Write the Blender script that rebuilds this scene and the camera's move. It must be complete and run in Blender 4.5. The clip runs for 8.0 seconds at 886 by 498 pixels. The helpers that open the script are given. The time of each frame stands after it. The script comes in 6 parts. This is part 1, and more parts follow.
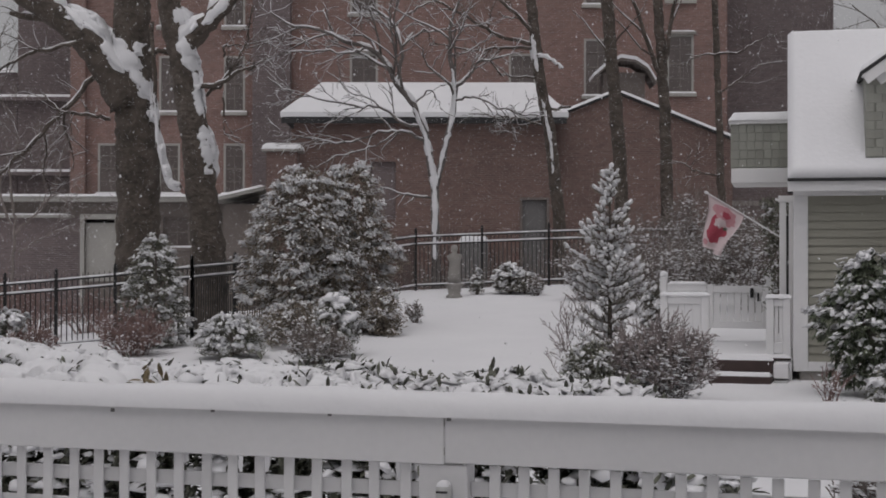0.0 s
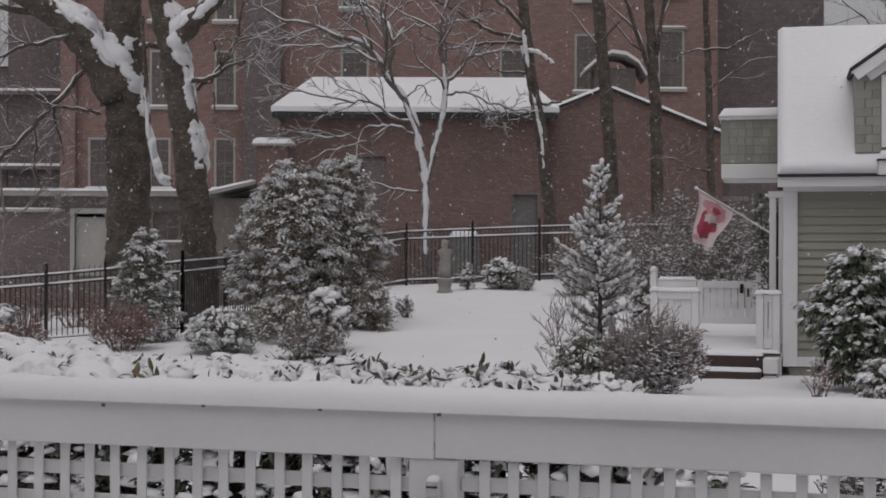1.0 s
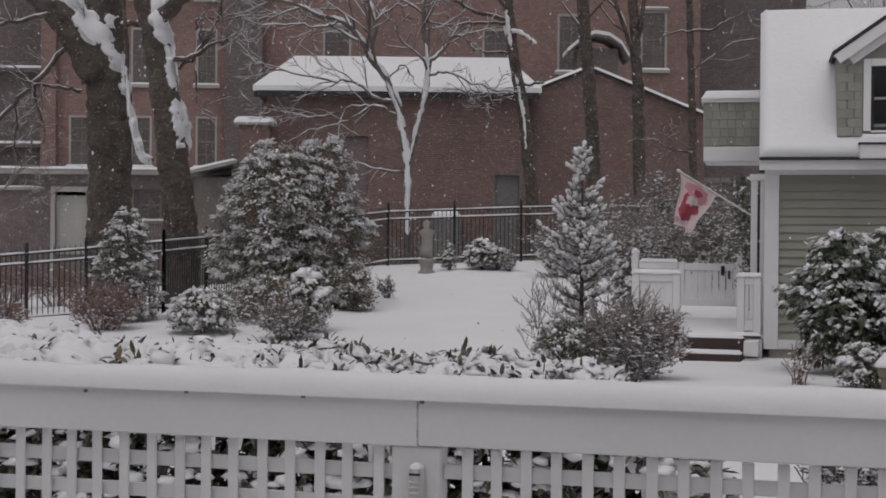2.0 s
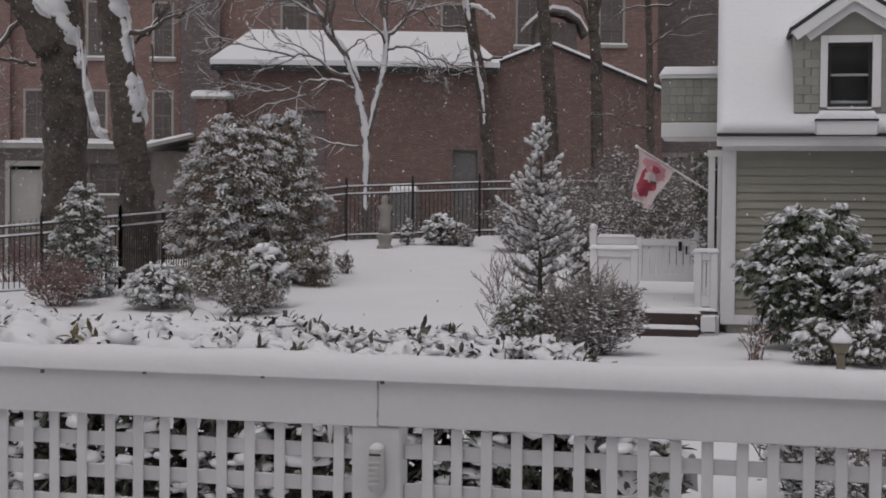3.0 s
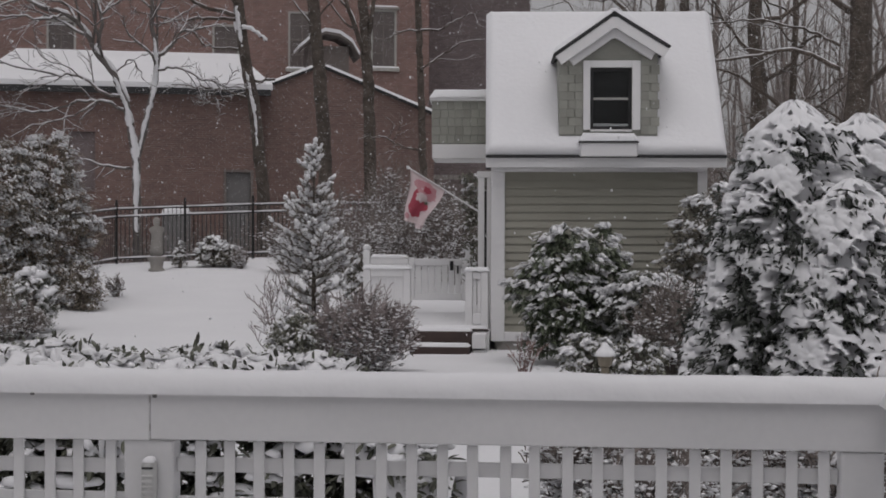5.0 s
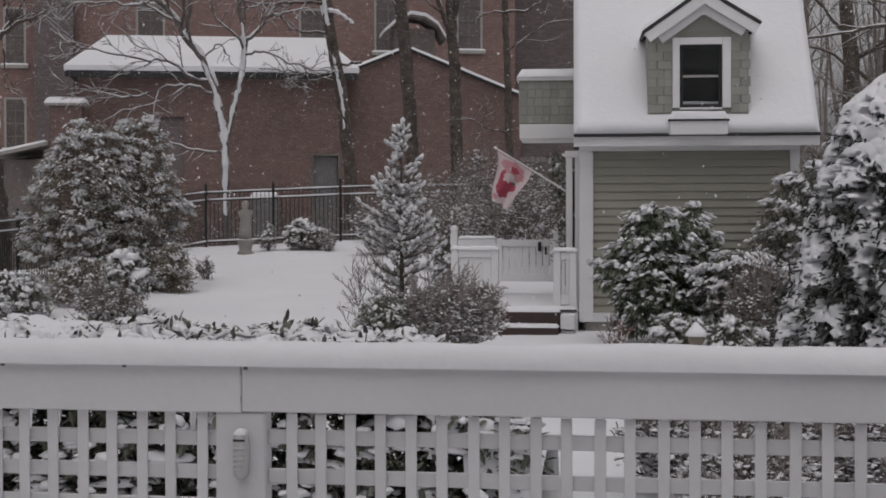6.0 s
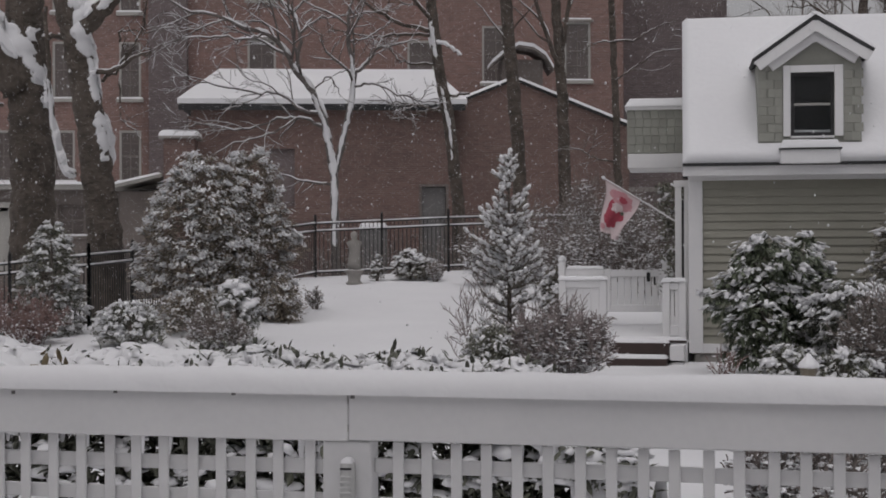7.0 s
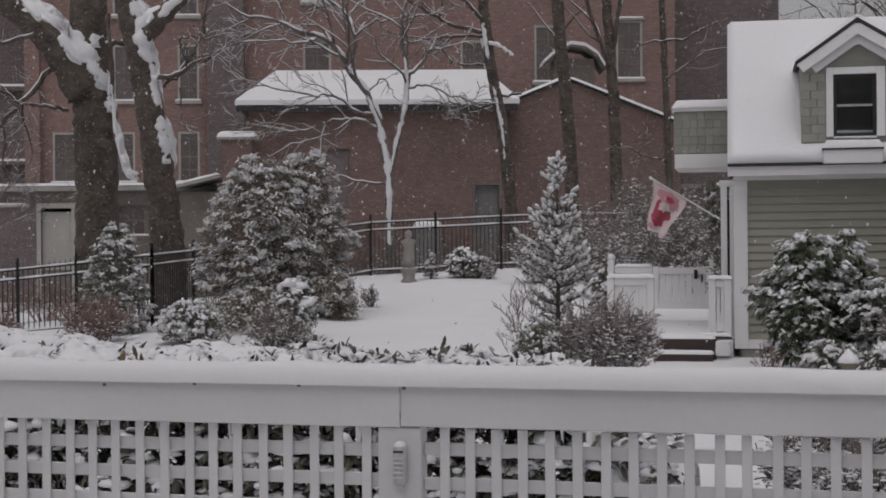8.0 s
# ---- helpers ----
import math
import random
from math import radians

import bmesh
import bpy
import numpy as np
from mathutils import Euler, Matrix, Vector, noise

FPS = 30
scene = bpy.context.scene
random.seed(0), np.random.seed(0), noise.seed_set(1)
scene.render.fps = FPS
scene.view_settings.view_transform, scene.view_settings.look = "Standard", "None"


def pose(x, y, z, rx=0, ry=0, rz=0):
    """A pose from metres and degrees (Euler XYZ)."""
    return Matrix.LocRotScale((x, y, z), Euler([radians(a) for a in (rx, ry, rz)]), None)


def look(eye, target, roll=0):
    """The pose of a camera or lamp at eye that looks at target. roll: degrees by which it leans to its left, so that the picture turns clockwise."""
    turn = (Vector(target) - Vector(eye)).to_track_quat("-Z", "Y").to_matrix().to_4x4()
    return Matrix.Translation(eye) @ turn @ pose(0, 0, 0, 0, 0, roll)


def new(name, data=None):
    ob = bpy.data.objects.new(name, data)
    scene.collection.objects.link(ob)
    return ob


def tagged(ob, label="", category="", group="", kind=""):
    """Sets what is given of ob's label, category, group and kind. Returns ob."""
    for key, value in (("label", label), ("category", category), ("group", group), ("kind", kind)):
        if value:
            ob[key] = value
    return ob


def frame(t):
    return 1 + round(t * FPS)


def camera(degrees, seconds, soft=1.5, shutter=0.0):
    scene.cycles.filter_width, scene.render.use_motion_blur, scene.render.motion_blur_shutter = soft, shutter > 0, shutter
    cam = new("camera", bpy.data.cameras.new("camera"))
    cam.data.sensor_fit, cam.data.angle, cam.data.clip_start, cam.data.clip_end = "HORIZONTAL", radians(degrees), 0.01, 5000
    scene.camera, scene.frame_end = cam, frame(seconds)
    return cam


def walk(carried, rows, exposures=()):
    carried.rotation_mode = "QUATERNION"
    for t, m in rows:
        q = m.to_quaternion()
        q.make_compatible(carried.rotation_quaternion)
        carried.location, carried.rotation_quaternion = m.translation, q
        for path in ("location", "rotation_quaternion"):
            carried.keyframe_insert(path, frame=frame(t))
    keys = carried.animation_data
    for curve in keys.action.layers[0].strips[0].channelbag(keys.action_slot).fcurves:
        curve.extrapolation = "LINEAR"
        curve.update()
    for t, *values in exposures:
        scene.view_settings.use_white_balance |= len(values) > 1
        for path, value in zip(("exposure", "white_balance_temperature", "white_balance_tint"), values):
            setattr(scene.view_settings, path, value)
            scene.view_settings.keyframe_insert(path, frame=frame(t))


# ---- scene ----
cam = camera(33.00, 8.0, soft=1.8)

PATH = [
    (0.0, pose(-0.000, -0.000, 1.990, 90.550, -0.100, 17.500)),
    (0.5, pose(-0.001, 0.004, 1.989, 90.485, -0.143, 17.305)),
    (1.0, pose(0.007, -0.018, 1.994, 90.350, -0.191, 17.141)),
    (1.5, pose(0.004, -0.021, 2.008, 89.957, -0.298, 16.779)),
    (3.0, pose(-0.018, 0.001, 2.046, 88.584, -0.508, 14.819)),
    (3.5, pose(-0.006, -0.003, 2.046, 88.145, 0.104, 12.490)),
    (4.0, pose(0.015, -0.035, 2.051, 88.449, 0.004, 9.130)),
    (4.2, pose(0.021, -0.047, 2.050, 88.848, -0.238, 7.747)),
    (5.3, pose(0.030, -0.164, 1.995, 89.516, -0.147, 6.169)),
    (5.5, pose(0.025, -0.133, 1.984, 89.239, -0.036, 7.146)),
    (6.0, pose(-0.001, -0.064, 1.961, 88.892, 0.164, 9.508)),
    (6.5, pose(-0.006, -0.041, 1.953, 89.471, 0.213, 11.854)),
    (7.0, pose(0.007, -0.065, 1.957, 90.074, 0.235, 13.647)),
    (7.5, pose(0.109, -0.372, 1.981, 90.060, 0.300, 15.134)),
    (8.0, pose(0.234, -0.737, 2.003, 89.951, 0.505, 15.760)),
]
walk(cam, PATH, exposures=((0.0, 0.0, 6500, 14), (8.0, 0.0, 6500, 14)))

# ---- world and light: an overcast snowy afternoon ----
world = bpy.data.worlds.new("overcast_sky")
scene.world = world
world.use_nodes = True
wn, wl = world.node_tree.nodes, world.node_tree.links
sky = wn.new("ShaderNodeTexSky")
sky.sky_type = "NISHITA"
sky.sun_disc = False
sky.sun_elevation, sky.sun_rotation = radians(70), radians(180)
sky.air_density, sky.dust_density, sky.ozone_density = 1.0, 4.0, 1.0
grey = wn.new("ShaderNodeHueSaturation")
grey.inputs["Saturation"].default_value = 0.06
wl.new(sky.outputs["Color"], grey.inputs["Color"])
wl.new(grey.outputs["Color"], wn["Background"].inputs["Color"])
wn["Background"].inputs["Strength"].default_value = 0.083
sun = new("sun", bpy.data.lights.new("sun", "SUN"))
sun.data.energy, sun.data.angle, sun.data.color = 0.36, radians(60), (1.0, 0.97, 0.95)
sun.matrix_world = look((0, -8, 40), (0, 4, 0))


# ---- materials ----
def mat(name, dark, light, rough=0.7, scale=3.0, fine=40.0, bump=0.2, depth=0.01, metal=0.0, piece=0.0):
    """A surface whose colour wanders between two tones at two scales, with fine relief."""
    m = bpy.data.materials.new(name)
    m.use_nodes = True
    n, k = m.node_tree.nodes, m.node_tree.links
    b = n["Principled BSDF"]
    b.inputs["Roughness"].default_value = rough
    b.inputs["Metallic"].default_value = metal
    pos = n.new("ShaderNodeNewGeometry")
    t1, t2 = n.new("ShaderNodeTexNoise"), n.new("ShaderNodeTexNoise")
    t1.inputs["Scale"].default_value, t2.inputs["Scale"].default_value = scale, fine
    t1.inputs["Detail"].default_value = 4
    for t in (t1, t2):
        k.new(pos.outputs["Position"], t.inputs["Vector"])
    add = n.new("ShaderNodeMath")
    add.operation = "MULTIPLY_ADD"
    add.inputs[1].default_value = 0.45
    k.new(t2.outputs["Fac"], add.inputs[0])
    half = n.new("ShaderNodeMath")
    half.operation = "MULTIPLY_ADD"
    half.inputs[1].default_value, half.inputs[2].default_value = 1.3, -0.38
    k.new(t1.outputs["Fac"], half.inputs[0])
    k.new(half.outputs[0], add.inputs[2])
    mix = n.new("ShaderNodeMix")
    mix.data_type = "RGBA"
    mix.inputs["A"].default_value, mix.inputs["B"].default_value = (*dark, 1), (*light, 1)
    k.new(add.outputs[0], mix.inputs["Factor"])
    out = mix.outputs["Result"]
    if piece:
        info, hsv, mr = n.new("ShaderNodeObjectInfo"), n.new("ShaderNodeHueSaturation"), n.new("ShaderNodeMapRange")
        mr.inputs["To Min"].default_value, mr.inputs["To Max"].default_value = 1 - piece, 1 + piece
        k.new(info.outputs["Random"], mr.inputs["Value"])
        k.new(mr.outputs["Result"], hsv.inputs["Value"])
        k.new(out, hsv.inputs["Color"])
        out = hsv.outputs["Color"]
    k.new(out, b.inputs["Base Color"])
    if bump:
        bp = n.new("ShaderNodeBump")
        bp.inputs["Strength"].default_value, bp.inputs["Distance"].default_value = bump, depth
        k.new(t2.outputs["Fac"], bp.inputs["Height"])
        k.new(bp.outputs["Normal"], b.inputs["Normal"])
    return m


def leaf_mat(name, dark, light, rough=0.55):
    """Foliage that varies from leaf to leaf."""
    m = mat(name, dark, light, rough, 6.0, 60.0, 0.1, 0.004)
    n, k = m.node_tree.nodes, m.node_tree.links
    g, mr, hsv = n.new("ShaderNodeNewGeometry"), n.new("ShaderNodeMapRange"), n.new("ShaderNodeHueSaturation")
    mr.inputs["To Min"].default_value, mr.inputs["To Max"].default_value = 0.55, 1.5
    k.new(g.outputs["Random Per Island"], mr.inputs["Value"])
    k.new(mr.outputs["Result"], hsv.inputs["Value"])
    b = n["Principled BSDF"]
    src = b.inputs["Base Color"].links[0].from_socket
    k.new(src, hsv.inputs["Color"])
    k.new(hsv.outputs["Color"], b.inputs["Base Color"])
    return m


def brick_mat(name, a, b_, mortar):
    m = mat(name, a, b_, 0.9, 0.35, 5.0, 0.0)
    n, k = m.node_tree.nodes, m.node_tree.links
    tc, sep, xy, com = n.new("ShaderNodeTexCoord"), n.new("ShaderNodeSeparateXYZ"), n.new("ShaderNodeMath"), n.new("ShaderNodeCombineXYZ")
    k.new(tc.outputs["Object"], sep.inputs[0])
    k.new(sep.outputs["X"], xy.inputs[0])
    k.new(sep.outputs["Y"], xy.inputs[1])
    k.new(xy.outputs[0], com.inputs["X"])
    k.new(sep.outputs["Z"], com.inputs["Y"])
    br = n.new("ShaderNodeTexBrick")
    br.inputs["Scale"].default_value = 1.0
    br.inputs["Brick Width"].default_value, br.inputs["Row Height"].default_value, br.inputs["Mortar Size"].default_value = 0.21, 0.07, 0.007
    br.inputs["Mortar"].default_value = (*mortar, 1)
    k.new(com.outputs[0], br.inputs["Vector"])
    p = n["Principled BSDF"]
    src = p.inputs["Base Color"].links[0].from_socket
    dim = n.new("ShaderNodeHueSaturation")
    dim.inputs["Value"].default_value = 0.72
    k.new(src, dim.inputs["Color"])
    k.new(src, br.inputs["Color1"])
    k.new(dim.outputs["Color"], br.inputs["Color2"])
    k.new(br.outputs["Color"], p.inputs["Base Color"])
    bp = n.new("ShaderNodeBump")
    bp.invert = True
    bp.inputs["Strength"].default_value, bp.inputs["Distance"].default_value = 0.4, 0.008
    k.new(br.outputs["Fac"], bp.inputs["Height"])
    k.new(bp.outputs["Normal"], p.inputs["Normal"])
    return m


SNOW = mat("snow", (0.68, 0.68, 0.70), (0.77, 0.77, 0.785), 0.75, 0.6, 14.0, 0.25, 0.02)
SNOW.node_tree.nodes["Principled BSDF"].inputs["Subsurface Weight"].default_value = 0.0
WHITE = mat("white_paint", (0.58, 0.58, 0.588), (0.71, 0.705, 0.71), 0.55, 1.4, 30.0, 0.12, 0.003, piece=0.04)
TRIM = mat("white_trim_paint", (0.68, 0.68, 0.69), (0.80, 0.79, 0.79), 0.5, 1.2, 25.0, 0.1, 0.003)
GREEN = mat("sage_clapboard_paint", (0.26, 0.252, 0.210), (0.33, 0.320, 0.272), 0.6, 1.5, 40.0, 0.15, 0.004, piece=0.05)
SHINGLE = mat("sage_shingle", (0.238, 0.240, 0.212), (0.330, 0.331, 0.296), 0.75, 3.0, 30.0, 0.3, 0.005, piece=0.12)
BRICK = brick_mat("red_brick", (0.152, 0.090, 0.079), (0.335, 0.196, 0.168), (0.29, 0.24, 0.22))
# Darker brick tone; on the set-back ends it carries their shade.
BRICK_DARK = brick_mat("dark_brick", (0.11, 0.085, 0.085), (0.215, 0.168, 0.166), (0.2, 0.18, 0.18))
BRICK_WING = brick_mat("brown_brick", (0.118, 0.073, 0.064), (0.238, 0.148, 0.129), (0.21, 0.17, 0.155))
CONCRETE = mat("weathered_stucco", (0.115, 0.098, 0.090), (0.205, 0.178, 0.163), 0.9, 1.0, 12.0, 0.3, 0.01)
PALE = mat("faded_cream_paint", (0.30, 0.29, 0.27), (0.42, 0.41, 0.38), 0.7, 1.0, 15.0, 0.2, 0.005)
SASH = mat("grey_window_paint", (0.28, 0.27, 0.26), (0.40, 0.39, 0.37), 0.6, 2.0, 20.0, 0.1, 0.003)
IRON = mat("black_iron", (0.012, 0.012, 0.013), (0.03, 0.03, 0.03), 0.45, 5.0, 60.0, 0.2, 0.002, 0.4)
BARK = mat("dark_wet_bark", (0.026, 0.021, 0.017), (0.150, 0.124, 0.104), 0.95, 3.5, 11.0, 1.0, 0.09)
BARK_GREY = mat("grey_wet_bark", (0.060, 0.052, 0.048), (0.185, 0.165, 0.155), 0.9, 3.0, 25.0, 0.6, 0.02)
TWIG = mat("brown_twigs", (0.115, 0.1, 0.092), (0.28, 0.24, 0.22), 0.9, 4.0, 30.0, 0.2, 0.005)
TWIG_GREY = mat("greyish_twigs", (0.17, 0.145, 0.14), (0.36, 0.31, 0.30), 0.9, 4.0, 30.0, 0.2, 0.005)
TWIG_RED = mat("reddish_twigs", (0.15, 0.10, 0.093), (0.32, 0.22, 0.20), 0.9, 4.0, 30.0, 0.2, 0.005)
STEPWOOD = mat("dark_brown_stained_wood", (0.030, 0.018, 0.016), (0.060, 0.036, 0.032), 0.6, 3.0, 40.0, 0.3, 0.004)
ROOFING = mat("dark_asphalt_shingle", (0.02, 0.02, 0.021), (0.05, 0.05, 0.052), 0.9, 4.0, 60.0, 0.4, 0.006)
# Grey for dark paint and marks; on the sheets behind windows, painted room shade.
DARKROOM = mat("room_shade_and_dark_paint", (0.13, 0.125, 0.125), (0.19, 0.185, 0.18), 0.9, 2.0, 20.0, 0.1)
# Near-black stand-in for the darkness of the room behind the dormer glass.
ROOM_SHADE = mat("near_black_room_shade", (0.030, 0.030, 0.033), (0.05, 0.05, 0.053), 0.95, 2.0, 20.0, 0.1)
STONE = mat("weathered_stone", (0.20, 0.19, 0.175), (0.36, 0.34, 0.32), 0.9, 4.0, 30.0, 0.4, 0.01)
COPPER = mat("tan_lamp_metal", (0.14, 0.12, 0.09), (0.24, 0.21, 0.16), 0.5, 5.0, 30.0, 0.1, 0.002, 0.3)
GREYMETAL = mat("grey_plastic", (0.42, 0.42, 0.42), (0.54, 0.54, 0.53), 0.5, 8.0, 60.0, 0.1, 0.001)
CLOTH = mat("pale_flag_cloth", (0.50, 0.40, 0.41), (0.64, 0.54, 0.545), 0.85, 5.0, 80.0, 0.2, 0.002)
RED = mat("red_flag_print", (0.27, 0.035, 0.06), (0.40, 0.07, 0.10), 0.85, 5.0, 80.0, 0.1, 0.002)
PINK = mat("pink_flag_print", (0.42, 0.18, 0.21), (0.53, 0.30, 0.32), 0.85, 9.0, 80.0, 0.1, 0.002)
LAUREL = leaf_mat("laurel_leaf", (0.050, 0.053, 0.040), (0.105, 0.108, 0.080), 0.45)
LEAF_BROWN = leaf_mat("withered_leaf", (0.10, 0.075, 0.04), (0.19, 0.15, 0.085), 0.6)
CONIFER = leaf_mat("conifer_needles", (0.105, 0.105, 0.082), (0.23, 0.23, 0.18))
GREYGREEN = leaf_mat("grey_green_needles", (0.105, 0.096, 0.076), (0.22, 0.20, 0.162))
YEW = leaf_mat("brown_green_needles", (0.150, 0.126, 0.098), (0.305, 0.260, 0.208))
RHODO = leaf_mat("rhododendron_leaf", (0.055, 0.072, 0.046), (0.135, 0.155, 0.098), 0.4)
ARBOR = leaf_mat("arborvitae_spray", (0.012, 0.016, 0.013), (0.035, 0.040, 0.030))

# Opaque panes: reflected sky and haze are put into this grey-brown.
OLD_PANE = mat("opaque_pane_with_painted_sheen", (0.085, 0.072, 0.068), (0.16, 0.135, 0.128), 0.12, 1.1, 9.0, 0.1, 0.01)

GLASS = bpy.data.materials.new("window_glass")
GLASS.use_nodes = True
_g = GLASS.node_tree.nodes["Principled BSDF"]
_g.inputs["Base Color"].default_value = (0.75, 0.78, 0.78, 1)
_g.inputs["Transmission Weight"].default_value, _g.inputs["Roughness"].default_value, _g.inputs["IOR"].default_value = 1.0, 0.02, 1.28


# ---- geometry helpers ----
TURN = 17.5
CT, ST = math.cos(radians(TURN)), math.sin(radians(TURN))


def town(l, d, z=0.0):
    """The pose of a thing that is square to the brick buildings: l metres to the right and d metres off."""
    return pose(l * CT - d * ST, l * ST + d * CT, z, 0, 0, TURN)


def ground_z(x, y):
    """Height of the ground: level near the porch, climbing to the back of the garden."""
    d, l = -x * ST + y * CT, x * CT + y * ST
    cap = np.interp(l, [-5, -1], [28.8, 38.3])
    a = np.clip((d - 19.5) / 4.0, 0, 1)
    ramp = np.where(d < 23.5, 0.06 * 4.0 * a * a / 2, 0.12 + 0.06 * (np.minimum(d, cap) - 23.5))
    fall = np.clip((d - cap - 0.4) / 6.0, 0, 1)
    ramp = ramp - 1.5 * fall * fall * (3 - 2 * fall) * np.interp(l, [-5, -1], [0, 1])
    w = np.clip((d - 22) / 8.5, 0, 1)
    side = np.where(l < -2.5, np.maximum(l + 2.5, -7) * 0.065, np.minimum(l + 2.5, 6.5) * 0.04) * w
    return 0.23 + ramp + side


def gz_town(l, d):
    return float(ground_z(np.float64(l * CT - d * ST), np.float64(l * ST + d * CT)))


class Geo:
    """Collects vertices and faces, then becomes one mesh."""

    def __init__(self):
        self.v, self.f, self.m, self.count = [], [], [], 0

    def add(self, v, f, m=0):
        self.v.extend(map(tuple, v))
        c = self.count
        self.f.extend([tuple(i + c for i in q) for q in f])
        self.m.extend([m] * len(f))
        self.count += len(v)
        return self

    def bulk(self, v, f, m=0):
        """v (n, k, 3) and faces f of one copy, repeated n times."""
        n, k, _ = v.shape
        f = np.asarray(f)
        allf = (f[None] + (np.arange(n) * k)[:, None, None] + self.count).reshape(-1, f.shape[1])
        self.v.extend(map(tuple, v.reshape(-1, 3).tolist()))
        self.f.extend(map(tuple, allf.tolist()))
        self.m.extend([m] * len(allf))
        self.count += n * k
        return self

    def mesh(self, name, mats, smooth=False):
        me = bpy.data.meshes.new(name)
        me.from_pydata(self.v, [], self.f)
        for x in mats if isinstance(mats, (list, tuple)) else [mats]:
            me.materials.append(x)
        me.polygons.foreach_set("material_index", self.m)
        me.polygons.foreach_set("use_smooth", [smooth] * len(self.f))
        me.update()
        return me


def part(name, geo, material, parent, label="", smooth=False, kind=""):
    me = geo if isinstance(geo, bpy.types.Mesh) else geo.mesh(name, material, smooth)
    ob = new(name, me)
    ob.parent = parent
    if label:
        tagged(ob, label)
    if kind:
        tagged(ob, kind=kind)
    return ob


def thing(name, m, label, category, group="", kind=""):
    ob = new(name)
    ob.matrix_basis = m
    return tagged(ob, label, category, group, kind)


def solid(name, geo, material, label, category="", kind="", m=None, smooth=False, group=""):
    ob = new(name, geo.mesh(name, material, smooth))
    if m is not None:
        ob.matrix_basis = m
    return tagged(ob, label, category, group, kind)


def _oriented(v, f):
    v = np.asarray(v, float)
    c = v.mean(0)
    out = []
    for q in f:
        p = v[list(q)]
        nrm = np.cross(p[1] - p[0], p[2] - p[0])
        out.append(tuple(q) if nrm @ (p.mean(0) - c) > 0 else tuple(reversed(q)))
    return v, out


def cbox(x0, x1, y0, y1, z0, z1, bev=0.004):
    """A block with chamfered edges."""
    lo, hi = np.array([x0, y0, z0], float), np.array([x1, y1, z1], float)
    bev = min(bev, 0.3 * float((hi - lo).min()))
    idx, v = {}, []
    for sx in (0, 1):
        for sy in (0, 1):
            for sz in (0, 1):
                s = (sx, sy, sz)
                for a in range(3):
                    p = [(lo[i] + bev, hi[i] - bev)[s[i]] for i in range(3)]
                    p[a] = (lo[a], hi[a])[s[a]]
                    idx[s, a] = len(v)
                    v.append(p)

    def s_(**k):
        return (k["x"], k["y"], k["z"])
    f = []
    for a in range(3):
        b, c = [i for i in range(3) if i != a]
        for sa in (0, 1):
            q = []
            for sb, sc in ((0, 0), (1, 0), (1, 1), (0, 1)):
                s = [0, 0, 0]
                s[a], s[b], s[c] = sa, sb, sc
                q.append(idx[tuple(s), a])
            f.append(q)
    for a, b in ((0, 1), (0, 2), (1, 2)):
        c = 3 - a - b
        for sa in (0, 1):
            for sb in (0, 1):
                q = []
                for ax, sc in ((a, 0), (a, 1), (b, 1), (b, 0)):
                    s = [0, 0, 0]
                    s[a], s[b], s[c] = sa, sb, sc
                    q.append(idx[tuple(s), ax])
                f.append(q)
    for s in {k[0] for k in idx}:
        f.append([idx[s, 0], idx[s, 1], idx[s, 2]])
    return _oriented(v, f)


def block(x0, x1, y0, y1, z0, z1, bev=0.004):
    return Geo().add(*cbox(x0, x1, y0, y1, z0, z1, bev))


def prism(poly, y0, y1):
    """A convex outline in x and z, drawn out from y0 to y1."""
    n = len(poly)
    v = [(x, y0, z) for x, z in poly] + [(x, y1, z) for x, z in poly]
    f = [tuple(range(n)), tuple(range(n, 2 * n))] + [(i, (i + 1) % n, n + (i + 1) % n, n + i) for i in range(n)]
    return _oriented(v, f)


TUBE_FACES = {}


def tube(pts, radii, n=7, wob=0.0, rng=None, flat=1.0):
    """A tapered limb along a line of points."""
    pts = np.asarray(pts, float)
    k = len(pts)
    t = np.empty_like(pts)
    t[0], t[-1] = pts[1] - pts[0], pts[-1] - pts[-2]
    if k > 2:
        t[1:-1] = (pts[2:] - pts[:-2]) / 2
    t /= np.sqrt((t * t).sum(1))[:, None] + 1e-9
    steep = np.abs(t[:, 2]) >= 0.9
    zero = np.zeros(k)
    a = np.stack([np.where(steep, -t[:, 2], t[:, 1]), np.where(steep, zero, -t[:, 0]), np.where(steep, t[:, 0], zero)], 1)
    a /= np.sqrt((a * a).sum(1))[:, None] + 1e-9
    b = np.stack([a[:, 1] * t[:, 2] - a[:, 2] * t[:, 1], a[:, 2] * t[:, 0] - a[:, 0] * t[:, 2], a[:, 0] * t[:, 1] - a[:, 1] * t[:, 0]], 1)
    w = np.arange(n) * (2 * math.pi / n)
    r = np.asarray(radii, float)[:, None] * (1 + (wob * rng.uniform(-1, 1, (k, n)) if wob else np.zeros((k, n))))
    v = pts[:, None, :] + r[:, :, None] * (a[:, None, :] * np.cos(w)[None, :, None] + b[:, None, :] * (np.sin(w) * flat)[None, :, None])
    if (k, n) not in TUBE_FACES:
        f = [(i * n + j, i * n + (j + 1) % n, (i + 1) * n + (j + 1) % n, (i + 1) * n + j) for i in range(k - 1) for j in range(n)]
        TUBE_FACES[k, n] = f + [tuple(range(n - 1, -1, -1)), tuple((k - 1) * n + j for j in range(n))]
    return v.reshape(-1, 3).tolist(), TUBE_FACES[k, n]


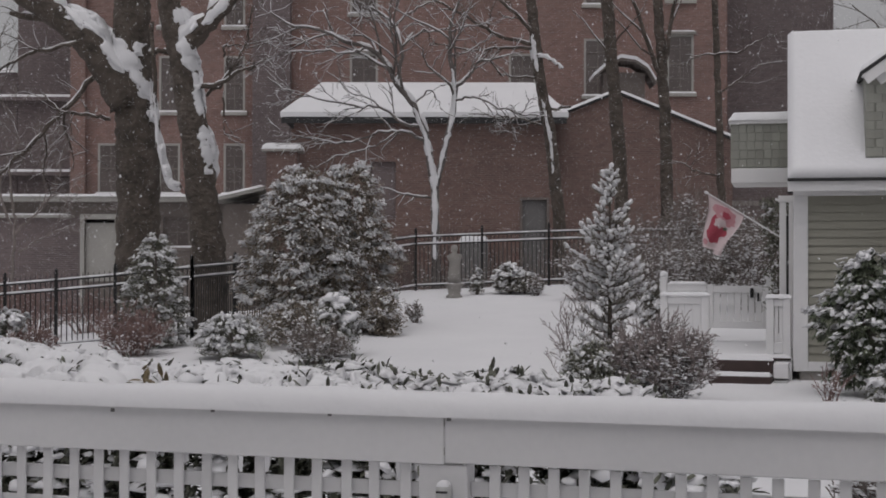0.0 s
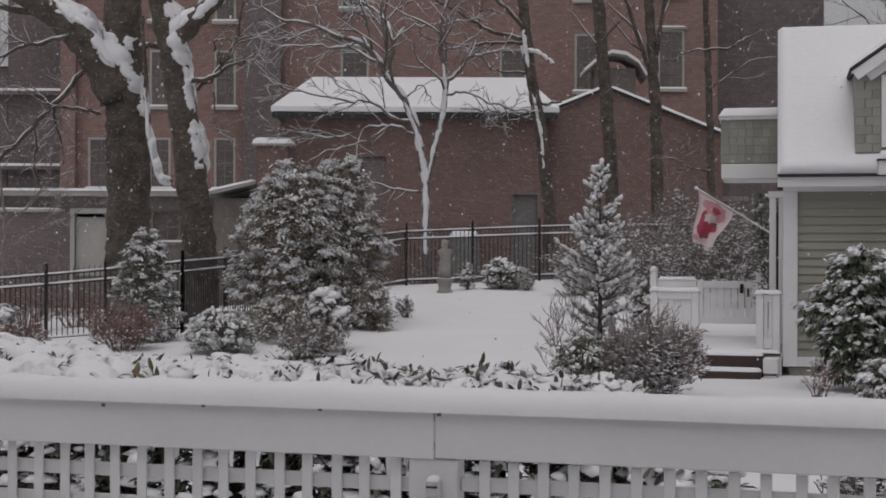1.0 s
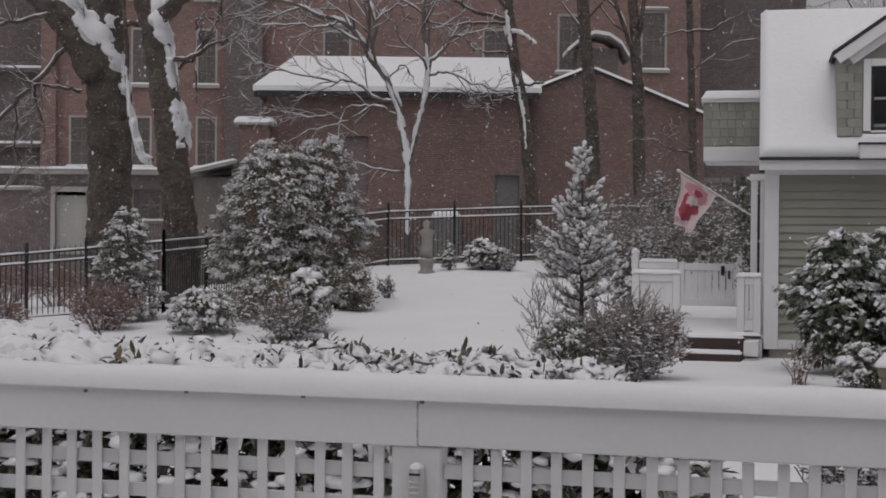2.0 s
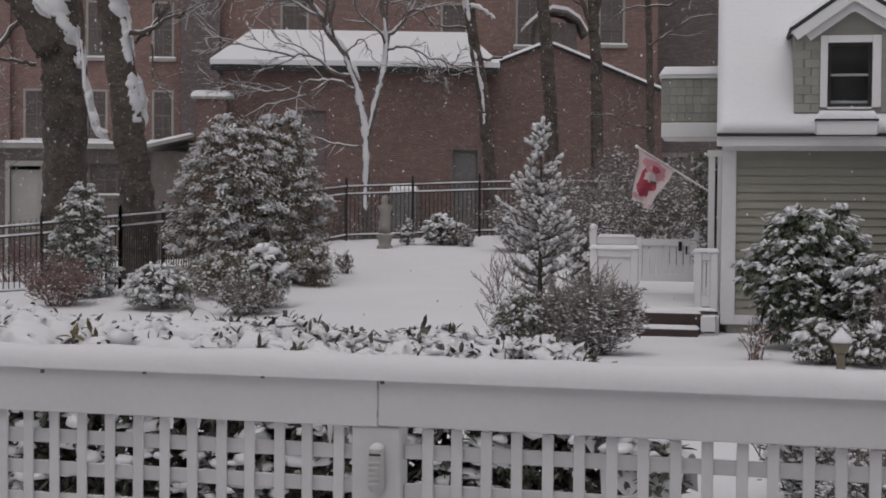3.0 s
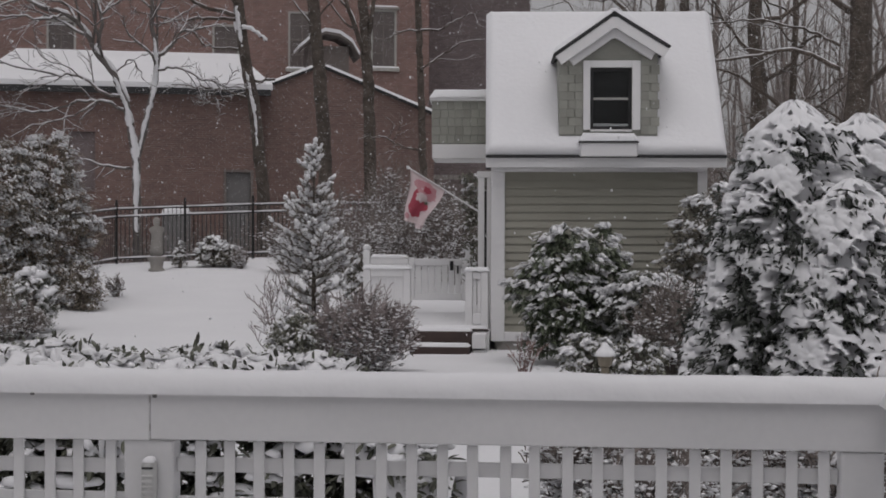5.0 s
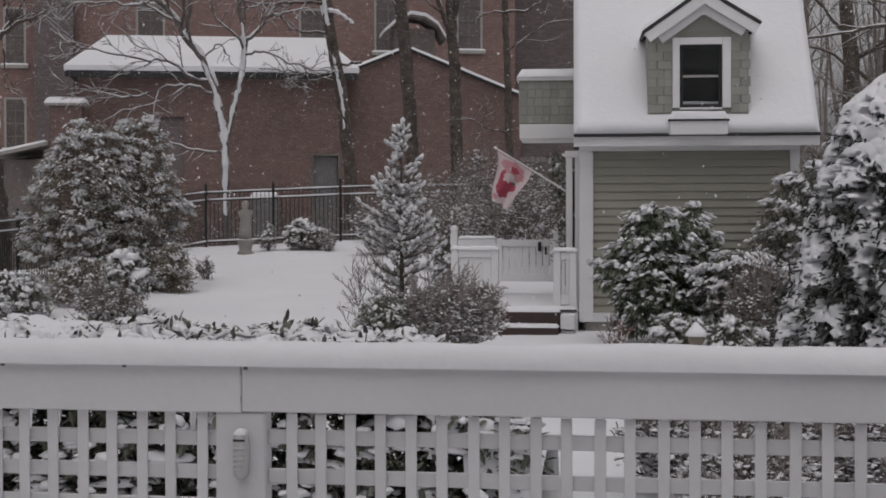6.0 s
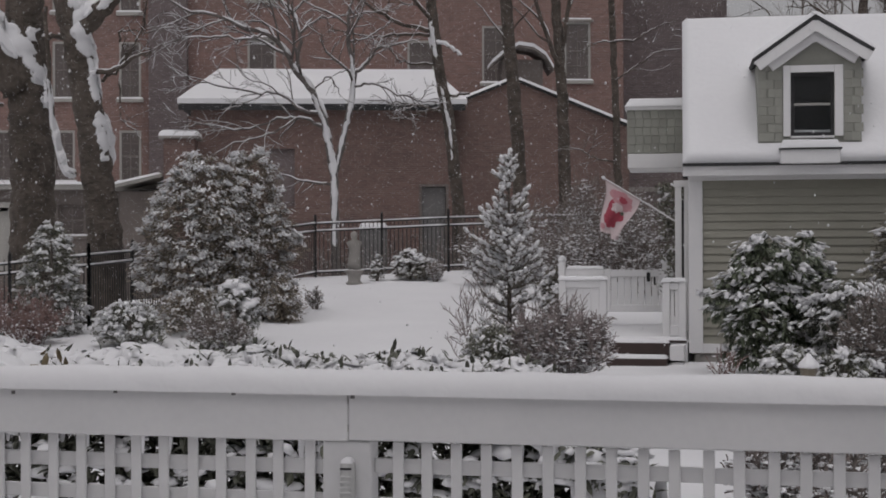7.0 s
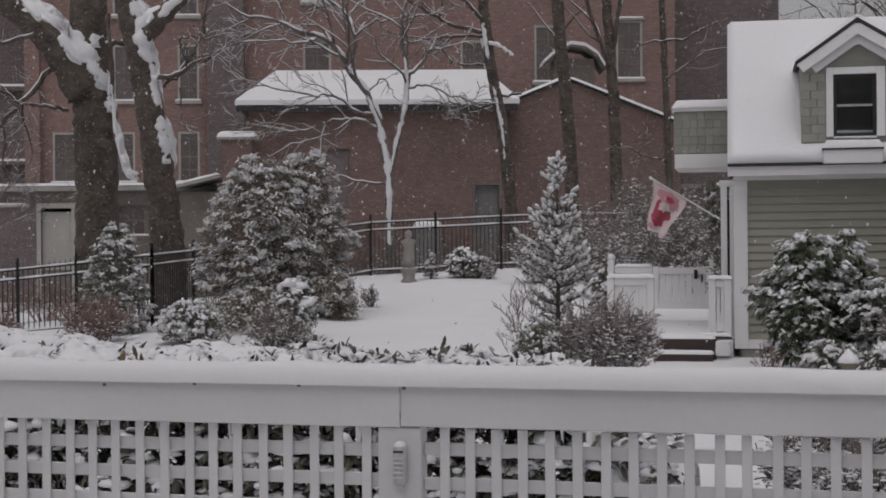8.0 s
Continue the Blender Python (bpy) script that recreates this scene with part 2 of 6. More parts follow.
def bend(pts, steps, rng, jitter):
    """A smooth line through a few points, with a little wander."""
    p = [np.asarray(q, float) for q in pts]
    p = [2 * p[0] - p[1]] + p + [2 * p[-1] - p[-2]]
    out = []
    for i in range(1, len(p) - 2):
        for s in range(steps):
            t = s / steps
            a, b, c, d = p[i - 1:i + 3]
            q = 0.5 * (2 * b + (c - a) * t + (2 * a - 5 * b + 4 * c - d) * t * t + (3 * b - a - 3 * c + d) * t ** 3)
            out.append(q + (rng.normal(0, jitter, 3) if s or i > 1 else 0))
    out.append(p[-2])
    return out


def upright(t):
    """The direction square to t that points most nearly up."""
    t = t / (np.linalg.norm(t) + 1e-9)
    u = np.array([0, 0, 1.0]) - t * t[2]
    return u / (np.linalg.norm(u) + 1e-9)


def grow(pts, r0, r1, rng, wood, snow, depth, spread=0.9, children=4, ratio=0.55, up=0.25, sides=6, snowy=0.8, start=0.25, thick=0.5, cut=0.35):
    """A limb with twigs on twigs; snow lies along the flatter ones."""
    k = len(pts)
    rad = np.linspace(r0, r1, k)
    wood.add(*tube(pts, rad, sides, 0.06, rng))
    if snow is not None:
        run = []
        for i in range(k - 1):
            dv = pts[i + 1] - pts[i]
            ln = np.linalg.norm(dv)
            keep = ln > 0 and abs(dv[2]) / ln < 0.93 and rng.random() < snowy
            if keep:
                run.append(i)
            if (not keep or i == k - 2) and run:
                ids = list(range(run[0], run[-1] + 2))
                sp = [pts[j] + upright(pts[min(j + 1, k - 1)] - pts[max(j - 1, 0)]) * (rad[j] * 0.75 + 0.003) for j in ids]
                sr = [max(rad[j] * thick * rng.uniform(0.9, 1.5), 0.005) for j in ids]
                sr[0] *= 0.5
                sr[-1] *= 0.5
                if len(sp) > 1:
                    snow.add(*tube(sp, sr, 3 if sides < 6 else 5, 0.1, rng))
                run = []
    if depth <= 0:
        return
    total = sum(np.linalg.norm(pts[i + 1] - pts[i]) for i in range(k - 1))
    for c in range(children):
        s = start + (1 - start) * (c + rng.random()) / children
        i = min(int(s * (k - 1)), k - 2)
        base = pts[i] + (pts[i + 1] - pts[i]) * (s * (k - 1) - i)
        d0 = pts[i + 1] - pts[i]
        d0 = d0 / (np.linalg.norm(d0) + 1e-9)
        side = rng.normal(0, 1, 3)
        side -= d0 * (side @ d0)
        side /= np.linalg.norm(side) + 1e-9
        d1 = d0 * 0.75 + side * spread * 0.8 + np.array([0, 0, up])
        d1 /= np.linalg.norm(d1)
        ln = total * ratio * rng.uniform(0.6, 1.15) * (1.15 - 0.5 * s)
        if ln < cut:
            continue
        m = 6 if depth > 1 else 4
        q, cur, sway = [base], d1, rng.normal(0, 0.10, 3)
        for j in range(m):
            cur = cur + rng.normal(0, 0.13, 3) + sway * (1 if j < m / 2 else -1.3) + np.array([0, 0, up * 0.2 - 0.10 * (j > m / 2)])
            cur /= np.linalg.norm(cur)
            q.append(q[-1] + cur * ln / m)
        rr = rad[i] * 0.52
        grow(q, max(rr, 0.006), max(rr * 0.3, 0.005), rng, wood, snow, depth - 1, spread, children, ratio, up, max(sides - 1, 3), snowy, 0.2, thick * 1.25, cut)


def frames_of(dirs, rng):
    """Rotation matrices whose x axis follows dirs, with the z axis as near to up as it goes."""
    x = dirs / np.linalg.norm(dirs, axis=1, keepdims=True)
    ref = np.tile([0, 0, 1.0], (len(x), 1)) + rng.normal(0, 0.25, x.shape)
    y = np.cross(ref, x)
    y /= np.linalg.norm(y, axis=1, keepdims=True) + 1e-9
    z = np.cross(x, y)
    return np.stack([x, y, z], 2)


LEAF_V = np.array([[0, 0, 0], [0.45, 0.5, -0.05], [1, 0, -0.18], [0.45, -0.5, -0.05], [0.45, 0, 0.1]])
LEAF_F = [(0, 4, 1), (1, 4, 2), (2, 4, 3), (3, 4, 0)]


BROAD_V = np.array([[0, 0, 0], [0.28, 0.42, 0], [0.68, 0.40, -0.06], [1, 0, -0.2], [0.68, -0.40, -0.06], [0.28, -0.42, 0], [0.3, 0, 0.07], [0.7, 0, 0.0]])
BROAD_F = [(0, 6, 1), (1, 6, 7), (1, 7, 2), (2, 7, 3), (3, 7, 4), (4, 7, 6), (4, 6, 5), (5, 6, 0)]


def _dome():
    v = [(0, 0, 0.6)]
    for r, z in ((0.62, 0.42), (1.0, 0.0), (0.6, -0.22)):
        v += [(r * math.cos(a), r * math.sin(a), z) for a in np.arange(7) * 2 * math.pi / 7]
    f = [(0, 1 + j, 1 + (j + 1) % 7) for j in range(7)]
    for s in (1, 8):
        for j in range(7):
            a, b, c, d = s + j, s + (j + 1) % 7, s + 7 + (j + 1) % 7, s + 7 + j
            f += [(a, d, c), (a, c, b)]
    return np.array(v, float), f


DOME_V, DOME_F = _dome()
_a5 = np.arange(5) * 2 * math.pi / 5
LUMP_V = np.concatenate([[(0, 0, 0.6)], np.stack([0.85 * np.cos(_a5), 0.85 * np.sin(_a5), 0.25 + 0 * _a5], 1), np.stack([0.75 * np.cos(_a5 + 0.6), 0.75 * np.sin(_a5 + 0.6), -0.2 + 0 * _a5], 1)])
LUMP_F = [(0, 1 + j, 1 + (j + 1) % 5) for j in range(5)] + [q for j in range(5) for q in ((1 + j, 6 + j, 1 + (j + 1) % 5), (1 + (j + 1) % 5, 6 + j, 6 + (j + 1) % 5))]


def leaves(geo, pos, dirs, length, width, rng, m=0, broad=False):
    R = frames_of(dirs, rng)
    n = len(pos)
    s = np.stack([length * rng.uniform(0.7, 1.25, n), width * rng.uniform(0.7, 1.25, n), length * np.ones(n)], 1)
    v = np.einsum("nij,nkj->nki", R, (BROAD_V if broad else LEAF_V)[None] * s[:, None, :]) + pos[:, None, :]
    geo.bulk(v, BROAD_F if broad else LEAF_F, m)


def pads(geo, pos, size, rng, m=0, tall=0.6, dirs=None, stretch=1.6):
    """Lumps of snow."""
    n = len(pos)
    d = dirs if dirs is not None else np.concatenate([rng.normal(0, 1, (n, 2)), np.zeros((n, 1))], 1)
    R = frames_of(d, rng)
    s = size * rng.uniform(0.55, 1.35, n)
    sc = np.stack([s * rng.uniform(1.0, stretch, n), s * rng.uniform(0.7, 1.05, n), s * tall * rng.uniform(0.7, 1.2, n)], 1)
    V, F = (LUMP_V, LUMP_F) if size < 0.06 else (DOME_V, DOME_F)
    v = V[None] * (1 + rng.normal(0, 0.14, (n, len(V), 1))) * sc[:, None, :]
    geo.bulk(np.einsum("nij,nkj->nki", R, v) + pos[:, None, :], F, m)


def mounds(x, y, z, size):
    """Rounded, creased lumps as wet snow makes them: 0 in the creases, 1 on the crowns."""
    d = noise.voronoi((x / size, y / size, z / size))[0][0]
    return math.sqrt(max(0.0, 1 - (d / 0.85) ** 2))


def shell(nu, nv, fn, wrap=False):
    """A sheet of snow from fn(u, v), u and v running from 0 to 1."""
    v = [fn(i / nu, j / nv) for i in range(nu + (0 if wrap else 1)) for j in range(nv + 1)]
    k = nv + 1
    f = [(i * k + j, ((i + 1) % nu if wrap else i + 1) * k + j, ((i + 1) % nu if wrap else i + 1) * k + j + 1, i * k + j + 1) for i in range(nu) for j in range(nv)]
    return Geo().add(v, f)


def snow_slab(x0, x1, y0, y1, z, thick, edge, nu, nv, seed=0, rough=0.08, drop=0.0):
    """A layer of snow with rounded rims on a flat support."""
    g = Geo()
    v = []
    for i in range(nu + 1):
        for j in range(nv + 1):
            a = 0.5 - 0.5 * math.cos(math.pi * i / nu) if nu < 12 else i / nu
            b = 0.5 - 0.5 * math.cos(math.pi * j / nv)
            x, y = x0 + (x1 - x0) * a, y0 + (y1 - y0) * b
            e = min(1.0, min(x - x0, x1 - x, y - y0, y1 - y) / edge)
            e = math.sqrt(max(0.0, 1 - (1 - e) ** 2))
            w = 1 + rough * noise.noise((x * 2.1 + seed, y * 2.1, seed)) + rough * 0.5 * noise.noise((x * 7 + seed, y * 7, 3.3))
            v.append((x, y, z - drop * (1 - e) + thick * e * w))
    k = nv + 1
    f = [(i * k + j, (i + 1) * k + j, (i + 1) * k + j + 1, i * k + j + 1) for i in range(nu) for j in range(nv)]
    g.add(v, f)
    g.add([(x0, y0, z - drop), (x1, y0, z - drop), (x1, y1, z - drop), (x0, y1, z - drop)], [(3, 2, 1, 0)])
    return g


def moved(geo, m):
    geo.v = [tuple(m @ Vector(p)) for p in geo.v]
    return geo


def wall_with_openings(x0, x1, z0, z1, thick, holes):
    """A wall from y = 0 to y = thick whose openings go through it."""
    g = Geo()
    xs = sorted({x0, x1, *[h[0] for h in holes], *[h[1] for h in holes]})
    zs = sorted({z0, z1, *[h[2] for h in holes], *[h[3] for h in holes]})
    for a, b in zip(xs, xs[1:]):
        for c, d in zip(zs, zs[1:]):
            if any(h[0] <= a and b <= h[1] and h[2] <= c and d <= h[3] for h in holes):
                continue
            g.add([(a, 0, c), (b, 0, c), (b, 0, d), (a, 0, d)], [(0, 1, 2, 3)])
            g.add([(a, thick, c), (b, thick, c), (b, thick, d), (a, thick, d)], [(3, 2, 1, 0)])
    for a, b, c, d in holes:
        g.add([(a, 0, c), (b, 0, c), (b, 0, d), (a, 0, d), (a, thick, c), (b, thick, c), (b, thick, d), (a, thick, d)],
              [(0, 4, 5, 1), (1, 5, 6, 2), (2, 6, 7, 3), (3, 7, 4, 0)])
    g.add([(x0, 0, z0), (x1, 0, z0), (x1, 0, z1), (x0, 0, z1), (x0, thick, z0), (x1, thick, z0), (x1, thick, z1), (x0, thick, z1)],
          [(0, 1, 5, 4), (1, 2, 6, 5), (2, 3, 7, 6), (3, 0, 4, 7)])
    seen, where, verts = {}, [], []
    for p in g.v:
        key = tuple(round(q, 4) for q in p)
        if key not in seen:
            seen[key] = len(verts)
            verts.append(p)
        where.append(seen[key])
    g.f = [tuple(where[i] for i in q) for q in g.f]
    g.v, g.count = verts, len(verts)
    return g


# ---- ground ----
def build_ground():
    xs = np.unique(np.concatenate([np.linspace(-600, -40, 15), np.arange(-40, 20.01, 0.5), np.linspace(20, 600, 15)]))
    ys = np.unique(np.concatenate([np.linspace(-300, 4, 12), np.arange(4, 62, 0.5), np.linspace(62, 900, 16)]))
    X, Y = np.meshgrid(xs, ys, indexing="ij")
    Z = ground_z(X, Y)
    v = []
    for x, y, z in zip(X.ravel(), Y.ravel(), Z.ravel()):
        v.append((x, y, z + 0.05 * noise.noise((x * 0.35, y * 0.35, 0.5)) + 0.02 * noise.noise((x * 1.3, y * 1.3, 4.5))))
    k = len(ys)
    f = [(i * k + j, (i + 1) * k + j, (i + 1) * k + j + 1, i * k + j + 1) for i in range(len(xs) - 1) for j in range(k - 1)]
    solid("ground", Geo().add(v, f), SNOW, "smooth fresh snow over a gently rising lawn", "ground", "structure", smooth=True)


build_ground()


# ---- the house wall behind the porch: unseen, added to dim reflections and front light ----
solid("wall_south", block(-16, 12, -3.6, -3.3, -0.1, 6.8, 0.02), PALE, "plain unseen house wall behind the porch, added to dim reflections", "wall", "structure")


# ---- brick buildings ----
def sash(parent, x0, x1, z0, z1, y, frame_mat, bars=1, snow=True, cols=1):
    """A window in its opening: frame, rails, pane and sill."""
    w = thing("window", Matrix.Identity(4), "", "")
    w.parent = parent
    g = Geo()
    t = 0.09
    for a, b, c, d in ((x0, x0 + t, z0, z1), (x1 - t, x1, z0, z1), (x0 + t, x1 - t, z1 - t, z1), (x0 + t, x1 - t, z0, z0 + t)):
        g.add(*cbox(a, b, y + 0.04, y + 0.14, c, d))
    part("frame", g, frame_mat, w)
    zm = (z0 + z1) / 2
    r = Geo()
    r.add(*cbox(x0 + t, x1 - t, y + 0.06, y + 0.12, zm - 0.035, zm + 0.035))
    for i in range(1, cols + 1):
        xm = x0 + (x1 - x0) * i / (cols + 1)
        r.add(*cbox(xm - 0.02, xm + 0.02, y + 0.07, y + 0.11, z0 + t, z1 - t))
    for i in range(1, bars + 1):
        for q in (z0, zm):
            zb = q + (zm - z0) * i / (bars + 1)
            r.add(*cbox(x0 + t, x1 - t, y + 0.07, y + 0.11, zb - 0.018, zb + 0.018))
    part("muntin", r, CONCRETE, w)
    part("pane", block(x0 + t, x1 - t, y + 0.087, y + 0.093, z0 + t, z1 - t, 0.001), OLD_PANE, w)
    part("sill", block(x0 - 0.1, x1 + 0.1, y - 0.09, y + 0.04, z0 - 0.13, z0, 0.01), frame_mat, w)
    if snow:
        part("snow_cap", snow_slab(x0 - 0.1, x1 + 0.1, y - 0.09, y + 0.035, z0, 0.07, 0.05, 8, 4), SNOW, w, "snow lying on the sill", True)
    return w


def build_school():
    """The tall brick building at the back, with its darker set-back ends."""
    m = town(0, 60)
    b = thing("brick_building", m, "tall old red brick building with sash windows in falling snow", "building")
    holes = [
        (5.64, 6.78, 8.72, 11.03), (8.98, 10.06, 8.83, 11.21), (5.64, 6.78, 12.39, 14.84), (8.98, 10.06, 12.57, 14.95),
        (-3.76, -2.63, 8.08, 10.42), (-3.76, -2.63, 12.01, 14.27), (2.63, 3.72, 8.08, 10.42),
        (-13.87, -12.83, 4.75, 6.79), (-11.42, -10.56, 4.75, 6.79), (-8.82, -7.96, 4.75, 6.79),
        (-11.42, -10.56, 8.04, 10.31), (-8.82, -7.96, 8.04, 10.31), (-11.42, -10.56, 11.48, 13.93), (-8.82, -7.96, 11.48, 13.93),
    ]
    x0, x1 = -14.9, 11.4
    part("wall", wall_with_openings(x0, x1, 0.0, 17.0, 0.4, holes), BRICK, b)
    part("side_wall", block(x0, x0 + 0.4, 0.41, 12, 0, 17), BRICK, b)
    part("side_wall", block(x1 - 0.4, x1, 0.41, 12, 0, 17), BRICK, b)
    part("back_wall", block(x0, x1, 12.01, 12.4, 0, 17), BRICK, b)
    part("roof", block(x0 - 0.2, x1 + 0.2, -0.2, 12.6, 17.01, 17.3), SNOW, b)
    for z in (3.3, 7.4, 11.4):
        part("floor_slab", block(x0 + 0.41, x1 - 0.41, 0.95, 11.9, z, z + 0.2), DARKROOM, b)
    # Added sheet behind the windows, toned as the dimness of the rooms.
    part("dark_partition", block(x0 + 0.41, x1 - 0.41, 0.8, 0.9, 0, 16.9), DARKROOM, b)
    part("pier", block(-7.6, -6.1, -0.55, -0.005, 0, 17, 0.02), BRICK_DARK, b, "dark brick pier")
    part("pier", block(-14.9, -14.3, -0.35, -0.005, 0, 17, 0.02), BRICK, b)
    for h in holes:
        sash(b, *h, -0.03, PALE, bars=1, cols=1)
    for h in holes[1:2] + holes[4:6]:
        part("lintel_snow", snow_slab(h[0] - 0.05, h[1] + 0.05, -0.08, 0.0, h[3] + 0.1, 0.06, 0.03, 8, 3), SNOW, b, "snow on the lintel", True)
        part("lintel", block(h[0] - 0.1, h[1] + 0.1, -0.09, -0.004, h[3], h[3] + 0.1), STONE, b)
    # darker ends: the shade of these set-back walls is put into the brick colour
    e = thing("brick_building", town(0, 62), "dark brick end of an old building, shade in its colour", "building")
    part("wall", block(11.3, 16.2, 0, 8, 0, 17, 0.02), BRICK_DARK, e)
    part("coping", block(11.2, 16.3, -0.1, 8.1, 17.01, 17.2, 0.02), STONE, e)
    part("band_course", block(11.42, 16.2, -0.06, -0.004, 4.4, 4.6, 0.01), STONE, e)
    w = thing("brick_building", town(0, 63), "dark brick annex with snow on its ledges", "building")
    part("wall", block(-26.5, -17.96, 0, 8, 0, 10.0, 0.02), BRICK_DARK, w)
    part("tower_wall", block(-17.95, -14.6, 0.02, 8, 0, 17, 0.02), BRICK_DARK, w)
    part("roof_snow", snow_slab(-26.6, -17.96, -0.15, 8, 10.0, 0.2, 0.15, 20, 10), SNOW, w, "", True)
    for zz in (8.95, 5.8):
        part("ledge", block(-19.0, -15.4, -0.35, -0.005, zz - 0.16, zz), BRICK_DARK, w)
        part("ledge_snow", snow_slab(-19.0, -15.4, -0.35, 0, zz, 0.12, 0.1, 14, 4), SNOW, w, "", True)


build_school()


def build_wing():
    """The low wing with a hipped roof in front of the tall building."""
    b = thing("brick_wing", town(0, 50), "low brown brick wing with a snowy hipped roof", "building")
    x0, x1, ze, zr = -5.0, 3.75, 6.75, 8.22
    holes = [(2.57, 3.55, 0.61, 4.20), (-2.42, -1.59, 3.44, 5.39)]
    part("wall", wall_with_openings(x0, x1, 0, ze, 0.35, holes), BRICK_WING, b)
    for a in (x0, x1 - 0.35):
        part("side_wall", block(a, a + 0.35, 0.36, 7.0, 0, ze), BRICK_WING, b)
    part("back_wall", block(x0, x1, 7.01, 7.3, 0, ze), BRICK_WING, b)
    # Added sheet inside the wing; its grey stands for indoor shade.
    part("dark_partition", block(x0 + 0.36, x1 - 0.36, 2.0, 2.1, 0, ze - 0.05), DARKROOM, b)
    h = holes[0]
    d = thing("door", Matrix.Identity(4), "", "")
    d.parent = b
    part("door_leaf", block(h[0] + 0.09, h[1] - 0.09, 0.12, 0.18, h[2], h[3] - 0.09, 0.01), DARKROOM, d)
    g = Geo()
    for q in ((h[0], h[0] + 0.085, h[2], h[3]), (h[1] - 0.085, h[1], h[2], h[3]), (h[0] + 0.09, h[1] - 0.09, h[3] - 0.085, h[3])):
        g.add(*cbox(q[0], q[1], -0.04, 0.12, q[2], q[3]))
    part("frame", g, CONCRETE, d)
    h = holes[1]
    part("blocked_window", block(h[0], h[1], 0.12, 0.2, h[2], h[3], 0.01), BRICK_DARK, b)
    # hipped roof and its snow
    o, ym = 0.35, 3.65
    for name, lift, out, material, zz in (("roof", 0.0, 0.0, ROOFING, ze), ("roof_snow", 0.1, 0.06, SNOW, ze + 0.1)):
        a, c, p, q = x0 - o - out, x1 + o + out, -o - out, 7.3 + o
        t = 0.09 if material is ROOFING else 0.17
        v = [(a, p, zz), (c, p, zz), (c, q, zz), (a, q, zz), (a, p, zz + t), (c, p, zz + t), (c, q, zz + t), (a, q, zz + t),
             (a + 1.05, ym, zr + lift + t), (c - 0.9, ym, zr + lift + t)]
        f = [(3, 2, 1, 0), (0, 1, 5, 4), (1, 2, 6, 5), (2, 3, 7, 6), (3, 0, 4, 7), (4, 5, 9, 8), (5, 6, 9), (6, 7, 8, 9), (7, 4, 8)]
        part(name, Geo().add(v, f), material, b)
    part("gutter", block(x0 - o - 0.02, x1 + o, -o - 0.1, -o - 0.065, ze - 0.12, ze + 0.06, 0.01), ROOFING, b)
    # gabled part to the right
    c = thing("brick_gable", town(0, 50.4), "brown brick gable wall with snow along its coping", "building")
    cx, pk, slope = 5.85, 7.72, 0.40
    poly = [(cx - 3.9, 0), (cx + 3.9, 0), (cx + 3.9, pk - 3.9 * slope), (cx, pk), (cx - 3.9, pk - 3.9 * slope)]
    part("wall", Geo().add(*prism(poly, 0, 8)), BRICK_WING, c)
    ang = math.atan(slope)
    ln = 3.95 / math.cos(ang)
    for s in (-1, 1):
        mm = Matrix.Translation((cx, 0, pk)) @ Matrix.Rotation(s * ang, 4, "Y")
        lo, hi = (0, ln) if s > 0 else (-ln, 0)
        part("coping", moved(block(lo, hi, -0.12, 0.3, 0.003, 0.08, 0.01), mm), ROOFING, c)
        part("coping_snow", moved(snow_slab(lo, hi, -0.14, 0.3, 0.08, 0.09, 0.07, 24, 4, 5), mm), SNOW, c, "snow on the sloping coping", True)
        part("roof_snow", moved(block(lo, hi, 0.31, 8, 0.003, 0.16, 0.01), mm), SNOW, c)
    # hooded bulkhead behind the gable
    h = thing("roof_bulkhead", town(0, 55.5), "dark bulkhead with an arched snowy hood above the gable", "roof bulkhead")
    part("body", block(5.95, 7.5, 0, 1.2, 6.0, 9.1, 0.02), CONCRETE, h)
    arc = [(5.55, 8.9), (5.95, 9.25), (6.55, 9.58), (7.1, 9.5), (7.55, 9.2), (7.85, 8.7)]
    g, s = Geo(), Geo()
    for (a, b1), (c1, d1) in zip(arc, arc[1:]):
        g.add(*prism([(a, b1 - 0.08), (c1, d1 - 0.08), (c1, d1), (a, b1)], -0.5, 1.3))
        s.add(*prism([(a, b1 + 0.002), (c1, d1 + 0.002), (c1, d1 + 0.13), (a, b1 + 0.13)], -0.53, 1.3))
    part("hood", g, CONCRETE, h)
    part("hood_snow", s, SNOW, h)
    # brick pier with a snowy cap left of the wing
    k = thing("brick_chimney", town(0, 48.6), "squat brick stack with a snow cap", "chimney")
    part("brick_shaft", block(-5.75, -4.75, 0, 1.0, 0, 5.62, 0.02), BRICK_WING, k)
    part("cap", block(-5.9, -4.6, -0.12, 1.12, 5.621, 5.7, 0.01), STONE, k)
    part("snow_cap", snow_slab(-5.9, -4.6, -0.12, 1.12, 5.7, 0.2, 0.15, 10, 8), SNOW, k, "", True)


build_wing()


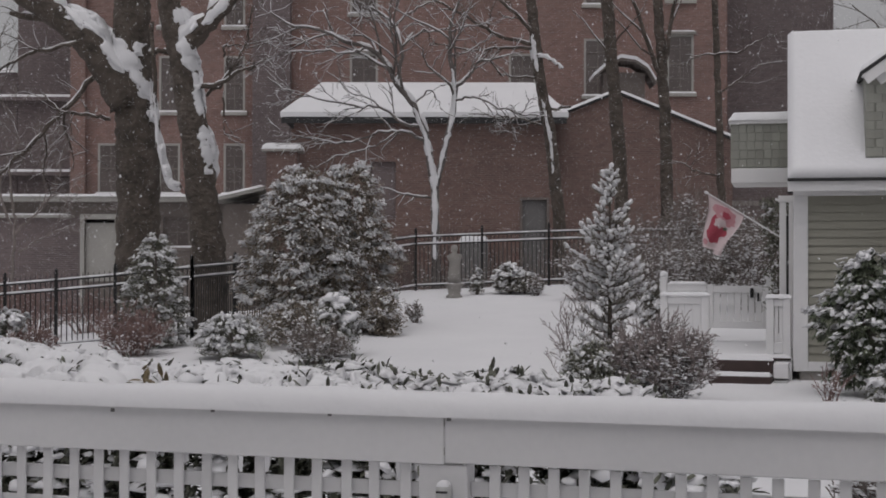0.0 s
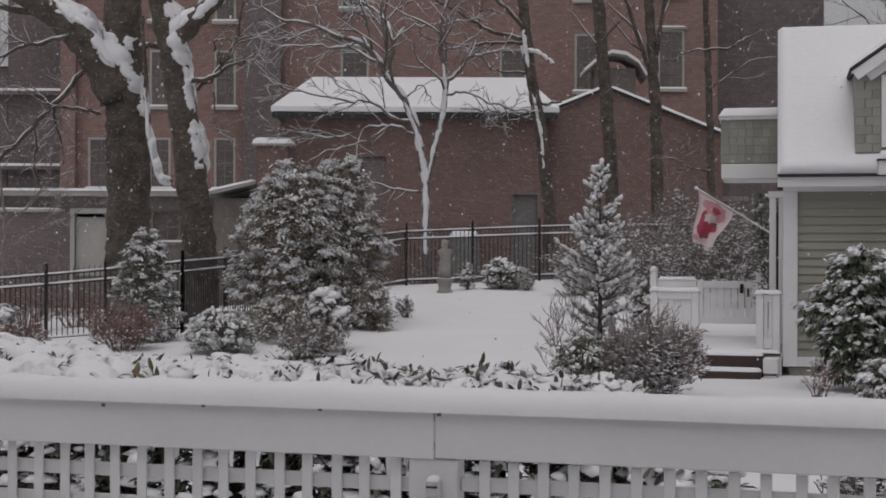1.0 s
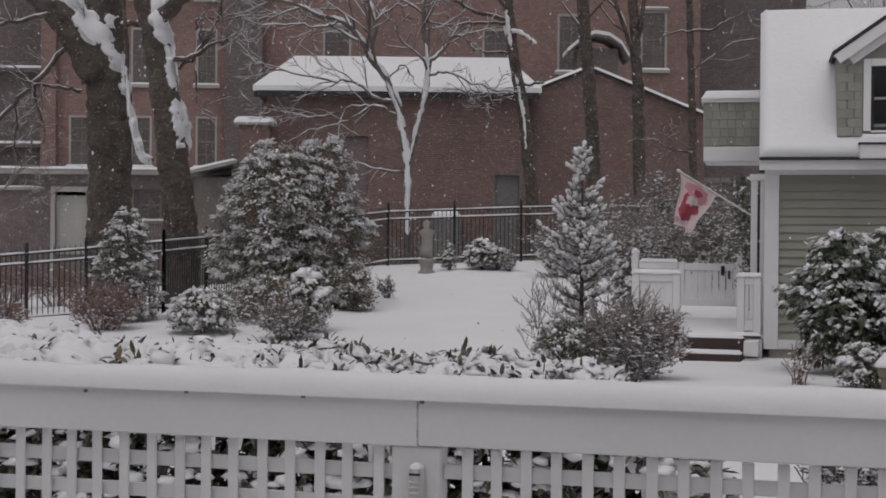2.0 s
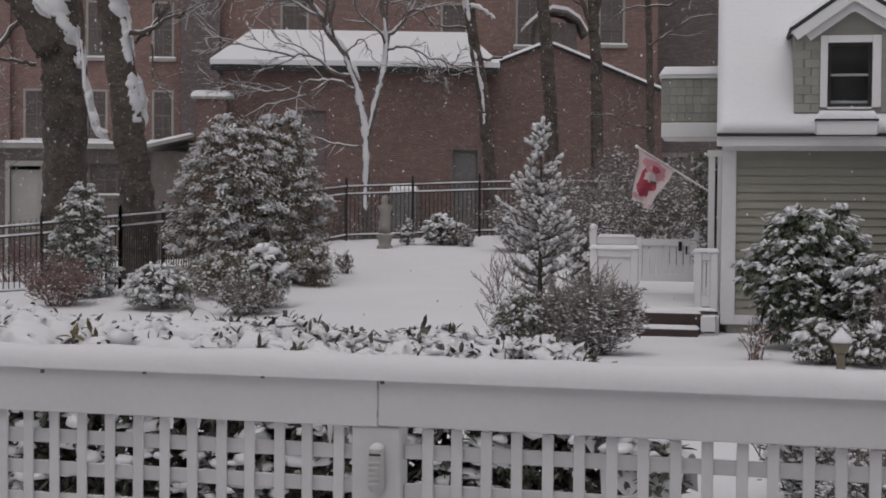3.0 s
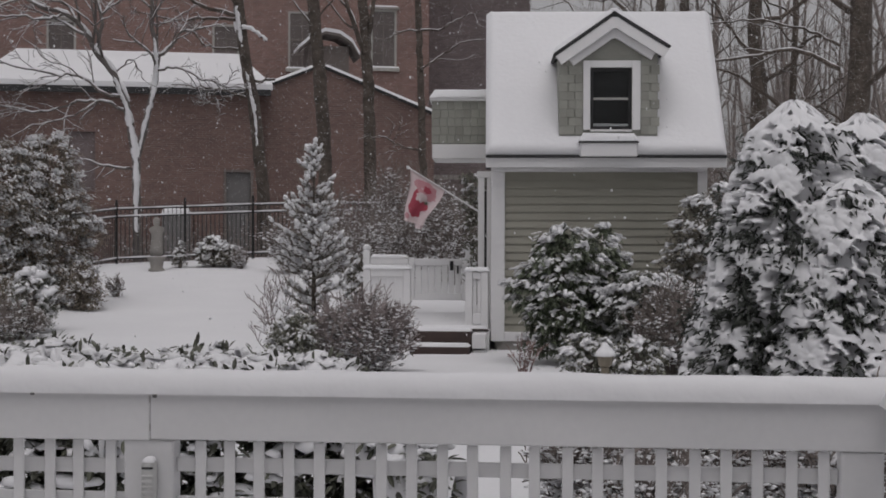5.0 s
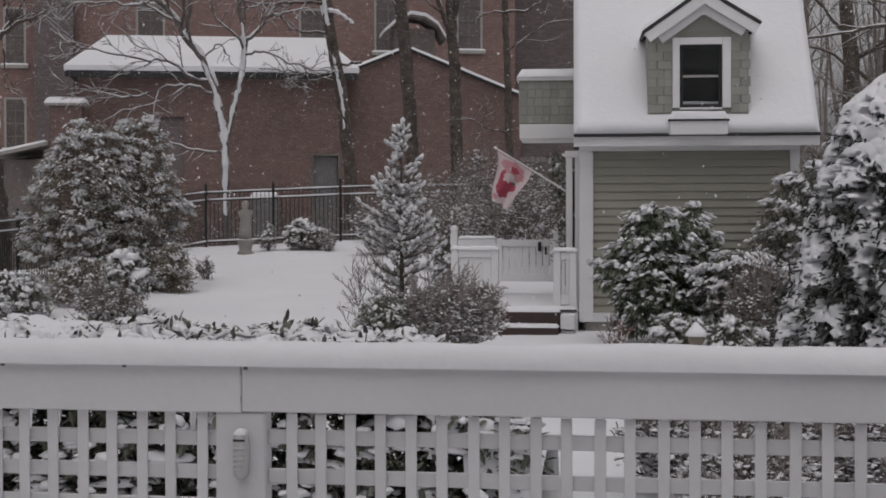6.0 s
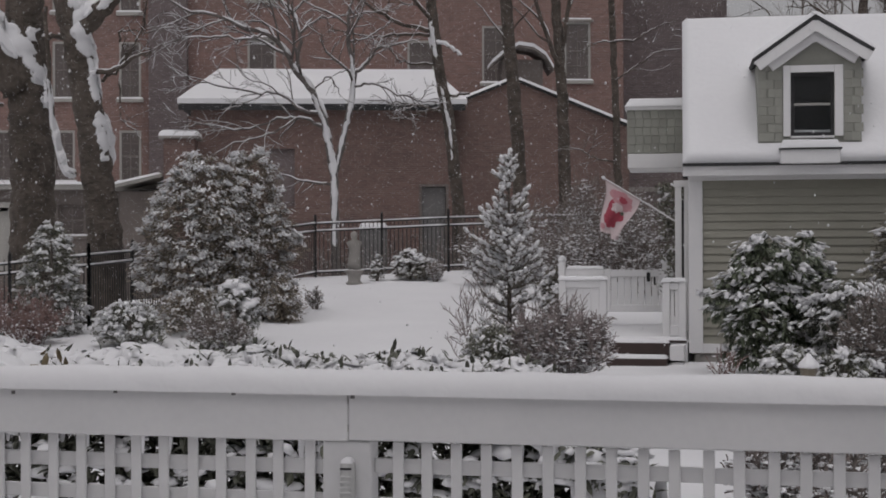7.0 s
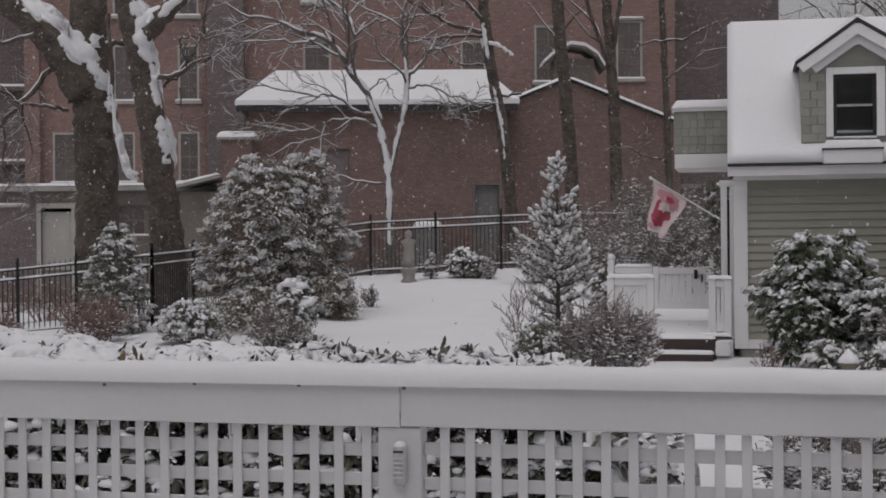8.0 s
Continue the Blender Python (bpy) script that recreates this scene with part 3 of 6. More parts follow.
def build_annex():
    """The long low annex with a flat snowy roof, half hidden by the maples."""
    b = thing("low_annex", town(0, 52), "low stuccoed annex with a flat snowy roof and cream door", "building")
    door = (-12.45, -11.39, 1.34, 3.50)
    win = (-9.74, -8.80, 2.52, 3.60)
    win2 = (-7.64, -7.05, 2.72, 3.80)
    part("wall", wall_with_openings(-19.0, -5.9, 0, 4.1, 0.3, [door, win, win2]), CONCRETE, b)
    for x in (-19.0, -6.2):
        part("side_wall", block(x, x + 0.3, 0.31, 7.5, 0, 4.1), CONCRETE, b)
    # Added sheet whose dark tone replaces the annex's unlit interior.
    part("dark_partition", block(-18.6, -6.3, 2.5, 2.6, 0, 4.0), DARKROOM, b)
    part("brick_panel", block(-19.0, -12.6, -0.06, -0.004, 0, 3.6, 0.01), BRICK_DARK, b, "dark brick lower wall")
    part("cornice", block(-19.2, -5.8, -0.35, 7.6, 4.101, 4.28, 0.02), PALE, b)
    part("roof_snow", snow_slab(-19.25, -5.75, -0.4, 7.6, 4.28, 0.09, 0.08, 40, 10, 2), SNOW, b, "", True)
    part("ledge", block(-19.0, -12.8, -0.22, -0.065, 3.55, 3.64), PALE, b)
    part("ledge_snow", snow_slab(-19.0, -12.8, -0.22, -0.06, 3.64, 0.06, 0.05, 20, 3), SNOW, b, "", True)
    part("door", block(door[0], door[1], 0.06, 0.14, door[2], door[3] - 0.12, 0.01), PALE, b, "faded cream door")
    g = Geo()
    for q in ((door[0] - 0.15, door[0], 0.3, door[3]), (door[1], door[1] + 0.15, 0.3, door[3]), (door[0] - 0.15, door[1] + 0.15, door[3], door[3] + 0.18)):
        g.add(*cbox(q[0], q[1], -0.12, -0.07, q[2], q[3]))
    part("door_casing", g, PALE, b)
    for h in (win, win2):
        sash(b, *h, 0.05, CONCRETE, bars=0, cols=1, snow=h is win)
    # sloping snowy porch roof beside the stack
    p = thing("porch_roof", town(0, 49.5), "small sloping porch roof covered with snow", "porch")
    part("wall", block(-7.3, -5.95, 0.1, 2.4, 0, 3.95, 0.01), CONCRETE, p)
    mm = Matrix.Translation((-7.6, -0.3, 4.02)) @ Matrix.Rotation(radians(-13), 4, "Y")
    part("roof", moved(block(0, 1.8, 0, 2.7, 0, 0.1, 0.01), mm), PALE, p)
    part("roof_snow", moved(snow_slab(-0.03, 1.8, -0.03, 2.7, 0.1, 0.08, 0.07, 14, 8), mm), SNOW, p, "", True)


build_annex()


# ---- the cottage ----
def build_cottage():
    c = thing("cottage", Matrix.Translation((-1.66, 22.5, 0)) @ Matrix.Rotation(radians(4.5), 4, "Z") @ Matrix.Translation((1.66, -22.5, 0)), "small sage clapboard cottage with a steep snowy roof and dormer", "cottage")
    x0, x1, y0, y1, ze, yr, zr = -1.66, 1.52, 22.5, 25.9, 3.12, 24.0, 5.50
    # shell
    part("wall", block(x0 + 0.1, x1 - 0.1, y0 + 0.03, y0 + 0.16, 0.1, ze), GREEN, c)
    gable = [(y0 + 0.17, 0.1), (y1, 0.1), (y1, ze), (yr, zr - 0.12), (y0 + 0.17, ze)]
    for xa in (x0 + 0.02, x1 - 0.14):
        v, f = prism(gable, xa, xa + 0.12)
        v = np.stack([v[:, 1], v[:, 0], v[:, 2]], 1)
        part("side_wall", Geo().add(*_oriented(v, f)), GREEN, c)
    part("back_wall", block(x0 + 0.15, x1 - 0.15, y1 - 0.12, y1, 0.1, ze), GREEN, c)
    part("floor", block(x0 + 0.15, x1 - 0.15, y0 + 0.17, y1 - 0.13, 3.0, 3.08), DARKROOM, c)
    # trim
    part("corner_board", block(x0 - 0.04, x0 + 0.17, y0 - 0.045, y0 + 0.2, 0.42, 2.985, 0.006), TRIM, c, "white corner board")
    part("corner_board", block(x1 - 0.1, x1 + 0.04, y0 - 0.045, y0 + 0.2, 0.42, 2.985, 0.006), TRIM, c, "white corner board")
    part("frieze_board", block(x0 - 0.04, x1 + 0.04, y0 - 0.05, y0 + 0.025, 2.988, 3.115, 0.006), TRIM, c, "white frieze board")
    part("skirt_board", block(x0 + 0.17, x1 - 0.1, y0 - 0.03, y0 + 0.02, 0.42, 0.56, 0.006), TRIM, c)
    part("foundation", block(x0 + 0.05, x1 - 0.05, y0 + 0.02, y1, -0.1, 0.41, 0.006), STONE, c)
    # clapboards
    n, h = 20, 0.1215
    me = Geo()
    xa, xb = x0 + 0.172, x1 - 0.102
    me.add([(xa, 0.022, 0), (xb, 0.022, 0), (xb, -0.008, 0), (xa, -0.008, 0), (xa, 0.022, h), (xb, 0.022, h), (xb, 0.016, h), (xa, 0.016, h)],
           [(0, 1, 2, 3), (4, 7, 6, 5), (3, 2, 6, 7), (0, 4, 5, 1), (0, 3, 7, 4), (1, 5, 6, 2)])
    me = me.mesh("clapboard", GREEN)
    for i in range(n):
        ob = part("clapboard", me, None, c)
        ob.location = (0, y0 - 0.004, 0.561 + i * h)
    # main roof: two slopes, fascia, snow
    xl, xr = -1.78, 1.80
    ye, zz = 22.16, 3.17
    ln = math.hypot(yr - ye, zr - zz)
    ang = math.atan2(zr - zz, yr - ye)
    mf = Matrix.Translation((0, ye, zz)) @ Matrix.Rotation(ang, 4, "X")
    part("roof", moved(block(xl, xr, 0, ln, 0, 0.07, 0.006), mf), ROOFING, c)
    part("roof_snow", moved(snow_slab(xl - 0.0, xr + 0.0, 0.0, ln + 0.06, 0.072, 0.13, 0.11, 60, 34, 3, 0.05), mf), SNOW, c, "smooth thick snow on the roof", True)
    mb = Matrix.Translation((0, 2 * yr - ye, zz)) @ Matrix.Rotation(math.pi, 4, "Z") @ Matrix.Rotation(ang, 4, "X")
    part("roof", moved(block(-xr, -xl, 0, ln, 0, 0.07, 0.006), mb), ROOFING, c)
    part("roof_snow", moved(snow_slab(-xr, -xl, -0.03, ln + 0.06, 0.072, 0.13, 0.11, 20, 14, 9, 0.05), mb), SNOW, c, "", True)
    for a, b in ((xl, xr),):
        part("fascia", block(a, b, ye - 0.02, ye + 0.03, zz - 0.13, zz + 0.02, 0.006), TRIM, c, "white eaves fascia")
    for a, b in ((xl, -0.40), (0.48, xr)):
        part("drip_edge", block(a, b, ye - 0.085, ye + 0.02, zz + 0.022, zz + 0.056, 0.004), ROOFING, c, "dark shingle edge")
    part("soffit", block(xl + 0.02, xr - 0.02, ye + 0.032, y0 + 0.1, zz - 0.06, zz - 0.035, 0.003), TRIM, c)
    for xa in (xl, xr - 0.04):
        part("rake_board", moved(block(xa, xa + 0.04, 0.05, ln, -0.14, -0.004, 0.005), mf), TRIM, c)
    # dormer
    d = thing("dormer", Matrix.Identity(4), "shingled dormer with a double-hung window", "")
    d.parent = c
    yd, yk, cx, pk = 22.17, 21.95, 0.115, 5.345
    g0, g1, w0, w1, wz0, wz1 = -0.69, 0.775, -0.205, 0.372, 3.63, 4.505
    face = wall_with_openings(g0, g1, 3.50, 4.72, 0.1, [(w0 - 0.02, w1 + 0.02, wz0 - 0.02, wz1 + 0.02)])
    part("front", moved(face, Matrix.Translation((0, yd, 0))), SHINGLE, d)
    part("gable", Geo().add(*prism([(g0, 4.722), (g1, 4.722), (cx, 5.18)], yd, yd + 0.1)), SHINGLE, d)
    for xa in (g0, g1 - 0.06):
        part("cheek", block(xa, xa + 0.06, yd + 0.102, 23.75, 3.50, 4.72, 0.004), SHINGLE, d)
    tr = Geo()
    for q in ((-0.331, -0.227, 3.60, 4.632), (0.394, 0.518, 3.60, 4.632), (-0.226, 0.393, 4.528, 4.632), (-0.226, 0.393, 3.575, 3.605)):
        tr.add(*cbox(q[0], q[1], yd - 0.05, yd - 0.015, q[2], q[3], 0.006))
    part("window_casing", tr, TRIM, d, "white window casing")
    sa = Geo()
    zm = (wz0 + wz1) / 2
    for q in ((w0 - 0.018, w0 + 0.03, wz0 - 0.018, wz1 + 0.018), (w1 - 0.03, w1 + 0.018, wz0 - 0.018, wz1 + 0.018), (w0 + 0.031, w1 - 0.031, wz1 - 0.03, wz1 + 0.018), (w0 + 0.031, w1 - 0.031, wz0 - 0.018, wz0 + 0.03)):
        sa.add(*cbox(q[0], q[1], yd + 0.01, yd + 0.06, q[2], q[3], 0.004))
    part("sash_frame", sa, ROOFING, d, "dark sash")
    part("meeting_rail", block(w0 + 0.031, w1 - 0.031, yd + 0.012, yd + 0.055, zm - 0.018, zm + 0.018, 0.003), SASH, d)
    part("pane", block(w0 + 0.031, w1 - 0.031, yd + 0.03, yd + 0.035, wz0 + 0.031, zm - 0.019, 0.001), GLASS, d).visible_shadow = False
    part("pane", block(w0 + 0.031, w1 - 0.031, yd + 0.03, yd + 0.035, zm + 0.019, wz1 - 0.031, 0.001), GLASS, d).visible_shadow = False
    # Added box close behind the panes; the room's shade is its near-black colour.
    part("dark_partition", block(g0 + 0.07, g1 - 0.07, yd + 0.16, yd + 0.2, 3.5, 4.65, 0.002), ROOM_SHADE, d)
    part("dark_ceiling", block(g0 + 0.07, g1 - 0.07, yd + 0.11, yd + 0.9, 4.66, 4.70, 0.002), ROOM_SHADE, d)
    part("dark_floor", block(g0 + 0.07, g1 - 0.07, yd + 0.11, yd + 0.9, 3.46, 3.49, 0.002), ROOM_SHADE, d)
    part("sill_box", block(-0.378, 0.458, yd - 0.2, yd - 0.055, 3.20, 3.40, 0.008), TRIM, d, "white sill box")
    part("sill_edge", block(-0.40, 0.48, yd - 0.225, yd - 0.055, 3.401, 3.425, 0.003), ROOFING, d)
    part("sill_snow", snow_slab(-0.40, 0.48, yd - 0.22, yd - 0.05, 3.426, 0.12, 0.07, 14, 8), SNOW, d, "", True)
    # shingles on the dormer face, in courses
    sh = block(-0.058, 0.058, -0.014, 0.0, 0, 0.135, 0.004).mesh("shingle", SHINGLE)
    rng = random.Random(4)
    for row in range(9):
        z = 3.53 + row * 0.128
        for a, b in ((g0, -0.334), (0.521, g1)):
            k = 3 if a < 0 else 2
            for i in range(k):
                ob = part("shingle", sh, None, d)
                w = (b - a) / k
                ob.location = (a + w * (i + 0.5) + (w * 0.22 if row % 2 else -w * 0.1) * (1 if i == 1 else 0), yd - 0.003 - 0.004 * rng.random(), z)
                ob.scale = (w / 0.118, 1, rng.uniform(0.96, 1.08))
                ob.rotation_euler = (radians(-3), 0, 0)
    # dormer gable roof: two slopes with wide white rakes
    s_l, s_r = (pk - 4.72) / (cx + 0.78), (pk - 4.83) / (0.95 - cx)
    for sgn, sl, wd in ((-1, s_l, cx + 0.78), (1, s_r, 0.95 - cx)):
        a = math.atan(sl)
        L = wd / math.cos(a)
        mm = Matrix.Translation((cx, 0, pk)) @ Matrix.Rotation(sgn * a, 4, "Y")
        lo, hi = (0, L) if sgn > 0 else (-L, 0)
        ov = (-0.07, 0) if sgn > 0 else (0, 0.07)
        part("dormer_roof", moved(block(lo, hi, yk, 24.0, -0.05, 0.0, 0.005), mm), ROOFING, d, "dark shingle edge")
        part("dormer_snow", moved(snow_slab(lo + ov[0], hi + ov[1], yk + 0.02, 24.0, 0.001, 0.06, 0.06, 14, 10, 6), mm), SNOW, d, "", True)
        part("rake_trim", moved(block(lo, hi, yk + 0.015, yk + 0.055, -0.205, -0.052, 0.006), mm), TRIM, d, "white rake board")
        part("inner_rake", moved(block(lo * 0.86, hi * 0.86, yk + 0.11, yd - 0.004, -0.31, -0.19, 0.006), mm), TRIM, d)
        part("rake_soffit", moved(block(lo, hi, yk + 0.056, yd + 0.02, -0.075, -0.055, 0.003), mm), TRIM, d)
        if sgn > 0:
            for q, w, material in ((yk + 0.012, -0.06, TRIM), (yk + 0.108, -0.20, TRIM)):
                part("rake_gusset", Geo().add(*prism([(cx - 0.13, pk + w - 0.11), (cx, pk + w - 0.20), (cx + 0.13, pk + w - 0.11), (cx, pk + w - 0.004)], q, q + 0.04)), material, d)
            part("ridge_cap", Geo().add(*prism([(cx - 0.06, pk - 0.09), (cx + 0.06, pk - 0.09), (cx, pk - 0.002)], yk, 23.9)), ROOFING, d)
    # cantilevered bay on the side wall
    y = thing("bay", Matrix.Identity(4), "shingled bay with a flat snowy top", "")
    y.parent = c
    b0, b1, f0, f1 = -2.67, x0 - 0.002, 24.3, 25.7
    part("bay_body", block(b0, b1, f0, f1, 3.52, 4.22, 0.005), SHINGLE, y)
    part("bay_base", block(b0 + 0.01, b1, f0 - 0.03, f1, 3.28, 3.515, 0.01), TRIM, y, "white base board")
    part("bay_cornice", block(b0 - 0.03, b1, f0 - 0.05, f1, 4.222, 4.28, 0.008), TRIM, y)
    part("bay_snow", snow_slab(b0 - 0.04, b1, f0 - 0.07, f1, 4.281, 0.14, 0.11, 12, 10, 8), SNOW, y, "", True)
    for row in range(5):
        for i in range(8):
            ob = part("shingle", sh, None, y)
            ob.location = (b0 + 0.062 + i * 0.126 + (0.02 if row % 2 else 0), f0 - 0.003 - 0.004 * rng.random(), 3.53 + row * 0.138)
            ob.scale = (1.02, 1, 1.05)
            ob.rotation_euler = (radians(-3), 0, 0)
    # side door casing and downpipe
    part("door_casing", block(-1.90, -1.80, 23.05, 23.15, 0.72, 2.92, 0.005), TRIM, c, "white door casing")
    part("door_glass", block(-1.798, -1.765, 23.09, 23.12, 0.95, 2.72, 0.003), ROOFING, c)
    part("door_casing", block(-1.763, -1.70, 23.05, 23.15, 0.72, 2.92, 0.005), TRIM, c)
    part("door_head", block(-1.92, -1.66, 23.04, 23.16, 2.921, 3.02, 0.005), TRIM, c)


build_cottage()


def build_deck():
    k = thing("deck", pose(0, 0, 0), "small wooden deck under smooth snow with dark steps", "deck")
    part("deck_floor", block(-3.75, -1.71, 22.42, 26.3, 0.50, 0.58, 0.006), WHITE, k)
    part("rim_board", block(-3.75, -1.71, 22.38, 22.415, 0.28, 0.57, 0.006), TRIM, k)
    part("deck_edge", block(-3.0, -1.72, 22.36, 22.40, 0.585, 0.61, 0.004), STEPWOOD, k)
    part("snow_cover", snow_slab(-3.76, -1.70, 22.40, 26.3, 0.581, 0.08, 0.05, 20, 24, 4), SNOW, k, "smooth snow on the deck", True)
    for i, (a, z) in enumerate(((21.76, 0.375), (22.10, 0.585))):
        s = thing("step", Matrix.Identity(4), "", "")
        s.parent = k
        part("riser", block(-2.84, -1.96, a, a + (0.335 if i == 0 else 0.255), 0.15, z, 0.008), STEPWOOD, s, "dark brown stained step")
        part("step_snow", snow_slab(-2.84, -1.96, a + 0.02, a + (0.335 if i == 0 else 0.25), z + 0.001, 0.05, 0.035, 20, 6, i), SNOW, s, "", True)
    part("side_panel", block(-1.94, -1.73, 21.98, 22.36, 0.34, 0.56, 0.01), TRIM, k, "white skirt panel")
    part("side_panel", block(-1.93, -1.74, 22.02, 22.36, 0.2, 0.31, 0.01), TRIM, k, "white skirt panel")

    def panel(x0, x1, y, z0, z1, label, name):
        p = thing(name, pose(0, 0, 0), label, "railing", "white railing panels")
        for a in (x0, x1 - 0.11):
            part("post", block(a, a + 0.11, y - 0.05, y + 0.06, 0.585, z1, 0.008), TRIM, p)
        part("top_rail", block(x0 + 0.112, x1 - 0.112, y - 0.04, y + 0.05, z1 - 0.12, z1 - 0.01, 0.006), TRIM, p)
        part("bottom_rail", block(x0 + 0.112, x1 - 0.112, y - 0.04, y + 0.05, z0, z0 + 0.15, 0.006), TRIM, p)
        n = max(2, round((x1 - x0 - 0.22) / 0.115))
        for i in range(n):
            w = (x1 - x0 - 0.224) / n
            a = x0 + 0.112 + i * w
            part("baluster", block(a + 0.006, a + w - 0.006, y - 0.012, y + 0.012, z0 + 0.151, z1 - 0.121, 0.004), TRIM, p)
        part("snow_cap", snow_slab(x0 - 0.02, x1 + 0.02, y - 0.07, y + 0.08, z1 + 0.002, 0.06, 0.05, 16, 6), SNOW, p, "", True)

    panel(-3.66, -2.93, 22.55, 0.68, 1.51, "white painted railing panel with snow on top", "railing_panel")
    panel(-2.09, -1.74, 22.55, 0.68, 1.48, "narrow white painted railing panel by the house", "railing_panel")
    g = thing("garden_gate", pose(0, 0, 0), "white painted picket gate with a black latch", "gate")
    y = 25.6
    for a in (-3.36, -2.44):
        part("stile", block(a, a + 0.1, y - 0.03, y + 0.04, 0.9, 1.64, 0.006), TRIM, g)
    part("top_rail", block(-3.258, -2.442, y - 0.03, y + 0.04, 1.5, 1.62, 0.006), TRIM, g)
    part("bottom_rail", block(-3.258, -2.442, y - 0.03, y + 0.04, 0.9, 1.02, 0.006), TRIM, g)
    for i in range(7):
        a = -3.25 + i * 0.116
        part("picket", block(a, a + 0.1, y - 0.01, y + 0.012, 1.021, 1.499, 0.004), TRIM, g)
    part("latch", block(-2.64, -2.58, y - 0.06, y - 0.035, 1.42, 1.58, 0.008), IRON, g, "black iron latch")
    part("latch", block(-2.52, -2.49, y - 0.06, y - 0.035, 1.36, 1.5, 0.006), IRON, g, "black iron latch")
    for x, z in ((-4.10, 1.82), (-2.32, 1.80)):
        p = thing("gate_post", pose(x, y, 0), "white gate post with a rounded snowy cap", "post", "gate posts")
        part("shaft", block(-0.055, 0.055, -0.055, 0.055, 0.45, z - 0.06, 0.008), TRIM, p)
        part("cap", Geo().add(*tube([(0, 0, z - 0.06), (0, 0, z - 0.03), (0, 0, z + 0.02), (0, 0, z + 0.05)], [0.06, 0.075, 0.065, 0.015], 10)), SNOW, p)
    r = thing("back_rail", pose(0, 0, 0), "white rail fence with a snow-covered top", "railing")
    part("rail", block(-4.04, -3.37, y - 0.03, y + 0.03, 1.52, 1.64, 0.006), TRIM, r)
    part("rail", block(-2.26, -1.72, y - 0.03, y + 0.03, 1.5, 1.62, 0.006), TRIM, r)
    part("board", block(-4.04, -3.37, y - 0.012, y + 0.012, 0.55, 1.518, 0.006), TRIM, r)
    part("board", block(-2.26, -1.72, y - 0.012, y + 0.012, 0.6, 1.498, 0.006), TRIM, r)
    part("snow_cap", snow_slab(-4.04, -3.37, y - 0.045, y + 0.045, 1.641, 0.05, 0.04, 14, 4), SNOW, r, "", True)
    part("snow_cap", snow_slab(-2.26, -1.72, y - 0.045, y + 0.045, 1.621, 0.05, 0.04, 14, 4), SNOW, r, "", True)


build_deck()


def build_flag():
    f = thing("garden_flag", pose(0, 23.45, 0), "pale garden flag with red print hanging from a slanted pole", "flag")
    part("pole", Geo().add(*tube([(-1.80, 0, 2.30), (-2.5, 0.0, 2.735), (-3.085, 0.0, 3.095)], [0.014, 0.013, 0.012], 8)), WHITE, f)
    part("finial", Geo().add(*tube([(-3.07, 0, 3.085), (-3.10, 0, 3.105), (-3.12, 0, 3.115)], [0.02, 0.028, 0.012], 8)), SNOW, f)

    def cloth(u, v):
        top = Vector((-3.06, 0, 3.07)).lerp(Vector((-2.51, 0, 2.735)), u)
        low = Vector((-3.14, 0, 2.26)).lerp(Vector((-2.84, 0, 2.17)), u)
        p = top.lerp(low, v)
        p.y += -0.03 + 0.035 * math.sin(u * 9 + v * 3) * (0.3 + v)
        p.x += 0.025 * math.sin(v * 6)
        return p

    def sheet(u0, u1, v0, v1, lift, n):
        pts = []
        for i in range(n + 1):
            for j in range(n + 1):
                p = cloth(u0 + (u1 - u0) * i / n, v0 + (v1 - v0) * j / n)
                pts.append((p.x, p.y - lift, p.z))
        k = n + 1
        back = [(x, y + 0.004, z) for x, y, z in pts]
        q = [(i * k + j, (i + 1) * k + j, (i + 1) * k + j + 1, i * k + j + 1) for i in range(n) for j in range(n)]
        m = len(pts)
        q2 = [tuple(m + a for a in reversed(t)) for t in q]
        rim = [i * k for i in range(k)] + [n * k + j for j in range(1, k)] + [i * k + n for i in range(n - 1, -1, -1)] + list(range(n - 1, 0, -1))
        sides = [(rim[a], rim[(a + 1) % len(rim)], m + rim[(a + 1) % len(rim)], m + rim[a]) for a in range(len(rim))]
        return Geo().add(pts + back, q + q2 + sides)

    part("cloth", sheet(0, 1, 0, 1, 0.0, 16), CLOTH, f, "", True)
    part("corner_tail", sheet(0.55, 1.0, 0.99, 1.10, 0.003, 8), CLOTH, f, "", True)

    def blot(u0, v0, ru, rv, lift, material, seed, label="printed blot"):
        """A ragged printed patch lying on the cloth."""
        rim, pts = 26, []
        for k in (0.0, 0.5, 1.0):
            for i in range(rim):
                a = 2 * math.pi * i / rim
                w = k * (1 + 0.45 * noise.noise((math.cos(a) * 2.2 + seed, math.sin(a) * 2.2, seed)))
                p = cloth(min(max(u0 + ru * w * math.cos(a), 0.01), 0.99), min(max(v0 + rv * w * math.sin(a), 0.01), 0.99))
                pts.append((p.x, p.y - lift, p.z))
        q = [(j * rim + i, j * rim + (i + 1) % rim, (j + 1) * rim + (i + 1) % rim, (j + 1) * rim + i) for j in range(2) for i in range(rim)]
        part("print", Geo().add(pts, q), material, f, label, True)

    blot(0.50, 0.25, 0.34, 0.19, 0.004, PINK, 1, "pink printed flower")
    blot(0.72, 0.33, 0.16, 0.10, 0.006, PINK, 2, "pink printed flower")
    blot(0.28, 0.18, 0.13, 0.09, 0.006, PINK, 3, "pink printed flower")
    blot(0.42, 0.66, 0.26, 0.20, 0.005, RED, 4, "red printed patch")
    blot(0.66, 0.58, 0.17, 0.09, 0.007, RED, 5, "red printed patch")
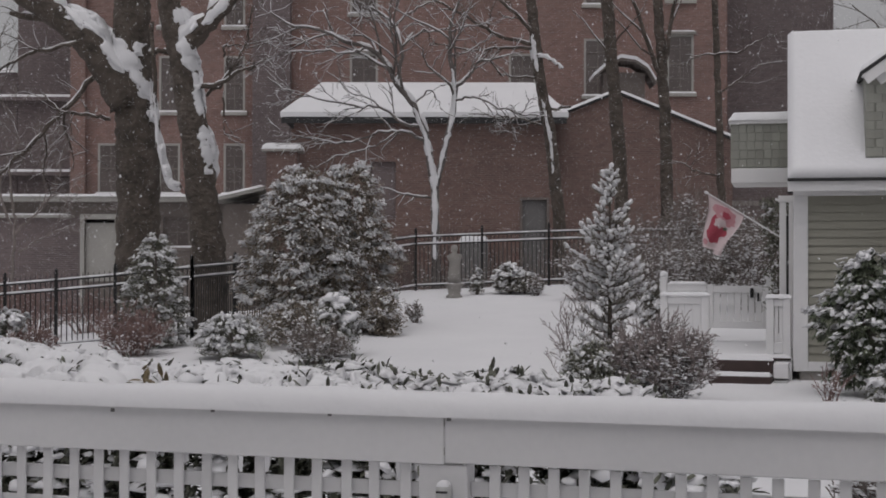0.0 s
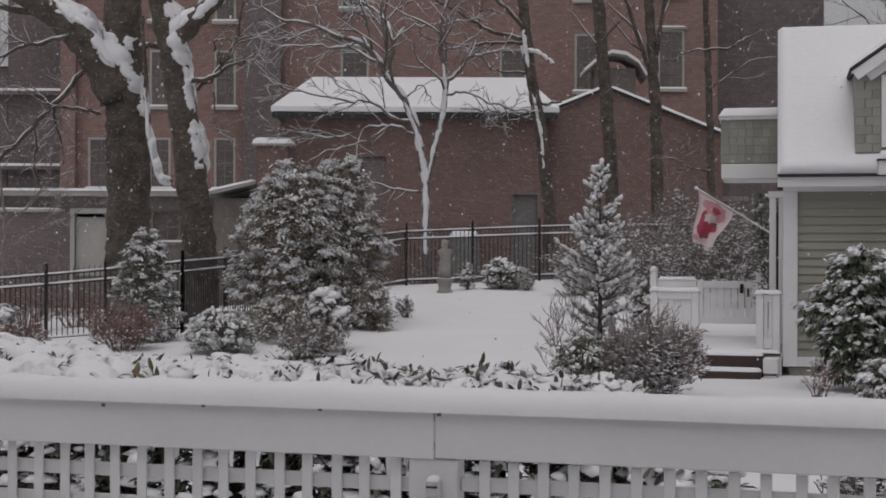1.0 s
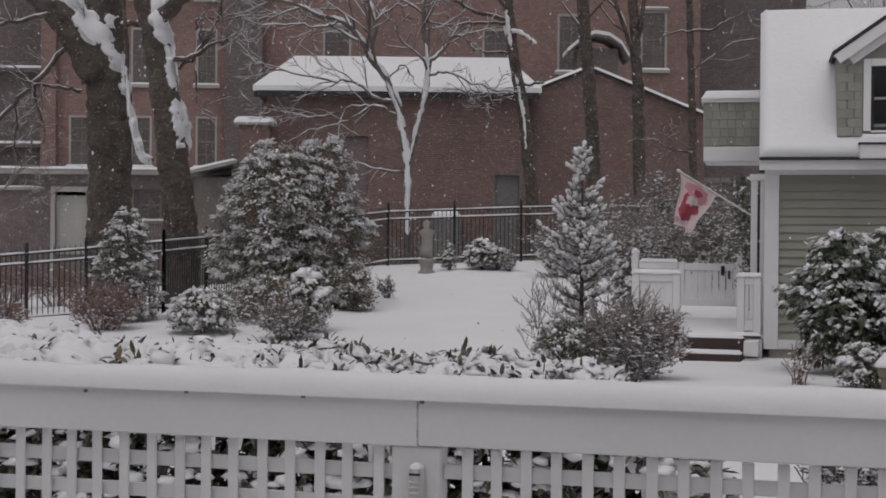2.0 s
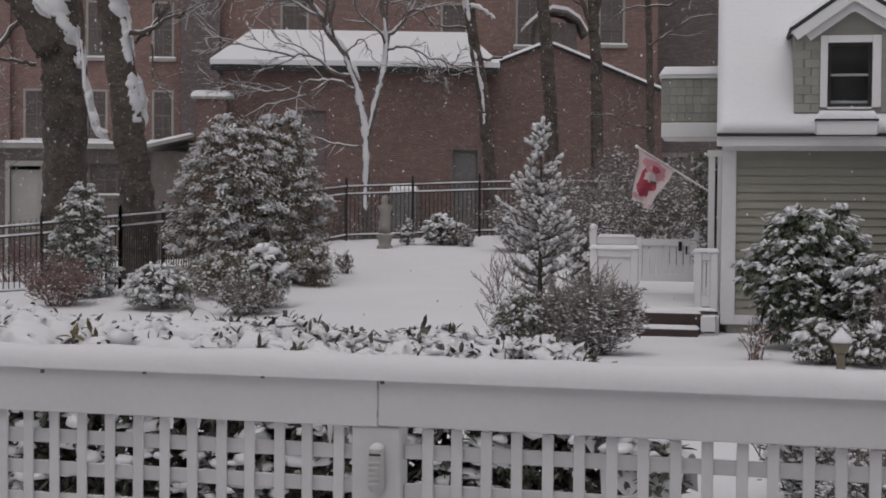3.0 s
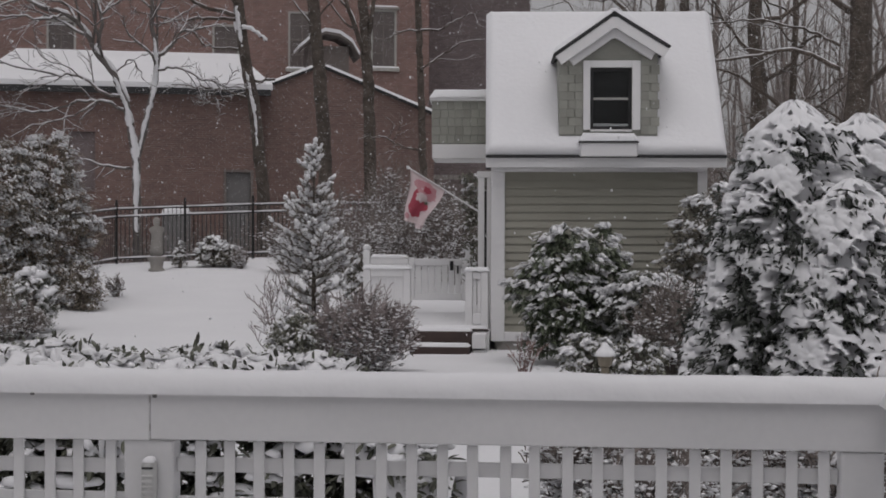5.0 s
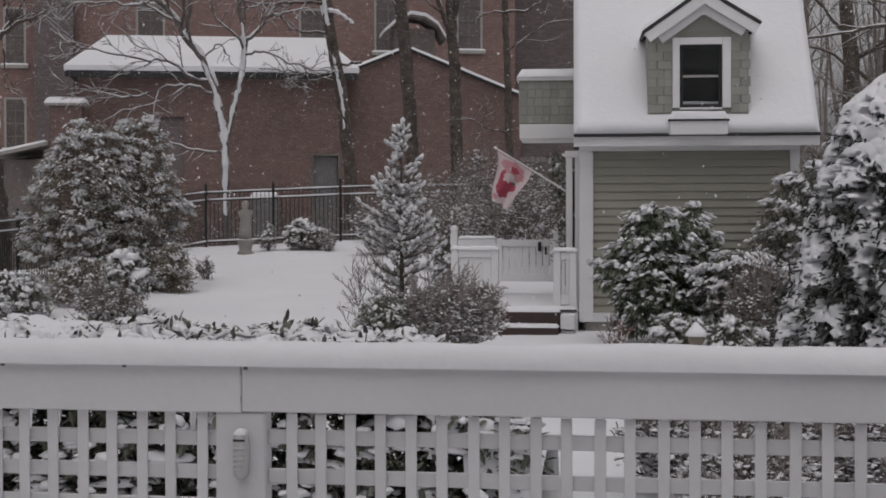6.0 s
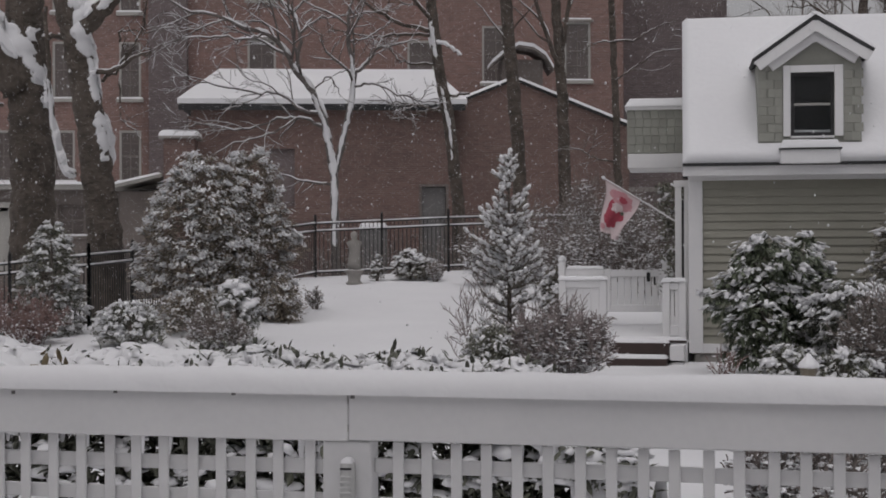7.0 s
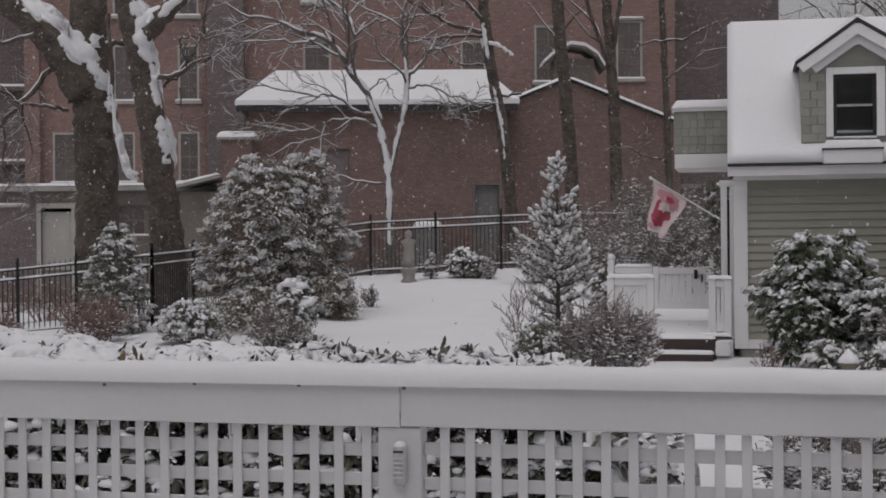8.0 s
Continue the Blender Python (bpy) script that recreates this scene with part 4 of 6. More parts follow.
    blot(0.26, 0.52, 0.11, 0.20, 0.007, RED, 6, "red printed patch")
    blot(0.46, 0.42, 0.17, 0.10, 0.009, CLOTH, 7, "")
    blot(0.56, 0.22, 0.12, 0.07, 0.009, RED, 8)
    blot(0.68, 0.49, 0.07, 0.035, 0.011, LAUREL, 9, "small dark printed leaf")
    blot(0.16, 0.88, 0.12, 0.06, 0.006, PINK, 10)


build_flag()


# ---- white lattice fence by the porch ----
def build_lattice_fence():
    y = 5.35
    b = thing("lattice_fence", pose(0, y, 0), "white painted lattice fence with thick snow on its rail", "fence")
    rng = random.Random(2)
    part("rail_board", block(-1.664, 1.046, -0.05, -0.01, 1.248, 1.428, 0.005), WHITE, b, "white rail board with a worn joint")
    part("rail_board", block(-5.2, -1.6655, -0.05, -0.01, 1.243, 1.422, 0.005), WHITE, b, "white rail board with a worn joint")
    part("rail_cap", block(-5.2, 1.08, -0.062, 0.075, 1.43, 1.452, 0.005), WHITE, b)
    part("snow_cap", snow_slab(-5.2, 1.09, -0.074, 0.09, 1.44, 0.070, 0.07, 300, 14, 7, 0.16, 0.02), SNOW, b, "thick rounded snow along the rail", True)
    for x0, x1 in ((-1.768, -1.578), (0.868, 1.02)):
        part("post", block(x0, x1, -0.04, 0.06, 0.2, 1.245 if x1 < 0 else 1.247, 0.006), WHITE, b, "white fence post")
    part("post", block(-5.3, -5.16, -0.04, 0.06, 0.2, 1.242, 0.006), WHITE, b, "white fence post")
    for px, pz in ((-2.13, 1.413), (-1.655, 1.409), (-3.06, 1.40), (-2.62, 1.412)):
        part("scuff", block(px, px + 0.017, -0.0525, -0.05, pz - 0.004, pz + 0.010, 0.003), DARKROOM, b, "small dark scuff on the paint")
    for pz in (1.28, 1.385):
        part("scuff", block(-1.6655, -1.6635, -0.053, -0.05, pz, pz + 0.028, 0.0006), STONE, b)
    # Thin grey strips draw the shadow line of the gap onto the board.
    for px, w in ((-3.2, 0.14), (-2.75, 0.2), (-2.3, 0.16), (-1.9, 0.1)):
        part("gap_shadow_line", block(px, px + w, -0.0515, -0.05, 1.4175, 1.4205, 0.0006), STONE, b)
    v_l, v_r = 0.1181, 0.1146
    slat = block(-0.021, 0.021, -0.012, 0.0, 0.3, 1.2425, 0.003).mesh("slat", WHITE)
    x = -1.808
    while x > -5.15:
        ob = part("slat", slat, None, b)
        ob.location = (x - 0.0225, -0.012 + rng.uniform(-0.001, 0.001), 0)
        ob.rotation_euler = (0, radians(rng.uniform(-0.25, 0.25)), 0)
        x -= v_l
    x = -1.505
    while x < 0.86:
        ob = part("slat", slat, None, b)
        ob.location = (x + 0.0225, -0.012 + rng.uniform(-0.001, 0.001), 0)
        ob.rotation_euler = (0, radians(rng.uniform(-0.25, 0.25)), 0)
        x += v_r
    for i in range(6):
        z = 1.168 - i * 0.127
        part("cross_slat", block(-5.16, -1.77, 0.001, 0.013, z - 0.056, z, 0.003), WHITE, b)
    for i in range(6):
        z = 1.178 - i * 0.147
        part("cross_slat", block(-1.576, 0.866, 0.001, 0.013, z - 0.056, z, 0.003), WHITE, b)
    part("bottom_board", block(-5.16, 0.866, -0.02, 0.03, 0.2, 0.31, 0.005), WHITE, b)
    # return towards the porch
    r = thing("lattice_fence", pose(1.05, y, 0), "white lattice fence returning to the porch under snow", "fence")
    part("rail_board", block(0.0, 0.04, -4.0, -0.055, 1.248, 1.428, 0.005), WHITE, r)
    part("rail_cap", block(-0.045, 0.105, -4.0, -0.09, 1.43, 1.452, 0.005), WHITE, r)
    part("snow_cap", moved(snow_slab(-4.0, -0.085, -0.12, 0.06, 1.44, 0.09, 0.075, 60, 10, 9, 0.12, 0.02), Matrix.Rotation(radians(90), 4, "Z")), SNOW, r, "", True)
    part("post", block(-0.03, 0.08, -4.1, -4.0, 0.2, 1.43, 0.006), WHITE, r)
    for i in range(31):
        ob = part("slat", slat, None, r)
        ob.location = (0.03, -0.16 - i * 0.125, 0)
        ob.rotation_euler = (0, 0, radians(90))
    for i in range(6):
        z = 1.19 - i * 0.14
        part("cross_slat", block(0.045, 0.057, -4.0, -0.06, z - 0.045, z, 0.003), WHITE, r)
    # small lamp on the middle post
    q = thing("post_light", pose(-1.663, y - 0.041, 1.0), "grey ribbed post lamp with a dab of snow on top", "light")
    body = [(0.030 * math.cos(a), -0.022 + 0.026 * math.sin(a)) for a in np.arange(16) * math.pi / 8]
    g = Geo()
    g.add([(x * k, yy * k - 0.022 * (1 - k), z) for z, k in ((0.0, 0.55), (0.012, 0.9), (0.03, 1), (0.15, 1), (0.163, 0.94), (0.17, 0.8)) for x, yy in body],
          [(i * 16 + j, i * 16 + (j + 1) % 16, i * 16 + 16 + (j + 1) % 16, i * 16 + 16 + j) for i in range(5) for j in range(16)] + [tuple(range(15, -1, -1)), tuple(range(80, 96))])
    part("housing", g, GREYMETAL, q, "grey ribbed housing", True)
    for i in range(5):
        part("rib", block(-0.022, 0.022, -0.0505, -0.046, 0.032 + i * 0.02, 0.040 + i * 0.02, 0.002), GREYMETAL, q)
    part("slot", block(-0.022, 0.022, -0.0495, -0.044, 0.142, 0.150, 0.001), ROOFING, q)
    part("snow_cap", snow_slab(-0.021, 0.023, -0.046, -0.002, 0.166, 0.024, 0.02, 8, 8, 3, 0.3), SNOW, q, "", True)


build_lattice_fence()


# ---- black iron fences ----
PICKET = Geo()
PICKET.add(*cbox(-0.009, 0.009, -0.009, 0.009, 0.06, 1.42, 0.002))
PICKET.add([(-0.009, -0.009, 1.42), (0.009, -0.009, 1.42), (0.009, 0.009, 1.42), (-0.009, 0.009, 1.42), (0, 0, 1.5)], [(0, 1, 4), (1, 2, 4), (2, 3, 4), (3, 0, 4)])
PICKET = PICKET.mesh("picket", IRON)
POST = Geo()
POST.add(*cbox(-0.03, 0.03, -0.03, 0.03, -0.15, 1.5, 0.004))
POST.add(*cbox(-0.038, 0.038, -0.038, 0.038, 1.5, 1.525, 0.004))
POST.add(*tube([(0, 0, 1.525), (0, 0, 1.56), (0, 0, 1.59), (0, 0, 1.61)], [0.02, 0.034, 0.026, 0.006], 8))
POST = POST.mesh("post", IRON)


def iron_fence(knots, label, sink=None):
    """knots: posts (l, d) in the buildings' frame; pickets and snowy rails between them."""
    f = thing("iron_fence", town(0, 0), label, "fence", "black iron fences")
    rng = random.Random(len(knots))
    zs = [gz_town(*k) - (sink[i] if sink else 0) for i, k in enumerate(knots)]
    for (l, d), z in zip(knots, zs):
        part("post", POST, None, f).location = (l, d, z)
    for (a, za), (b, zb) in zip(zip(knots, zs), zip(knots[1:], zs[1:])):
        A, Bv = np.array([*a, za]), np.array([*b, zb])
        n = max(2, round(float(np.linalg.norm(Bv - A)) / 0.105))
        ang = math.atan2(b[1] - a[1], b[0] - a[0])
        for i in range(1, n):
            p = A + (Bv - A) * i / n
            ob = part("picket", PICKET, None, f)
            ob.location, ob.rotation_euler = p, (0, 0, ang)
        for h in (1.37, 1.18, 0.14):
            ends = [A + (0, 0, h), Bv + (0, 0, h)]
            part("rail", Geo().add(*tube(ends, [0.02, 0.02], 4)), IRON, f)
            if h > 0.05:
                pts = [ends[0] + (ends[1] - ends[0]) * t + (0, 0, 0.026) for t in np.linspace(0.02, 0.98, 9)]
                part("rail_snow", Geo().add(*tube(pts, [0.016 + 0.012 * rng.random() for _ in pts], 6)), SNOW, f, "", True)


iron_fence([(-9.6, 29.4), (-8.55, 29.2), (-7.5, 29.0), (-6.33, 28.9), (-5.5, 28.6), (-4.75, 28.3)], "black iron picket fence with snow on its rails beside a hedge", (0.17, 0.15, 0.13, 0.09, 0.04, 0.0))
iron_fence([(-4.75, 28.3), (-4.2, 30.2), (-3.6, 31.8), (-2.9, 33.3), (-2.2, 34.9), (-1.45, 36.4), (-0.69, 37.9)], "black iron picket fence climbing behind the big evergreens", (0.0, 0.04, 0.03, 0.02, 0.0, 0.0, 0.0))
iron_fence([(-0.69, 37.9), (0.99, 37.95), (2.69, 38.0), (4.4, 38.05), (6.1, 38.1), (7.8, 38.1)], "black iron picket fence with snowy rails behind the lawn")


# ---- bare trees ----
SPHERES = {}


def tree(name, base, label, limbs, bark, seed, snowy=0.8, thick=0.5, category="tree"):
    """limbs: (points in the buildings' frame, radius at foot, radius at tip, twig depth, children, part name)."""
    l, d = base
    z = gz_town(l, d) - 0.1
    t = thing(name, town(l, d, z), label, category)
    rng = np.random.default_rng(seed)
    off = np.array([l, d, z])
    balls = SPHERES[t.name] = []
    for pts, r0, r1, depth, kids, nm, *more in limbs:
        opts = dict(more[0]) if more else {}
        p = [np.array(q) - off for q in pts]
        if nm == "trunk":
            p = [np.array([p[0][0], p[0][1], 0.0])] + [q for q in p if q[2] > 0.15]
        line = bend(p, 9 if nm == "trunk" else 5, rng, 0.02 if r0 < 0.1 else 0.012)
        wood, snow = Geo(), Geo()
        fine = np.linspace(0, 1, 5 * len(line))
        mid = np.stack([np.interp(fine, np.linspace(0, 1, len(line)), np.array(line)[:, j]) for j in range(3)], 1)
        balls += [(*p, r0 + (r1 - r0) * q) for p, q in zip(mid, fine)]
        opts.setdefault("snowy", snowy)
        opts.setdefault("thick", thick)
        if nm == "trunk":
            rad = np.linspace(r0, r1, len(line))
            rad[:3] *= (1.35, 1.15, 1.05)
            wood.add(*tube(line, rad, 18, 0.08, rng))
            if depth:
                w2 = Geo()
                grow(line[len(line) // 2:], r1 * 0.4, r1 * 0.3, rng, w2, snow, depth, 0.9, kids, sides=5, **opts)
                part("brush", w2, bark, t, kind="stuff")
        else:
            grow(line, r0, r1, rng, wood, snow, depth, children=kids, sides=8 if r0 > 0.1 else 6, **opts)
        part(nm, wood, bark, t, "", r0 > 0.05)
        if snow.v:
            part("snow_on_" + nm, snow, SNOW, t, "", True, "stuff")
    return t


def plaster(t, base, pts, r, seed, bare=0.42):
    """Snow blown against the bark in a ragged strip; the bark shows through where it is thin."""
    l, d = base
    off = np.array([l, d, gz_town(l, d) - 0.1])
    rng = np.random.default_rng(seed)
    line = np.array(bend([np.array(q) - off for q in pts], 8, rng, 0.006))
    length = float(np.linalg.norm(np.diff(line, axis=0), axis=1).sum())
    balls = np.array(SPHERES[t.name])
    ticks = np.linspace(0, 1, len(line))

    def front(x, z):
        q = balls[:, 3] ** 2 - (balls[:, 0] - x) ** 2 - (balls[:, 2] - z) ** 2
        hit = q > 0
        return float((balls[hit, 1] - np.sqrt(q[hit])).min()) if hit.any() else float(balls[np.argmax(q), 1])

    def at(u, v):
        p, q, o = [np.array([np.interp(min(max(e, 0), 1), ticks, line[:, j]) for j in range(3)]) for e in (u, u + 0.05, u - 0.05)]
        t2 = q - o
        side = np.array([t2[2], 0, -t2[0]]) / (math.hypot(t2[0], t2[2]) + 1e-9)
        w = 2 * v - 1
        n = noise.noise((p[0] * 2.5 + seed, p[2] * 2.5, 0.0))
        wid = 1.35 * r * (0.35 + 0.75 * math.sin(math.pi * min(max(u, 0.03), 0.97)) ** 0.7) * (1 + 0.5 * n)
        c = p + side * w * wid
        f = 0.9 * noise.noise((c[0] * 5 + seed, c[2] * 3.5, 1.0)) + 0.6 * noise.noise((c[0] * 14, c[2] * 10 + seed, 2.0)) + 0.4 * noise.noise((c[0] * 34, c[2] * 26, seed))
        k = (1 - w * w) * min(1, 7 * u, 7 * (1 - u)) * 1.2 + 0.75 * f - bare
        k = min(1.0, max(0.0, k / 0.55))
        k = k * k * (3 - 2 * k)
        return (c[0], front(c[0], c[2]) - 0.045 * k + 0.035 * (1 - k), c[2])
    part("blown_snow", shell(max(24, int(length * 40)), 24, at), SNOW, t, "snow plastered on the bark", True)


LONG = dict(ratio=0.6, up=0.12, spread=0.95, cut=0.25)
SWEEP = dict(ratio=0.42, up=0.04, spread=0.9, cut=0.22, start=0.2)
b1 = ((-6.68, 33, 1.58))
t1 = tree("maple_tree", b1[:2], "large dark-barked bare tree with snow along its limbs", [
    ([(-6.68, 33, 1.58), (-6.72, 33, 2.45), (-6.74, 33, 4.07), (-6.81, 33, 5.32), (-6.88, 33, 6.57), (-6.87, 33, 7.81), (-6.78, 33, 8.94)], 0.54, 0.36, 0, 0, "trunk"),
    ([(-6.96, 32.8, 5.42), (-7.44, 32.6, 6.39), (-7.97, 32.5, 7.05), (-8.64, 32.5, 7.54), (-9.50, 32.5, 8.03)], 0.38, 0.24, 1, 3, "limb", dict(start=0.5, ratio=0.4, thick=0.62)),
    ([(-7.58, 32.4, 6.00), (-8.20, 32.2, 5.24), (-8.87, 32, 4.47), (-9.60, 32, 3.77)], 0.06, 0.03, 2, 5, "limb", LONG),
    ([(-7.86, 32.3, 6.78), (-8.39, 32, 6.57), (-8.93, 32, 6.45), (-9.60, 32, 6.01)], 0.05, 0.025, 2, 4, "limb", LONG),
    ([(-7.21, 32.4, 5.11), (-7.71, 32.2, 5.17), (-8.15, 32, 5.22), (-8.63, 32, 5.64)], 0.045, 0.015, 2, 5, "limb", LONG),
    ([(-6.35, 32.6, 7.25), (-6.27, 32.4, 6.12), (-6.17, 32.3, 4.76), (-5.99, 32.2, 3.96), (-5.81, 32.2, 3.62), (-5.64, 32.2, 3.66)], 0.045, 0.05, 0, 0, "limb", dict(snowy=1.0, thick=1.5)),
    ([(-6.43, 32.6, 6.57), (-6.13, 32.5, 6.60), (-5.70, 32.4, 6.58)], 0.07, 0.04, 1, 2, "limb", dict(thick=0.8)),
], BARK, 11)
plaster(t1, b1[:2], [(-7.71, 32.2, 7.25), (-7.29, 32.2, 6.94), (-6.92, 32.2, 6.46), (-6.64, 32.2, 5.97), (-6.37, 32.3, 5.43)], 0.155, 1)
plaster(t1, b1[:2], [(-8.29, 32.1, 7.56), (-7.81, 32.1, 7.29), (-7.45, 32.1, 6.99)], 0.16, 21)
plaster(t1, b1[:2], [(-6.28, 32.2, 5.85), (-6.17, 32.15, 4.81), (-5.99, 32.1, 4.02), (-5.81, 32.1, 3.61), (-5.63, 32.1, 3.65)], 0.06, 22)
plaster(t1, b1[:2], [(-7.35, 32.2, 6.82), (-7.10, 32.2, 6.40), (-6.76, 32.2, 6.15)], 0.12, 2)
plaster(t1, b1[:2], [(-6.39, 32.4, 5.38), (-6.32, 32.4, 5.08)], 0.10, 3)
plaster(t1, b1[:2], [(-6.76, 32.4, 6.63), (-6.59, 32.4, 6.66)], 0.16, 4)

b2 = ((-4.85, 31, 0.55))
t2 = tree("maple_tree", b2[:2], "dark-barked bare tree with snow plastered up its trunk", [
    ([(-4.85, 31, 0.55), (-4.83, 31, 1.84), (-4.93, 31, 2.78), (-5.06, 31, 3.95), (-5.25, 31, 5.24), (-5.46, 31, 6.35), (-5.67, 31, 7.23), (-5.79, 31, 8.28)], 0.38, 0.22, 0, 0, "trunk"),
    ([(-5.39, 30.9, 6.39), (-4.93, 30.8, 6.87), (-4.40, 30.7, 7.41), (-3.87, 30.7, 8.05)], 0.22, 0.15, 1, 3, "limb", dict(start=0.4, thick=0.75)),
    ([(-5.05, 30.8, 5.62), (-4.55, 30.6, 5.66), (-4.19, 30.5, 5.88), (-3.81, 30.4, 6.00)], 0.055, 0.02, 2, 5, "limb", LONG),
    ([(-4.88, 30.8, 5.43), (-4.44, 30.6, 5.77), (-4.06, 30.5, 6.39), (-3.88, 30.4, 7.24)], 0.035, 0.015, 2, 4, "limb", LONG),
    ([(-4.53, 30.8, 5.51), (-4.49, 30.6, 4.91), (-4.45, 30.5, 4.61), (-4.12, 30.4, 4.39)], 0.02, 0.01, 1, 4, "limb", LONG),
    ([(-4.53, 30.8, 6.26), (-4.44, 30.6, 6.47), (-3.96, 30.5, 6.39), (-3.26, 30.4, 6.55)], 0.025, 0.01, 2, 4, "limb", LONG),
], BARK, 12)
plaster(t2, b2[:2], [(-5.50, 30.7, 7.29), (-5.32, 30.7, 6.95), (-5.03, 30.7, 6.89)], 0.15, 5)
plaster(t2, b2[:2], [(-5.03, 30.65, 6.84), (-4.61, 30.6, 7.18), (-4.27, 30.6, 7.51)], 0.11, 23)
plaster(t2, b2[:2], [(-5.40, 30.7, 6.71), (-5.27, 30.7, 6.25), (-5.13, 30.7, 5.90)], 0.15, 24)
plaster(t2, b2[:2], [(-5.09, 30.72, 6.02), (-5.06, 30.72, 5.50), (-5.01, 30.7, 4.97)], 0.11, 6)
plaster(t2, b2[:2], [(-4.98, 30.72, 4.92), (-4.86, 30.72, 4.37), (-4.80, 30.74, 3.70)], 0.135, 7)

b3 = ((-0.19, 39, 1.43))
t3 = tree("young_tree", b3[:2], "slender forked tree with snow lining its long twigs", [
    ([(-0.19, 39, 1.43), (-0.21, 39, 2.68), (-0.22, 39, 4.01)], 0.12, 0.10, 0, 0, "trunk"),
    ([(-0.24, 39, 3.98), (-0.49, 39, 5.4), (-0.87, 39, 6.23), (-1.26, 39, 6.72), (-1.5, 39, 7.21), (-1.99, 39, 7.63), (-2.48, 39, 7.76), (-3.24, 39, 8.08), (-4.01, 39, 8.21), (-4.5, 39, 8.53)], 0.1, 0.025, 2, 9, "limb", SWEEP),
    ([(-1.22, 39, 6.72), (-1.08, 39.2, 7.56), (-1.3, 39.4, 8.25), (-1.71, 39.4, 8.6), (-2.2, 39.4, 8.88), (-2.76, 39.3, 9.3)], 0.055, 0.018, 2, 8, "limb", SWEEP),
    ([(-2.0, 39, 7.61), (-2.48, 38.8, 7.45), (-3.24, 38.6, 7.48), (-4.08, 38.4, 7.38), (-4.77, 38.3, 7.13)], 0.035, 0.012, 2, 7, "limb", SWEEP),
    ([(-1.71, 39, 7.42), (-1.92, 39.3, 7.83), (-2.55, 39.6, 8.01), (-3.24, 39.8, 7.59), (-3.73, 39.9, 7.55)], 0.03, 0.01, 2, 7, "limb", SWEEP),
    ([(-0.62, 38.9, 5.55), (-1.01, 38.7, 5.6), (-1.64, 38.5, 6.01), (-2.19, 38.4, 6.02), (-3.1, 38.2, 6.16), (-3.8, 38.1, 6.3), (-4.49, 38, 6.72)], 0.042, 0.012, 2, 9, "limb", SWEEP),
    ([(-0.5, 39, 5.18), (-0.94, 39.1, 5.4), (-1.5, 39.3, 5.47), (-2.61, 39.5, 5.15), (-3.51, 39.6, 5.32), (-4.28, 39.7, 5.22)], 0.042, 0.012, 2, 8, "limb", SWEEP),
    ([(-1.22, 39.2, 5.42), (-1.91, 39, 4.98), (-2.75, 38.8, 4.77), (-3.37, 38.7, 4.42)], 0.025, 0.01, 1, 6, "limb", SWEEP),
    ([(-0.19, 39, 4.04), (0.17, 39, 5.54), (0.31, 39, 6.58), (0.17, 39, 7.49), (0.17, 39, 8.05), (0.27, 39, 8.47), (0.51, 39, 9.02)], 0.09, 0.02, 2, 8, "limb", SWEEP),
    ([(0.31, 39, 6.58), (0.66, 38.9, 6.86), (0.93, 38.8, 7.21), (1.42, 38.7, 7.32), (2.05, 38.6, 7.46)], 0.05, 0.012, 2, 8, "limb", SWEEP),
    ([(0.28, 39, 6.2), (0.8, 38.8, 6.31), (1.42, 38.6, 6.03), (2.12, 38.5, 5.82), (2.74, 38.4, 5.75)], 0.035, 0.012, 2, 9, "limb", SWEEP),
    ([(-0.75, 39, 6.1), (-0.39, 38.8, 6.48), (-0.18, 38.7, 6.3), (-0.04, 38.7, 5.96)], 0.022, 0.01, 1, 5, "limb", SWEEP),
    ([(-1.26, 39.4, 8.29), (-0.88, 39.3, 8.6), (-0.32, 39.2, 8.88), (0.1, 39.2, 9.3)], 0.03, 0.01, 2, 6, "limb", SWEEP),
    ([(-1.09, 39.2, 7.66), (-0.6, 39.1, 8.05), (-0.04, 39.3, 8.12), (0.51, 39.4, 8.4)], 0.03, 0.01, 2, 6, "limb", SWEEP),
    ([(0.17, 39, 7.49), (0.52, 39.1, 7.49), (1.07, 39.2, 7.84), (1.28, 39.2, 7.98)], 0.025, 0.01, 2, 5, "limb", SWEEP),
    ([(-0.27, 39, 3.69), (-0.91, 38.9, 3.77), (-1.61, 38.8, 3.95)], 0.04, 0.015, 1, 4, "limb", SWEEP),
], BARK_GREY, 13, 0.88, 0.72)
plaster(t3, b3[:2], [(-0.19, 39, 1.7), (-0.21, 39, 2.68), (-0.23, 39, 4.1), (-0.35, 39, 4.75), (-0.49, 39, 5.4), (-0.85, 39, 6.2)], 0.07, 31, 0.3)
plaster(t3, b3[:2], [(-0.2, 39, 3.9), (-0.02, 39, 4.8), (0.17, 39, 5.54), (0.29, 39, 6.4), (0.2, 39, 7.3)], 0.05, 32, 0.25)

